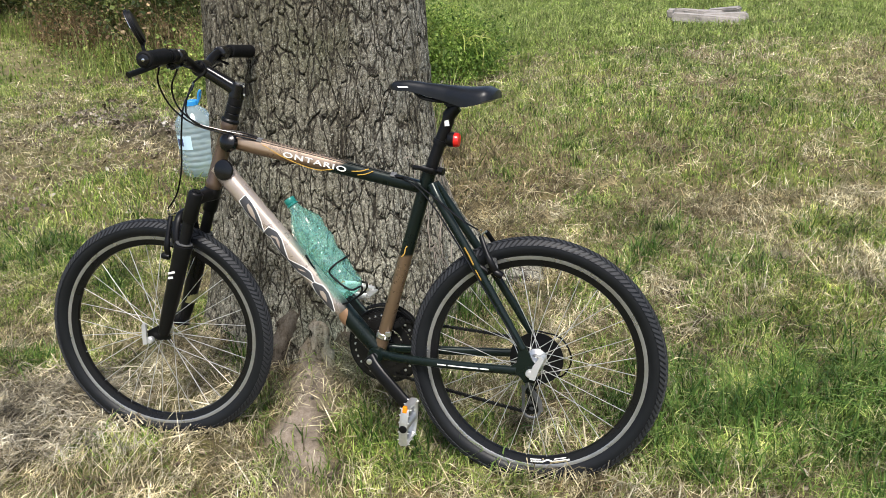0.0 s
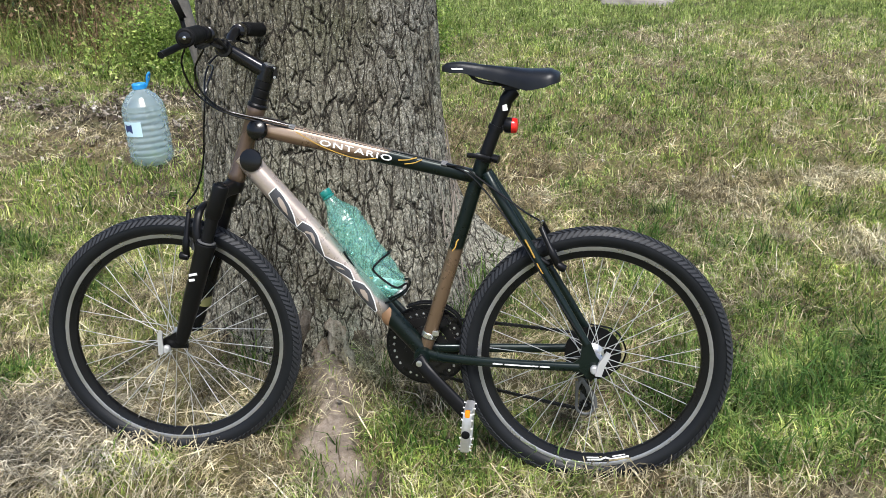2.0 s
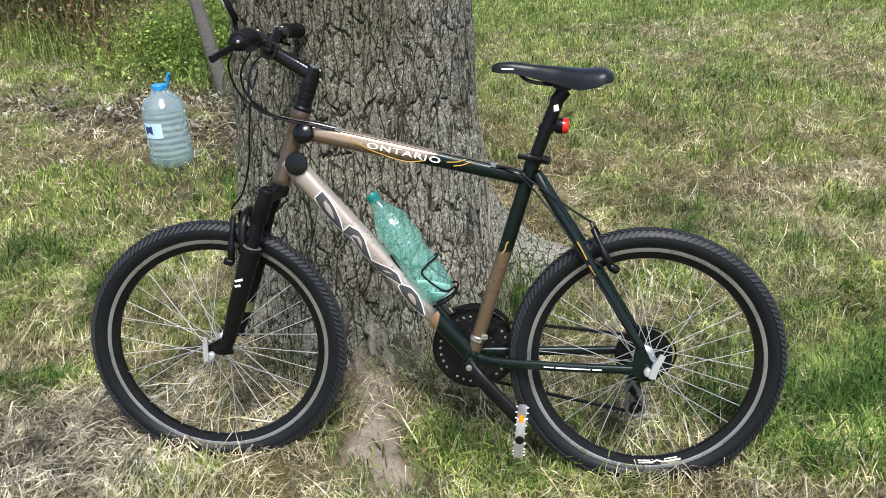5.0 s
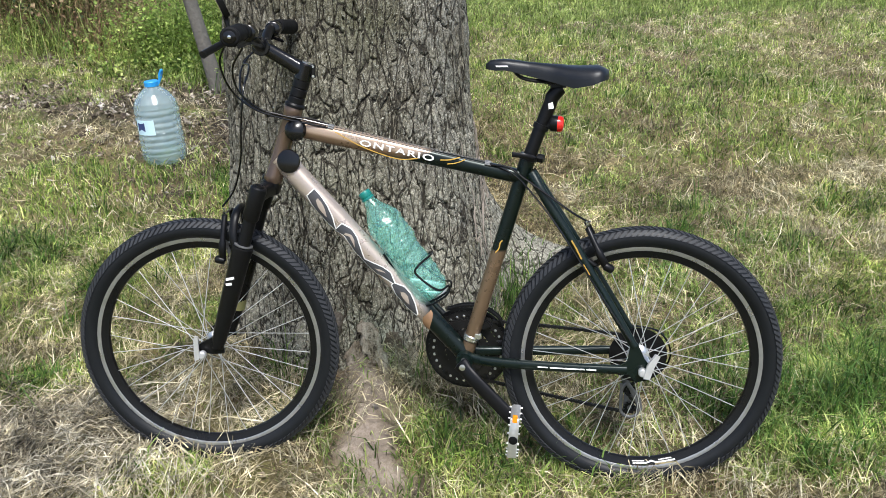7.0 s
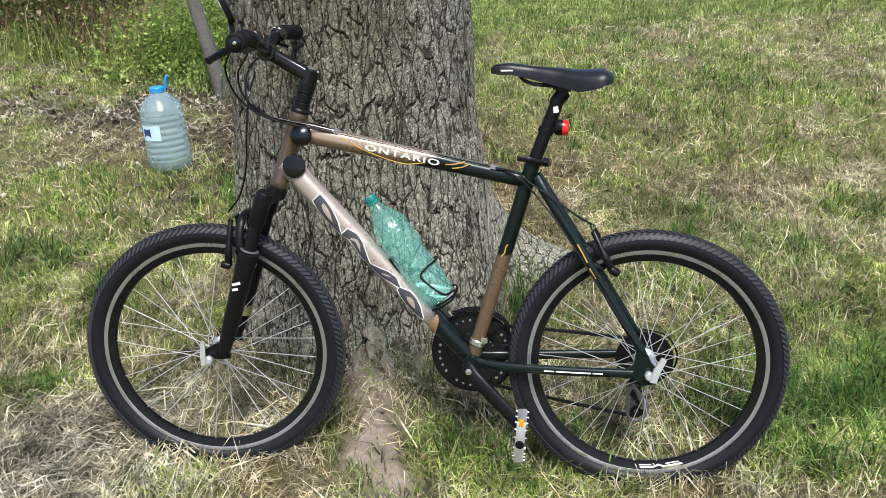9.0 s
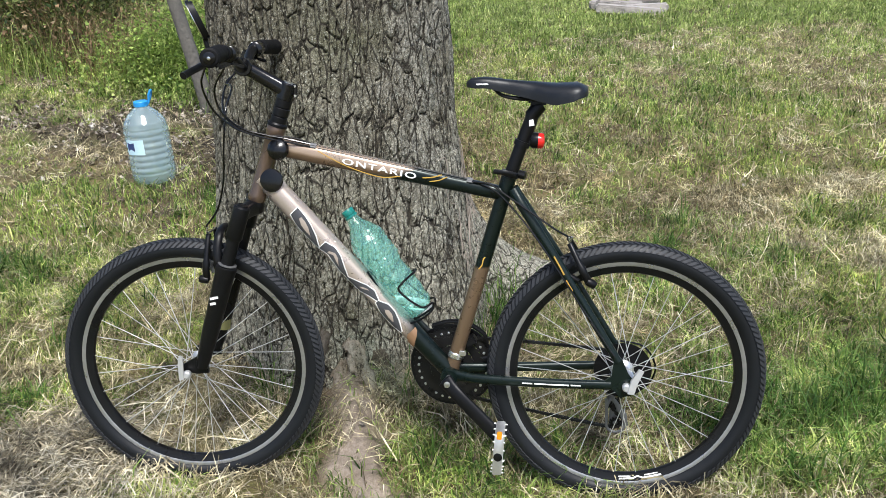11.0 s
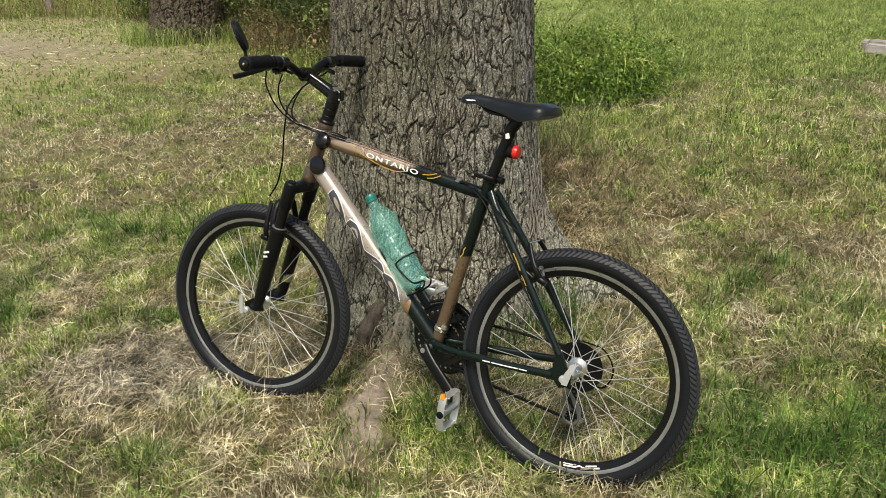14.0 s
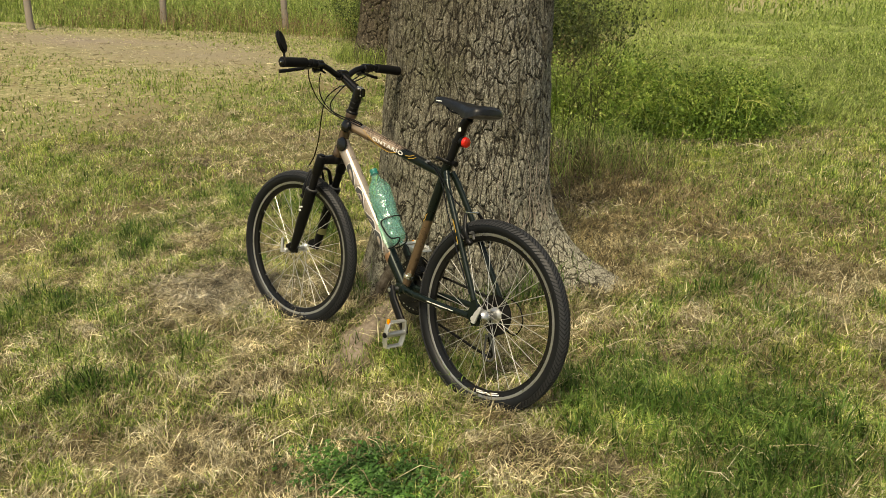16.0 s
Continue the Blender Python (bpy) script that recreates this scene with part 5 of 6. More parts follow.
# brakes
def v_brake(link, pivot, top, label, pad_way):
    """Two long arms, blocks on the rim, and the noodle across their tops."""
    ob = None
    for s in (1, -1):
        a, b = Vector((pivot[0], pivot[1] * s, pivot[2])), Vector((top[0], top[1] * s, top[2]))
        arm = Geo().tube(bend([a, lerp(a, b, 0.3) + Vector((0, 0.012 * s, 0)), lerp(a, b, 0.7) + Vector((0, 0.008 * s, 0)), b], 4), [(0.006, 0.009)] * 6 + [(0.005, 0.0065)] * 7, 12)
        arm.turn([(0.009, 0), (0.010, 0.004), (0.010, 0.018), (0.008, 0.022)], a - Vector(pad_way) * 0.004, pad_way, 14)
        if ob is None:
            ob = link("brake", arm, BLACK, None, label)
        else:
            link("brake_arm", arm, BLACK, ob)
        c = lerp(a, b, 0.28)
        link("brake_block", Geo().box((c.x, 0.0205 * s, c.z), (0.012, 0.010, 0.012), None, 0.002).tube([(c.x - 0.006, 0.0170 * s, c.z - 0.022), (c.x, 0.0170 * s, c.z), (c.x + 0.004, 0.0170 * s, c.z + 0.022)], [(0.004, 0.005)] * 3, 10).turn([(0.0045, 0), (0.0045, 0.004)], (c.x, 0.030 * s, c.z), (0, s, 0), 8), GREY_METAL, ob, "brake block with a steel nut")
    link("noodle", Geo().tube(bend([(top[0] - 0.004, top[1] + 0.018, top[2] + 0.02), (top[0], top[1] + 0.008, top[2] + 0.005), (top[0], 0.01, top[2] + 0.002), (top[0], -top[1], top[2])], 5), 0.0024, 8), SILVER, ob)
    return ob


v_brake(fixed, (0.092, 0.052, 0.245), (0.136, 0.032, 0.330), "black rear rim brake", (-0.8, 0, -0.45))
v_brake(steered, (1.012, 0.050, 0.236), (1.004, 0.030, 0.345), "black front rim brake", (1, 0, 0.2))

# cables
for name_label, pts in (
        ("black brake cable from the lever to the top tube", [(0.930, 0.150, 0.742), (0.955, 0.120, 0.700), (0.945, 0.085, 0.640), (0.905, 0.058, 0.598), (0.850, 0.042, 0.577), (0.790, 0.024, 0.562), (0.737, 0.0165, 0.551)]),
        ("black gear cable looping to the top tube", [(0.905, 0.110, 0.735), (0.940, 0.085, 0.690), (0.935, 0.070, 0.640), (0.900, 0.050, 0.600), (0.850, 0.034, 0.582), (0.790, 0.016, 0.568), (0.737, 0.0105, 0.555)]),
        ("black gear cable from the far shifter", [(0.935, -0.110, 0.745), (0.970, -0.060, 0.690), (0.950, 0.010, 0.625), (0.900, 0.034, 0.592), (0.850, 0.028, 0.580), (0.790, 0.008, 0.572), (0.737, 0.0045, 0.556)]),
        ("black front brake cable", [(0.940, -0.150, 0.745), (0.975, -0.080, 0.700), (0.935, -0.010, 0.690), (0.930, 0.052, 0.640), (0.938, 0.060, 0.560), (0.945, 0.058, 0.480), (0.965, 0.056, 0.410), (1.000, 0.050, 0.365)])):
    line = bend(pts, 7)
    fixed("cable", Geo().tube(line, 0.0024, 8), BLACK_GLOSS, None, name_label)
for y, lift in ((0.0165, 0.0175), (0.0105, 0.0215), (0.0045, 0.0228)):
    fixed("cable", Geo().tube([(x, y * (0.75 + 0.25 * (x - 0.37) / 0.36), 0.556 - (0.846 - x) * 0.2068 + lift * (0.80 + 0.20 * (x - 0.37) / 0.36)) for x in (0.735, 0.65, 0.55, 0.45, 0.37)], 0.0009, 6), CHAIN_STEEL, None, "thin bare cable along the top tube")
for y, z0, z1 in ((0.0165, 0.551, 0.471), (0.0105, 0.555, 0.474), (0.0045, 0.556, 0.476)):
    for x, z in ((0.737, z0), (0.368, z1)):
        fixed("cable_stop", Geo().turn([(0.0031, -0.007), (0.0031, 0.007)], (x, y, z), tt_way, 10), GREY_METAL, chassis, "grey cable stop")
fixed("cable", Geo().tube(bend([(0.366, 0.0165, 0.471), (0.320, 0.024, 0.466), (0.280, 0.030, 0.440), (0.225, 0.046, 0.405), (0.175, 0.058, 0.372), (0.140, 0.050, 0.350)], 6), 0.0024, 8), BLACK_GLOSS, None, "black rear brake cable")
fixed("cable", Geo().tube(bend([(0.366, 0.0105, 0.474), (0.310, 0.026, 0.452), (0.265, 0.030, 0.408), (0.20, 0.058, 0.330), (0.10, 0.076, 0.180), (0.03, 0.080, 0.075)], 6), 0.0022, 8), BLACK_GLOSS, None, "black gear cable along the stay")
fixed("cable", Geo().tube(bend([(0.010, -0.080, 0.060), (-0.055, -0.080, 0.045), (-0.085, -0.080, -0.010), (-0.060, -0.078, -0.060), (-0.010, -0.076, -0.050)], 6), 0.0024, 8), BLACK_GLOSS, None, "loop of gear cable at the derailleur")

# bottle and its cage
b_way = (Vector((0.665, 0, 0.404)) - Vector((0.484, 0, 0.139))).normalized()
b_up = Vector((-b_way.z, 0, b_way.x)) * -1
if b_up.z < 0:
    b_up = -b_up
b_foot = Vector((0.494, 0.0, 0.146))
wire = Geo()
c0 = b_foot - b_way * 0.004
down_side = -b_up
for s in (1, -1):
    wire.tube(bend([c0 + down_side * 0.044 + b_way * 0.16 + Vector((0, 0.012 * s, 0)), c0 + down_side * 0.046 + b_way * 0.02 + Vector((0, 0.012 * s, 0)), c0 - b_way * 0.006 + down_side * 0.02 + Vector((0, 0.016 * s, 0)), c0 - b_way * 0.006 + b_up * 0.030 + Vector((0, 0.020 * s, 0)), c0 + b_up * 0.046 + b_way * 0.010 + Vector((0, 0.020 * s, 0)), c0 + b_up * 0.024 + b_way * 0.020 + Vector((0, 0.044 * s, 0)), c0 + b_up * 0.004 + b_way * 0.080 + Vector((0, 0.0475 * s, 0)), c0 + b_up * 0.020 + b_way * 0.094 + Vector((0, 0.046 * s, 0)), c0 + b_up * 0.049 + b_way * 0.096 + Vector((0, 0.018 * s, 0)), c0 + b_up * 0.051 + b_way * 0.096], 6), 0.0027, 10)
fixed("bottle_cage", wire, BLACK, None, "black wire bottle cage")
to_bottle = to_world @ Matrix.Translation(b_foot) @ b_way.to_track_quat("Z", "Y").to_matrix().to_4x4()
bottle = thing("water_bottle", to_bottle, "teal plastic water bottle in the bicycle's cage", "bottle")


def blown(profile, n, ribs=0.0, dents=0.0):
    """A blown bottle: a turned skin with soft dents."""
    g = Geo()
    verts, faces = [], []
    for r, h in profile:
        for j in range(n):
            a = 2 * math.pi * j / n
            q = r * (1 + dents * (noise.noise(Vector((3 * math.cos(a), 3 * math.sin(a), h * 40))) if 0.02 < h < 0.24 else 0))
            verts.append((q * math.cos(a), q * math.sin(a), h))
    for k in range(len(profile) - 1):
        for j in range(n):
            faces.append((k * n + j, k * n + (j + 1) % n, (k + 1) * n + (j + 1) % n, (k + 1) * n + j))
    faces.append(tuple(range(n - 1, -1, -1)))
    return g.add(verts, faces)


heights = np.linspace(0.0, 0.285, 70)
radii = np.interp(heights, [0, 0.006, 0.02, 0.10, 0.125, 0.15, 0.215, 0.24, 0.265, 0.285], [0.026, 0.036, 0.0435, 0.0435, 0.0395, 0.043, 0.0435, 0.036, 0.020, 0.0135])
radii = radii + np.where((heights > 0.13) & (heights < 0.22), 0.0012 * np.sin(heights * 2 * math.pi / 0.014), 0) + np.where((heights > 0.03) & (heights < 0.10), 0.0006 * np.sin(heights * 2 * math.pi / 0.02), 0)
part("bottle_body", blown(list(zip(radii, heights)), 44, 0, 0.10), TEAL_PET, bottle, "crumpled teal see-through plastic", None, 60)
TEAL_CAP = plain("teal bottle cap", (0.012, 0.16, 0.135), 0.3, 0, 80, 0.2)
cap = Geo().turn([(0.0135, 0.284), (0.0165, 0.285), (0.0165, 0.289), (0.0140, 0.290), (0.0152, 0.292), (0.0152, 0.304), (0.0142, 0.306), (0.004, 0.307)], (0, 0, 0), (0, 0, 1), 30)
part("cap", cap, TEAL_CAP, bottle, "dark teal screw cap")


# ---- the water jug ----
def ground_at(x, y):
    return float(ground_height(np.array([x]), np.array([y]))[0])


jug = thing("water_jug", Matrix.Translation((-1.42, 4.36, ground_at(-1.42, 4.36) + 0.005)) @ Matrix.Rotation(radians(0.4), 4, "Z") @ Matrix.Rotation(radians(-3), 4, "Y"), "big clear ribbed water jug with a blue cap on the ground", "jug")
heights = np.linspace(0, 0.385, 90)
radii = np.interp(heights, [0, 0.008, 0.03, 0.05, 0.27, 0.30, 0.34, 0.365, 0.375, 0.385], [0.080, 0.092, 0.101, 0.103, 0.103, 0.098, 0.070, 0.040, 0.027, 0.026])
ribs = np.where((heights > 0.05) & (heights < 0.28), 0.0045 * (np.abs(np.sin(heights * math.pi / 0.030)) - 0.5), 0)
part("jug_body", blown(list(zip(radii + ribs, heights)), 56, 0, 0.012), CLEAR_PET, jug, "clear bluish ribbed plastic", None, 70)
part("cap", Geo().turn([(0.026, 0.372), (0.034, 0.374), (0.034, 0.394), (0.031, 0.398), (0.01, 0.399)], (0, 0, 0), (0, 0, 1), 32), BLUE_CAP, jug, "blue screw cap")
part("handle", Geo().tube(bend([(0.030, 0.0, 0.380), (0.040, 0.0, 0.395), (0.046, -0.004, 0.425), (0.058, -0.006, 0.445), (0.060, 0.004, 0.438), (0.048, 0.006, 0.405), (0.034, 0.002, 0.388)], 5), [(0.0035, 0.006)] * 31, 10), BLUE_CAP, jug, "blue carrying strap")
label = Geo()
n_l = 14
for band, (a0, a1, z0, z1, r) in enumerate(((-142, -88, 0.160, 0.232, 0.1060),)):
    vs = []
    for k in range(n_l + 1):
        a = radians(a0 + (a1 - a0) * k / n_l)
        vs += [(r * math.cos(a), r * math.sin(a), z0), (r * math.cos(a), r * math.sin(a), z1)]
    label.add(vs, [(2 * k, 2 * k + 2, 2 * k + 3, 2 * k + 1) for k in range(n_l)])
tag = part("label", label, LABEL_BLUE, jug, "pale blue paper label")
dark = Geo()
vs = []
for k in range(7):
    a = radians(-138 + 24 * k / 6)
    vs += [(0.1067 * math.cos(a), 0.1067 * math.sin(a), 0.188 - 0.004 * abs(k - 3)), (0.1067 * math.cos(a), 0.1067 * math.sin(a), 0.214 + 0.002 * abs(k - 3))]
part("label_print", dark.add(vs, [(2 * k, 2 * k + 2, 2 * k + 3, 2 * k + 1) for k in range(6)]), LABEL_DARK, tag, "dark blue printed badge")


# ---- sapling, posts, timber ----
def stem(name, thing_name, label, category, base, top, r0, r1, material, group="", limbs=()):
    root = Vector((*base, ground_at(*base)))
    ob = thing(thing_name, Matrix.Translation(root), label, category, group)
    end = Vector(top)
    pts, rad = [], []
    for k in range(15):
        t = k / 14
        wob = Vector((noise.noise(Vector((base[0], t * 3, 1))), noise.noise(Vector((base[0], t * 3, 7))), 0)) * 0.25 * r0
        pts.append(Vector((0, 0, -0.08)).lerp(end, t) + wob)
        rad.append(r0 * (1 - t) + r1 * t + r0 * 0.35 * math.exp(-t * 18))
    part(name, Geo().tube(pts, rad, 22), material, ob)
    for a, b, r in limbs:
        part("branch", Geo().tube(bend([a, Vector(a).lerp(Vector(b), 0.5) + Vector((0.02, 0.01, -0.03)), b], 5), [r * (1 - 0.08 * k) for k in range(11)], 8), material, ob)
    return ob


stem("trunk", "tree", "slim grey-barked young tree at the thicket's edge", "tree", (-1.36, 5.70), (-0.75, 0.1, 3.6), 0.042, 0.037, BARK_SMOOTH)
stem("trunk", "tree", "reddish brown trunk half hidden in the thicket", "tree", (-3.70, 9.15), (0.05, 0.1, 4.2), 0.24, 0.20, BARK_BROWN)
for x, y, lx, h in ((-14.05, 9.3, -0.12, 1.5), (-13.05, 11.6, -0.03, 1.5), (-11.1, 13.1, -0.06, 1.5)):
    stem("post", "fence_post", "weathered round wooden fence post", "fence post", (x, y), (lx * 1.4, 0.02, h), 0.068, 0.060, POST_WOOD, "fence posts along the meadow")

timber = thing("old_timber", Matrix.Translation((2.15, 8.45, ground_at(2.15, 8.45))) @ Matrix.Rotation(radians(-16), 4, "Z"), "bleached slab of old timber lying in the grass", "timber")
slab = Geo()
for k, (sx, sy, length, wide, turn, tip) in enumerate(((0.00, -0.22, 0.62, 0.11, 3, 4), (0.16, -0.08, 0.40, 0.14, -4, -3), (-0.12, 0.05, 0.52, 0.10, 7, 2), (0.14, 0.17, 0.30, 0.12, -9, -6), (-0.20, -0.10, 0.22, 0.09, 14, 5))):
    rot = Matrix.Rotation(radians(turn), 3, "Z") @ Matrix.Rotation(radians(tip), 3, "Y")
    slab.box((sx, sy, 0.04 + 0.010 * k), (length, wide, 0.085), rot, 0.014)
slab.v = [tuple(Vector(p) + Vector((0.6, 0.6, 0.5)) * 0.035 * noise.noise(Vector(p) * 9)) for p in slab.v]
part("slab", slab, PALE_WOOD, timber)


# ---- plants ----
rng = np.random.default_rng(7)
TRUNK_AT = np.array([-0.44, 2.86])


def strips(base, mid, tip, width, across):
    """Blades as three-sided strips: base, middle and tip of each, its width, and the way across it."""
    n = len(base)
    half = across * (width / 2)[:, None]
    V = np.stack([base - half, base + half, mid + half * 0.8, mid - half * 0.8, tip], 1).reshape(-1, 3)
    o = (np.arange(n) * 5)[:, None]
    F = np.concatenate([o + [0, 1, 2], o + [0, 2, 3], o + [3, 2, 4]], 1).reshape(-1, 3)
    return V, F


def blades(x, y, height, width, bow, z=None):
    n = len(x)
    a, b = rng.uniform(0, 2 * math.pi, n), rng.uniform(0, 2 * math.pi, n)
    z = ground_height(x, y) if z is None else z
    base = np.stack([x, y, z - 0.006], -1)
    d = np.stack([np.cos(a), np.sin(a), np.zeros(n)], -1)
    up = np.array([0, 0, 1.0])
    mid = base + up * (height * (0.62 - 0.12 * bow))[:, None] + d * (height * bow * 0.28)[:, None]
    tip = base + up * (height * (1 - 0.45 * bow))[:, None] + d * (height * bow)[:, None]
    across = np.stack([np.cos(b), np.sin(b), np.zeros(n)], -1)
    return strips(base, mid, tip, width, across)


def lying(x, y, length, width, lift):
    n = len(x)
    a = 7.0 * field(x, y, 2.2, 86) + rng.normal(0, 0.75, n) + math.pi * rng.integers(0, 2, n)
    d = np.stack([np.cos(a), np.sin(a)], -1)
    bow = rng.normal(0, 0.07, n)
    p0 = np.stack([x, y], -1)
    side = np.stack([-d[:, 1], d[:, 0]], -1)
    p1 = p0 + d * (length * 0.5)[:, None] + side * (length * bow)[:, None]
    p2 = p0 + d * length[:, None]
    up = [lift * rng.uniform(0.2, 1.0, n), lift * rng.uniform(0.5, 1.6, n), lift * rng.uniform(0.0, 1.4, n)]
    P = [np.concatenate([p, (ground_height(p[:, 0], p[:, 1]) + u)[:, None]], 1) for p, u in zip((p0, p1, p2), up)]
    return strips(P[0], P[1], P[2], width, np.concatenate([side, rng.normal(0, 0.4, (n, 1))], 1))


def scatter(n, x0, x1, y0, y1):
    return rng.uniform(x0, x1, n), rng.uniform(y0, y1, n)


def outside(x, y, box):
    """True past a box of the lawn that finer blades already cover."""
    return (x < box[0]) | (x > box[1]) | (y < box[2]) | (y > box[3])


def free(x, y, hold=0.90):
    """False on the trunk, the trodden strip and out of the lawn."""
    away = np.hypot(x - TRUNK_AT[0], y - TRUNK_AT[1])
    ok = away > 0.42
    ok &= ~((np.abs(y - 2.98 - 0.1 * (x - 0.1)) < 0.10) & (x > -0.3) & (x < 0.30))
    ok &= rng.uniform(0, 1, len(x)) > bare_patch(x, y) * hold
    return ok


# patches of the sward: place, reach along x and y, greener (+) or drier (-)
PATCHES = [(-1.32, 2.21, 0.26, 0.13, -0.65), (-0.93, 2.10, 0.12, 0.06, 0.40), (-1.75, 4.05, 0.60, 0.28, 0.35), (-1.42, 2.50, 0.22, 0.08, 0.65), (0.92, 2.20, 0.32, 0.18, 0.80), (1.05, 1.98, 0.45, 0.24, 0.70),
           (0.83, 2.33, 0.20, 0.07, -0.35), (1.20, 3.50, 0.42, 0.20, -0.45), (1.54, 4.65, 0.60, 0.40, 0.30), (1.44, 3.78, 0.12, 0.12, 0.65),
           (1.50, 3.08, 0.16, 0.08, 0.40), (0.85, 4.40, 0.35, 0.30, -0.30), (-0.14, 2.12, 0.16, 0.10, 0.22), (0.04, 2.46, 0.26, 0.12, -0.40),
           (-2.39, 2.44, 0.40, 0.30, 0.35), (-1.95, 1.72, 0.25, 0.24, 0.38), (-0.72, 1.92, 0.22, 0.14, -0.25), (-1.00, 1.45, 0.60, 0.26, 0.10), (-0.15, 1.55, 0.30, 0.12, 0.16), (-2.2, 3.3, 0.6, 0.3, 0.25), (-5.5, 6.6, 1.50, 0.80, 0.30),
           (1.15, 1.75, 0.60, 0.40, 0.30), (-10.4, 8.7, 3.2, 1.3, -0.9), (-1.70, 3.10, 0.70, 0.45, 0.28), (-3.20, 4.65, 0.90, 0.40, -0.35),
           (0.30, 5.00, 0.60, 0.80, 0.25), (-1.70, 5.20, 0.70, 0.60, -0.30), (-0.80, 2.45, 0.30, 0.18, -0.25), (0.59, 3.87, 0.30, 0.16, -0.40),
           (0.88, 3.29, 0.10, 0.07, 0.35), (0.80, 2.85, 0.20, 0.10, -0.45), (-0.45, 4.35, 0.32, 0.60, -0.60), (-0.05, 3.55, 0.26, 0.30, -0.50),
           (0.42, 1.80, 0.22, 0.10, -0.40), (-0.46, 1.07, 0.16, 0.07, -0.45), (-0.02, 1.22, 0.10, 0.07, -0.50), (0.83, 1.76, 0.10, 0.06, -0.55),
           (-7.3, 4.9, 1.2, 0.5, -0.45), (-2.64, 4.0, 0.6, 0.35, -0.30), (-1.25, 3.90, 0.25, 0.10, 0.45), (-3.6, 3.2, 0.7, 0.4, 0.30)]


def greenness(x, y):
    """How green the sward is, 0 for dry thatch to 1 for lush grass."""
    g = 0.540 + 1.9 * (0.20 * field(x, y, 0.8, 71) + 0.34 * field(x, y, 3.0, 72) + 0.46 * field(x, y, 8.5, 73) - 0.5)
    for px, py, rx, ry, more in PATCHES:
        g = g + 0.8 * more * np.exp(-(((x - px) / rx) ** 2 + ((y - py) / ry) ** 2))
    g = g + 0.08 * smooth(3.6, 5.2, y) * smooth(-0.8, 0.2, x)
    return g - 0.5 * leaf_mould_shade(x, y)


def sward(name, label, material, makers, category="grass"):
    V, F, at = [], [], 0
    for v, f in makers:
        V.append(v)
        F.append(f + at)
        at += len(v)
    ob = new(name, raw_mesh(name, np.concatenate(V), np.concatenate(F), material))
    return tagged(ob, label, category, kind="stuff")


def grow(n, box, tall, wide, bow, low, high, tuft=0.0, inner=None):
    """Upright blades over a box where the sward is green enough."""
    x, y = scatter(n, *box)
    if tuft:
        k = max(1, n // 14)
        cx, cy = scatter(k, *box)
        pick = rng.integers(0, k, n)
        x, y = cx[pick] + rng.normal(0, tuft, n), cy[pick] + rng.normal(0, tuft, n)
    g = greenness(x, y)
    keep = free(x, y) & (outside(x, y, inner) if inner else True) & (rng.uniform(0, 1, n) < smooth(low, high, g))
    x, y, g = x[keep], y[keep], g[keep]
    m = len(x)
    h = tall * rng.uniform(0.45, 1.25, m) * (0.65 + 0.7 * g)
    return blades(x, y, h, wide * rng.uniform(0.6, 1.3, m), bow * rng.uniform(0.2, 1.6, m))


def strew(n, box, length, wide, lift, low, high, inner=None):
    """Dry stalks lying over a box where the sward is dry."""
    x, y = scatter(n, *box)
    keep = free(x, y, 0.62) & (outside(x, y, inner) if inner else True) & (rng.uniform(0, 1, n) < (smooth(high, low, greenness(x, y)) * 0.74 + 0.26) * (0.45 + 0.55 * smooth(0.36, 0.60, field(x, y, 9, 87))) * (1 - 0.75 * leaf_mould_shade(x, y)))
    x, y = x[keep], y[keep]
    m = len(x)
    return lying(x, y, length * rng.uniform(0.3, 1.5, m), wide * rng.uniform(0.5, 1.4, m), lift)


NEAR, MID, FAR = (-2.6, 2.2, 0.7, 3.6), (-5.0, 3.6, 0.6, 7.0), (-15.0, 7.0, -5.0, 17.0)
sward("grass", "short mown meadow grass, green and yellowing", GRASS, [
    grow(115000, NEAR, 0.036, 0.0035, 0.8, -0.05, 0.65),
    grow(75000, NEAR, 0.064, 0.0042, 0.85, 0.40, 0.66, 0.022),
    grow(130000, MID, 0.042, 0.0054, 0.8, -0.05, 0.65, 0, NEAR),
    grow(90000, MID, 0.070, 0.0060, 0.85, 0.40, 0.66, 0.030, NEAR)])
sward("lush_grass", "dark green tufts of longer grass", LUSH, [
    grow(75000, NEAR, 0.098, 0.0048, 0.95, 0.74, 0.98, 0.024),
    grow(12000, MID, 0.085, 0.0052, 0.75, 0.74, 0.95, 0.04, NEAR)])
# the lawn again in a lighter colour, which stands in for sunlight out there
sward("far_grass", "pale yellow-green grass away from the tree", MEADOW, [
    grow(170000, FAR, 0.050, 0.0130, 0.8, 0.05, 0.6, 0, MID),
    grow(110000, (-1.5, 6.5, 6.0, 14.5), 0.075, 0.0095, 0.8, -0.1, 0.5, 0, MID),
    grow(80000, FAR, 0.090, 0.0120, 0.75, 0.48, 0.66, 0.07, MID)])
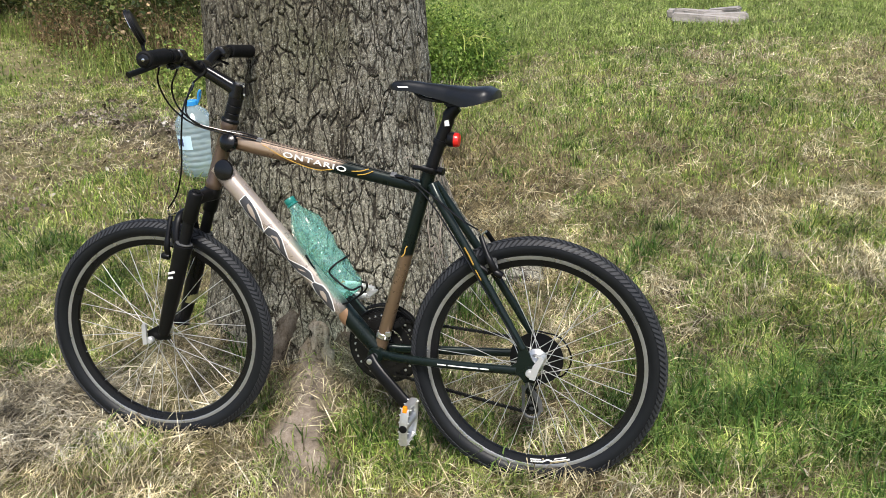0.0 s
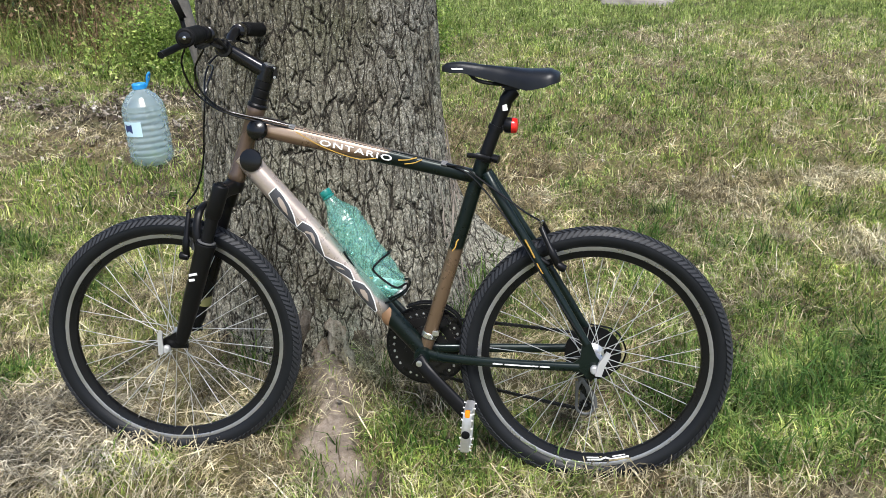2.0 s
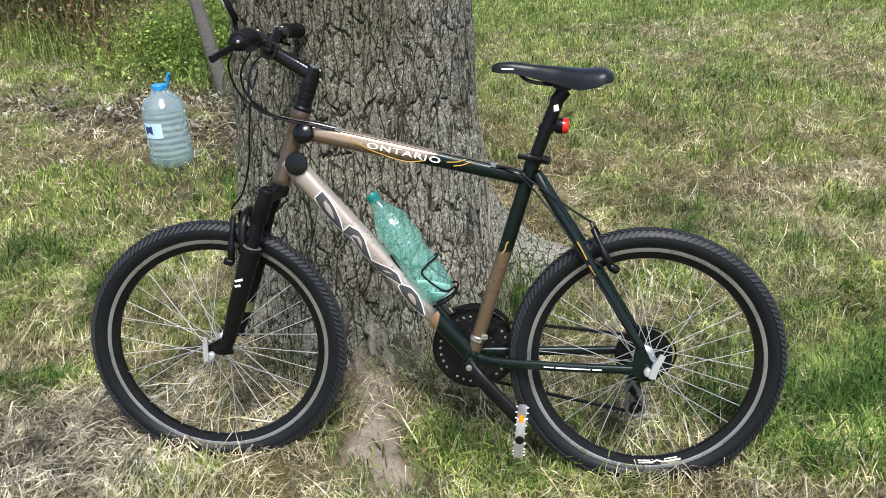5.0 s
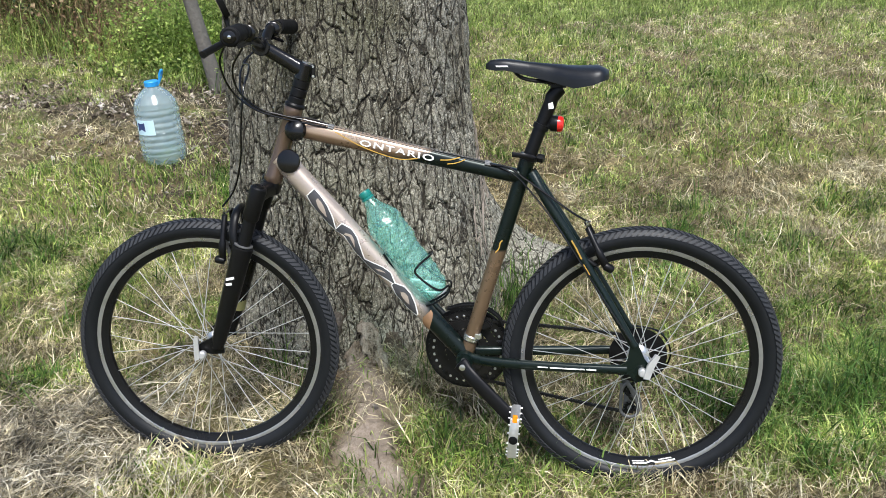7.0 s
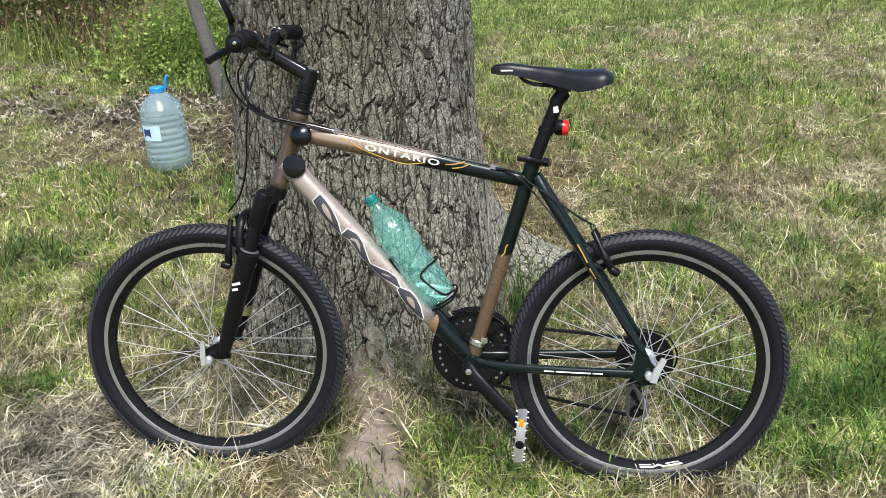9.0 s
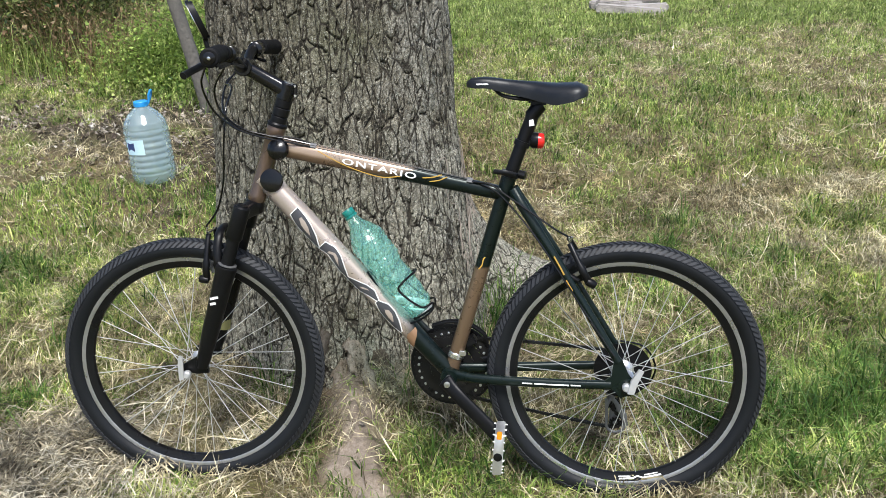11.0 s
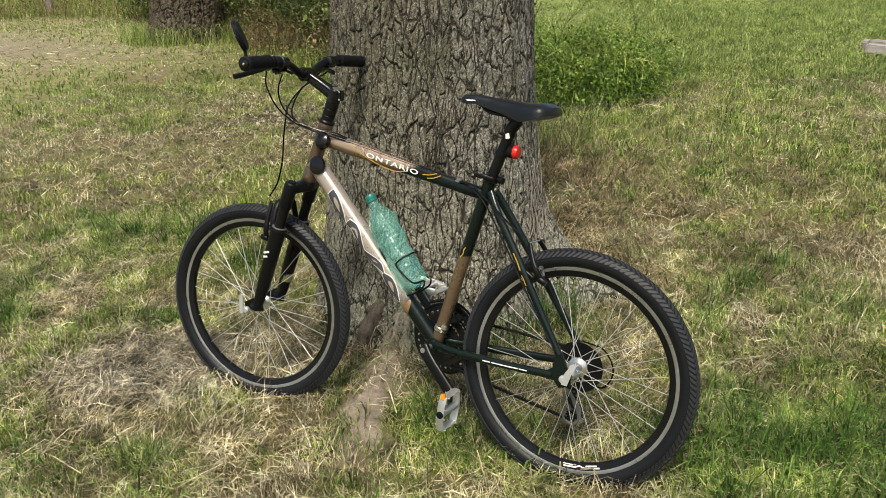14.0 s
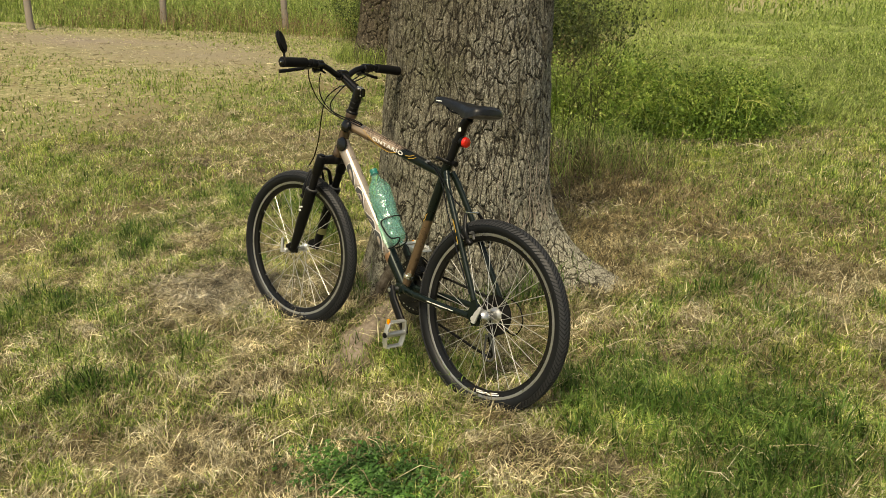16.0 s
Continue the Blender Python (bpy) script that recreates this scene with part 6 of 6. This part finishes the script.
sward("straw", "pale dry hay stalks lying in the sward", STRAW, [
    strew(190000, NEAR, 0.066, 0.0024, 0.028, 0.35, 0.66),
    strew(7000, NEAR, 0.150, 0.0030, 0.050, 0.40, 0.75),
    strew(150000, MID, 0.074, 0.0034, 0.036, 0.35, 0.66, NEAR),
    strew(4000, MID, 0.160, 0.0042, 0.05, 0.40, 0.75, NEAR),
    strew(110000, FAR, 0.10, 0.0080, 0.018, 0.35, 0.70, MID),
    grow(22000, NEAR, 0.060, 0.0028, 1.2, 0.1, 0.3)], "hay")
n = 4200
x, y = -1.27 + rng.normal(0, 0.17, n), 2.20 + rng.normal(0, 0.10, n)
keep = rng.uniform(0, 1, n) < smooth(0.32, 0.50, field(x, y, 6, 88))
sward("hay_patch", "bleached grey heap of mown hay on the ground", HAY, [lying(x[keep], y[keep], rng.uniform(0.05, 0.16, keep.sum()), rng.uniform(0.0020, 0.0042, keep.sum()), 0.045)], "hay")

# dead grass, strewn wider so its brown stands in for the crown's shade
n = 12000
x, y = np.concatenate([rng.normal(-0.30, 0.30, n // 2), rng.normal(0.35, 0.60, n // 2)]), np.concatenate([rng.normal(4.2, 0.50, n // 2), rng.normal(3.75, 0.55, n // 2)])
keep = free(x, y) & (rng.uniform(0, 1, n) < smooth(0.34, 0.56, field(x, y, 5, 89)))
x, y = x[keep], y[keep]
sward("shade_thatch", "brown dead grass behind the oak, spread to darken it like crown shade", THATCH, [lying(x, y, rng.uniform(0.03, 0.12, len(x)), rng.uniform(0.002, 0.0045, len(x)), 0.045)], "dead grass")
n = 600
x, y = rng.normal(-0.60, 0.20, n), rng.normal(4.75, 0.28, n)
sward("weed_tuft", "tangled brown weeds behind the oak", THATCH, [blades(x, y, rng.uniform(0.10, 0.42, n), rng.uniform(0.003, 0.006, n), rng.uniform(0.3, 1.4, n))], "weeds")
n = 700
x, y = rng.normal(-0.62, 0.22, n), rng.normal(4.95, 0.30, n)
sward("tall_tuft", "long green grass round the seeding weed", GRASS, [blades(x, y, rng.uniform(0.10, 0.50, n), rng.uniform(0.003, 0.006, n), rng.uniform(0.3, 1.4, n))], "grass")

# long blades and thin pale vines at the trunk's foot
turn = np.where(rng.uniform(0, 1, 80) < 0.5, radians(-118), radians(-68)) + rng.normal(0, 0.07, 80)
x, y = TRUNK_AT[0] + 0.01 + rng.normal(0.50, 0.03, 80) * np.cos(turn), TRUNK_AT[1] + rng.normal(0.50, 0.03, 80) * np.sin(turn)
turn = rng.uniform(radians(-60), radians(15), 420)
x2, y2 = TRUNK_AT[0] + 0.05 + rng.normal(0.48, 0.05, 420) * np.cos(turn), TRUNK_AT[1] + rng.normal(0.48, 0.05, 420) * np.sin(turn)
x, y = np.concatenate([x, x2]), np.concatenate([y, y2])
sward("foot_grass", "long thin grass blades against the trunk", LUSH, [blades(x, y, rng.uniform(0.06, 0.24, len(x)), rng.uniform(0.002, 0.0045, len(x)), rng.uniform(0.1, 0.7, len(x)))])
x, y = rng.normal(-0.26, 0.07, 170), rng.normal(2.44, 0.06, 170)
x2, y2 = rng.normal(-0.68, 0.08, 170), rng.normal(2.45, 0.06, 170)
x, y = np.concatenate([x, x2]), np.concatenate([y, y2])
sward("foot_straw", "long bleached grass stalks beside the front root", HAY, [blades(x, y, rng.uniform(0.06, 0.20, len(x)), rng.uniform(0.0016, 0.0034, len(x)), rng.uniform(0.5, 1.7, len(x)))], "hay")
vine_geo = Geo()
picker = random.Random(5)
for k in range(15):
    a, z = radians(picker.uniform(-30, 10)), picker.uniform(0.10, 0.40)
    line = []
    for j in range(picker.randint(6, 14)):
        reach = 0.362 - 0.042 * (z - 1) + 0.012 + 0.42 * math.exp(-(((a - radians(12)) / radians(16)) ** 2)) * math.exp(-max(0.0, z - 0.13) / 0.14) + 0.10 * math.exp(-(((a + radians(28)) / radians(22)) ** 2)) * math.exp(-max(0.0, z - 0.08) / 0.20)
        line.append((-0.461 - 0.025 * (z - 1) + reach * math.cos(a), 2.938 + 0.088 * (z - 1) + reach * math.sin(a), z))
        a += picker.gauss(0, 0.05)
        z += picker.uniform(0.0, 0.075)
    vine_geo.tube(bend(line, 4), picker.uniform(0.0010, 0.0019), 6)
tagged(new("vine_stems", vine_geo.mesh("vine_stems", POST_WOOD)), "thin pale dry vine stems clinging to the bark", "vine", kind="stuff")


def leaf_quads(c, size, droop=0.6):
    """Small folded leaves at places c."""
    n = len(c)
    a = rng.uniform(0, 2 * math.pi, n)
    tilt = rng.normal(0, droop, n)
    d = np.stack([np.cos(a) * np.cos(tilt), np.sin(a) * np.cos(tilt), np.sin(tilt)], -1)
    s = np.stack([-np.sin(a), np.cos(a), rng.normal(0, 0.4, n)], -1)
    L, W = size[:, None], size[:, None] * rng.uniform(0.25, 0.5, n)[:, None]
    up = np.array([0, 0, 1.0]) * L * 0.12
    V = np.stack([c, c + d * L * 0.5 + s * W - up, c + d * L, c + d * L * 0.5 - s * W - up], 1).reshape(-1, 3)
    o = (np.arange(n) * 4)[:, None]
    return V, np.concatenate([o + [0, 1, 2], o + [0, 2, 3]], 1).reshape(-1, 3)


# fallen leaves round the jug and below the thicket
x, y = scatter(15000, -3.4, -0.2, 3.6, 7.4)
keep = (rng.uniform(0, 1, len(x)) < leaf_mould_shade(x, y) + 0.10) & (np.hypot(x + 1.42, y - 4.36) > 0.12)
x, y = x[keep], y[keep]
c = np.stack([x, y, ground_height(x, y) + rng.uniform(0.005, 0.03, len(x))], -1)
x2, y2 = scatter(700, -2.2, 2.0, 1.0, 4.0)
c2 = np.stack([x2, y2, ground_height(x2, y2) + rng.uniform(0.005, 0.02, len(x2))], -1)
sward("leaf_litter", "brown and bleached fallen leaves", LITTER, [leaf_quads(c, rng.uniform(0.012, 0.044, len(c)), 0.45), leaf_quads(c2, rng.uniform(0.012, 0.03, len(c2)), 0.3)], "leaves")

# clover before the bicycle
n = 2600
x, y = 0.22 + rng.normal(0, 0.115, n), 1.36 + rng.normal(0, 0.065, n)
keep = field(x, y, 14, 85) > 0.38
x, y = x[keep], y[keep]
n = len(x)
c = np.stack([x, y, ground_height(x, y) + rng.uniform(0.012, 0.05, n)], -1)
sward("clover_patch", "low dark green clover patch in the grass", CLOVER, [leaf_quads(np.repeat(c, 3, 0) + rng.normal(0, 0.002, (3 * n, 3)), rng.uniform(0.009, 0.017, 3 * n), 0.35), blades(x, y, c[:, 2] - ground_height(x, y), np.full(n, 0.0012), np.full(n, 0.2))], "clover")


def thicket(name, label, material, path, depth, tall, stems, leaves, leaf, category="bush"):
    """Tangled undergrowth along a line: arching stems with small leaves on them."""
    path = np.array(path, float)
    seg = np.hypot(*(path[1:] - path[:-1]).T)
    along = np.concatenate([[0], np.cumsum(seg)])

    def spot(n):
        t = rng.uniform(0, along[-1], n)
        return np.interp(t, along, path[:, 0]), np.interp(t, along, path[:, 1])

    x, y = spot(stems)
    x, y = x + rng.normal(0, 0.2, stems), y + rng.uniform(0, depth, stems)
    lump = 0.45 + 0.9 * field(x, y, 0.9, 91)
    h = tall * lump * rng.uniform(0.5, 1.15, stems)
    bow = rng.uniform(0.1, 1.1, stems)
    a = rng.uniform(0, 2 * math.pi, stems)
    z = ground_height(x, y)
    t = rng.uniform(0.08, 1.0, leaves) ** 0.8
    k = rng.integers(0, stems, leaves)
    c = np.stack([x[k] + np.cos(a[k]) * bow[k] * h[k] * t ** 2, y[k] + np.sin(a[k]) * bow[k] * h[k] * t ** 2, z[k] + h[k] * (t - 0.35 * bow[k] * t ** 2)], -1)
    c = c + rng.normal(0, 0.05, c.shape)
    c = c[rng.uniform(0, 1, leaves) < 0.15 + 0.85 * smooth(0.42, 0.56, field(c[:, 0] + 0.9 * c[:, 2], c[:, 1] - 1.3 * c[:, 2], 2.6, 92))]
    leaves = len(c)
    v1 = leaf_quads(c, leaf * rng.uniform(0.5, 1.5, leaves), 0.7)
    d = np.stack([np.cos(a), np.sin(a), np.zeros(stems)], -1)
    base = np.stack([x, y, z], -1)
    up = np.array([0, 0, 1.0])
    v2 = strips(base, base + up * (h * 0.5)[:, None] + d * (bow * h * 0.25)[:, None], base + up * (h * (1 - 0.35 * bow))[:, None] + d * (bow * h)[:, None], rng.uniform(0.003, 0.007, stems), np.stack([-d[:, 1], d[:, 0], d[:, 2]], -1))
    return sward(name, label, material, [v1, v2], category)


thicket("undergrowth", "dense yellow-green undergrowth of weeds and grasses", BRUSH, [(-9.0, 12.4), (-7.2, 12.2), (-5.6, 11.3), (-4.6, 9.6), (-3.3, 8.2), (-2.6, 7.3)], 2.0, 1.65, 4200, 260000, 0.036)
thicket("bramble", "bright yellow-green leafy weeds round the young tree", MOUND, [(-1.95, 6.55), (-1.5, 6.0)], 0.5, 0.75, 420, 13000, 0.024)
thicket("weed_fringe", "low grassy weeds at the thicket's foot", GRASS, [(-4.6, 9.2), (-3.2, 7.7), (-2.4, 6.9), (-1.9, 6.2), (-1.2, 5.5)], 0.5, 0.26, 3600, 9000, 0.03)
thicket("dry_undergrowth", "brown dead weed stems in the thicket", DEAD_WEED, [(-5.2, 10.0), (-4.3, 8.9), (-2.8, 7.4), (-1.9, 6.5)], 0.8, 0.95, 2600, 9000, 0.03)
thicket("dry_weeds", "brown dry weeds along the meadow's edge", DEAD_WEED, [(-14.5, 9.6), (-11.0, 11.8), (-7.4, 12.6)], 1.4, 0.62, 1100, 2600, 0.035)

# the mound of cleavers: overlapping heaps of small leaves and trailing stems
heaps = [(-0.65, 6.65, 0.62, 0.46), (-0.22, 6.50, 0.40, 0.32), (-1.10, 6.85, 0.5, 0.50), (-0.40, 7.10, 0.6, 0.42), (-0.80, 6.30, 0.38, 0.26), (-1.45, 7.35, 0.5, 0.55)]
spots, outs = [], []
for hx, hy, hr, hz in heaps:
    m = int(14000 * hr)
    u, v = rng.uniform(0, 2 * math.pi, m), np.arccos(rng.uniform(0, 1, m))
    rad = rng.uniform(0.35, 1.25, m) ** 0.5 * (0.7 + 0.6 * field(np.cos(u) * 2 + hx, np.sin(u) * 2 + v, 2.2, 93))
    x, y = hx + hr * rad * np.sin(v) * np.cos(u), hy + hr * rad * np.sin(v) * np.sin(u)
    spots.append(np.stack([x, y, ground_height(x, y) + hz * rad * np.cos(v)], -1))
    outs.append(np.stack([np.cos(u), np.sin(u), rng.uniform(-0.5, 0.5, m)], -1))
c, d = np.concatenate(spots), np.concatenate(outs)
n = len(c)
k = rng.integers(0, n, 4500)
L = rng.uniform(0.06, 0.22, len(k))[:, None]
stalks = strips(c[k], c[k] + d[k] * L * 0.5 + [0, 0, 0.05], c[k] + d[k] * L + np.array([0, 0, -0.20]) * L, rng.uniform(0.003, 0.006, len(k)), np.stack([-d[k][:, 1], d[k][:, 0], 0 * L[:, 0]], -1))
sward("cleavers_mound", "dark green mound of sprawling cleavers", SPRAWL, [leaf_quads(c, rng.uniform(0.012, 0.036, n), 0.8), stalks], "bush")
# bright leaves above the darker ones: the mound's light and shade as two colours
top = c[(c[:, 2] > ground_height(c[:, 0], c[:, 1]) + 0.16) & (field(c[:, 0], c[:, 1], 3.0, 96) > 0.47)]
sward("cleavers_tops", "bright yellow-green leaves, the mound's lit tops put into colour", MOUND, [leaf_quads(top + rng.normal(0, 0.03, top.shape) + [0, 0, 0.02], rng.uniform(0.014, 0.036, len(top)), 0.8)], "bush")
# bright runners that arch over the mound and dead stalks at its foot
picker = random.Random(11)


def runners(count, reach, radius, spread):
    g = Geo()
    for _ in range(count):
        hx, hy, hr, hz = picker.choice(heaps)
        a, start = picker.uniform(0, 2 * math.pi), picker.uniform(0.0, 0.7)
        x, y = hx + hr * start * math.cos(a), hy + hr * start * math.sin(a)
        z = ground_at(x, y) + hz * spread * (1 - 0.6 * start ** 2)
        way, L = a + picker.gauss(0, 0.8), reach * picker.uniform(0.4, 1.3)
        lift, curl = picker.uniform(0.0, 0.12), picker.uniform(-1.6, 1.6)
        line = [Vector((x + math.cos(way + curl * t) * L * t, y + math.sin(way + curl * t) * L * t, max(ground_at(x, y) + 0.02, z + lift * 4 * t * (1 - t) - 0.30 * L * t * t))) for t in (0, 0.2, 0.4, 0.6, 0.8, 1.0)]
        g.tube(line, [radius * picker.uniform(0.7, 1.2)] * 6, 4)
    return g


tagged(new("cleavers_runners", runners(240, 0.28, 0.0024, 0.98).mesh("cleavers_runners", STALKS)), "bright yellow-green stems arching over the mound", "weeds", kind="stuff")
tagged(new("dead_stalks", runners(40, 0.40, 0.0035, 0.40).mesh("dead_stalks", HAY)), "bleached dead stalks at the mound's foot", "weeds", kind="stuff")

# a wispy seeding weed behind the oak
weed = thing("seeding_weed", Matrix.Translation((-0.58, 4.65, ground_at(-0.58, 4.65))), "tall wispy weed with dark seed pods behind the oak", "weed")
stem_geo, pods = Geo(), []
for _ in range(17):
    a, lean, tall = picker.uniform(0, 2 * math.pi), picker.uniform(0.05, 0.42), picker.uniform(0.8, 1.5)
    ox, oy = picker.gauss(0, 0.09), picker.gauss(0, 0.09)
    line = [Vector((ox + math.cos(a) * lean * t * t + 0.01 * picker.gauss(0, 1) * t, oy + math.sin(a) * lean * t * t, tall * t - 0.02)) for t in np.linspace(0, 1, 9)]
    stem_geo.tube(line, [0.0020 - 0.0012 * k / 8 for k in range(9)], 5)
    for _ in range(12):
        p = line[picker.randint(3, 8)]
        b, L = picker.uniform(0, 2 * math.pi), picker.uniform(0.06, 0.20)
        twig = [p, p + Vector((math.cos(b) * L * 0.5, math.sin(b) * L * 0.5, L * 0.5)), p + Vector((math.cos(b) * L * 0.8, math.sin(b) * L * 0.8, L * 1.1))]
        stem_geo.tube(twig, [0.0013, 0.0010, 0.0006], 4)
        pods += [tuple(twig[1].lerp(twig[2], picker.random()) + Vector([picker.gauss(0, 0.005) for _ in range(3)])) for _ in range(5)]
part("weed_stem", stem_geo, POD_WEED, weed)
V, F = leaf_quads(np.array(pods), rng.uniform(0.008, 0.020, len(pods)), 0.8)
part("seed_head", raw_mesh("seed_head", V, F, POD_WEED), POD_WEED, weed)
# loose tall weeds beside and behind the mound
n = 1500
x, y = rng.normal(-2.3, 0.55, n), rng.normal(7.8, 0.5, n)
x2, y2 = rng.uniform(-2.6, 1.2, 9000), 7.6 + rng.uniform(0, 1, 9000) ** 1.5 * 6
keep = rng.uniform(0, 1, 9000) < smooth(0.40, 0.58, field(x2, y2, 0.9, 97)) * (1 - smooth(-0.2, 1.2, x2))
x2, y2 = x2[keep], y2[keep]
turn = rng.uniform(0, 2 * math.pi, 1500)
x3, y3 = -6.62 + rng.normal(0.75, 0.18, 1500) * np.cos(turn), 10.72 + rng.normal(0.75, 0.18, 1500) * np.sin(turn)
sward("tall_weeds", "loose tall weeds with thin pale stems", MEADOW, [blades(x, y, rng.uniform(0.2, 0.8, n), rng.uniform(0.003, 0.007, n), rng.uniform(0.2, 1.0, n)),
                                                                     blades(x2, y2, rng.uniform(0.08, 0.32, len(x2)), rng.uniform(0.006, 0.014, len(x2)), rng.uniform(0.4, 1.3, len(x2))), blades(x3, y3, rng.uniform(0.08, 0.42, 1500), rng.uniform(0.006, 0.014, 1500), rng.uniform(0.2, 0.9, 1500))], "weeds")

# tall meadow past the posts, with a ragged edge
n = 75000
x = rng.uniform(-32, 9, n)
deep = 16 * rng.uniform(0, 1, n) ** 1.6
y = np.interp(x, [-32, -14, -11, -7, -3, 0, 9], [6.0, 10.2, 12.6, 13.6, 14.5, 14.0, 14.0]) + deep + 4.5 * (field(x, 0 * x, 0.5, 98) - 0.5) * smooth(-6, -2, x)
h = rng.uniform(0.45, 1.0, n) * (0.6 + 0.7 * field(x, y, 0.4, 95)) * (0.25 + 0.75 * smooth(0, 3.5, deep)) * np.where(x > -6.5, 0.26 * smooth(0.36, 0.60, field(x, y, 0.7, 99)) + 0.10, 1.0)
sward("meadow", "tall bright green meadow grass", MEADOW, [blades(x, y, h, rng.uniform(0.010, 0.028, n), np.where(x > -6.5, 0.6, 0.1) + rng.uniform(0.1, 0.8, n))], "grass")
n = 16000
x, y = rng.uniform(-30, 30, n), rng.uniform(27, 75, n)
sward("far_meadow", "far pale green meadow grass", MEADOW, [blades(x, y, rng.uniform(0.25, 0.60, n) * (0.5 + field(x, y, 0.15, 100)), rng.uniform(0.04, 0.09, n), rng.uniform(0.3, 1.1, n))], "grass")
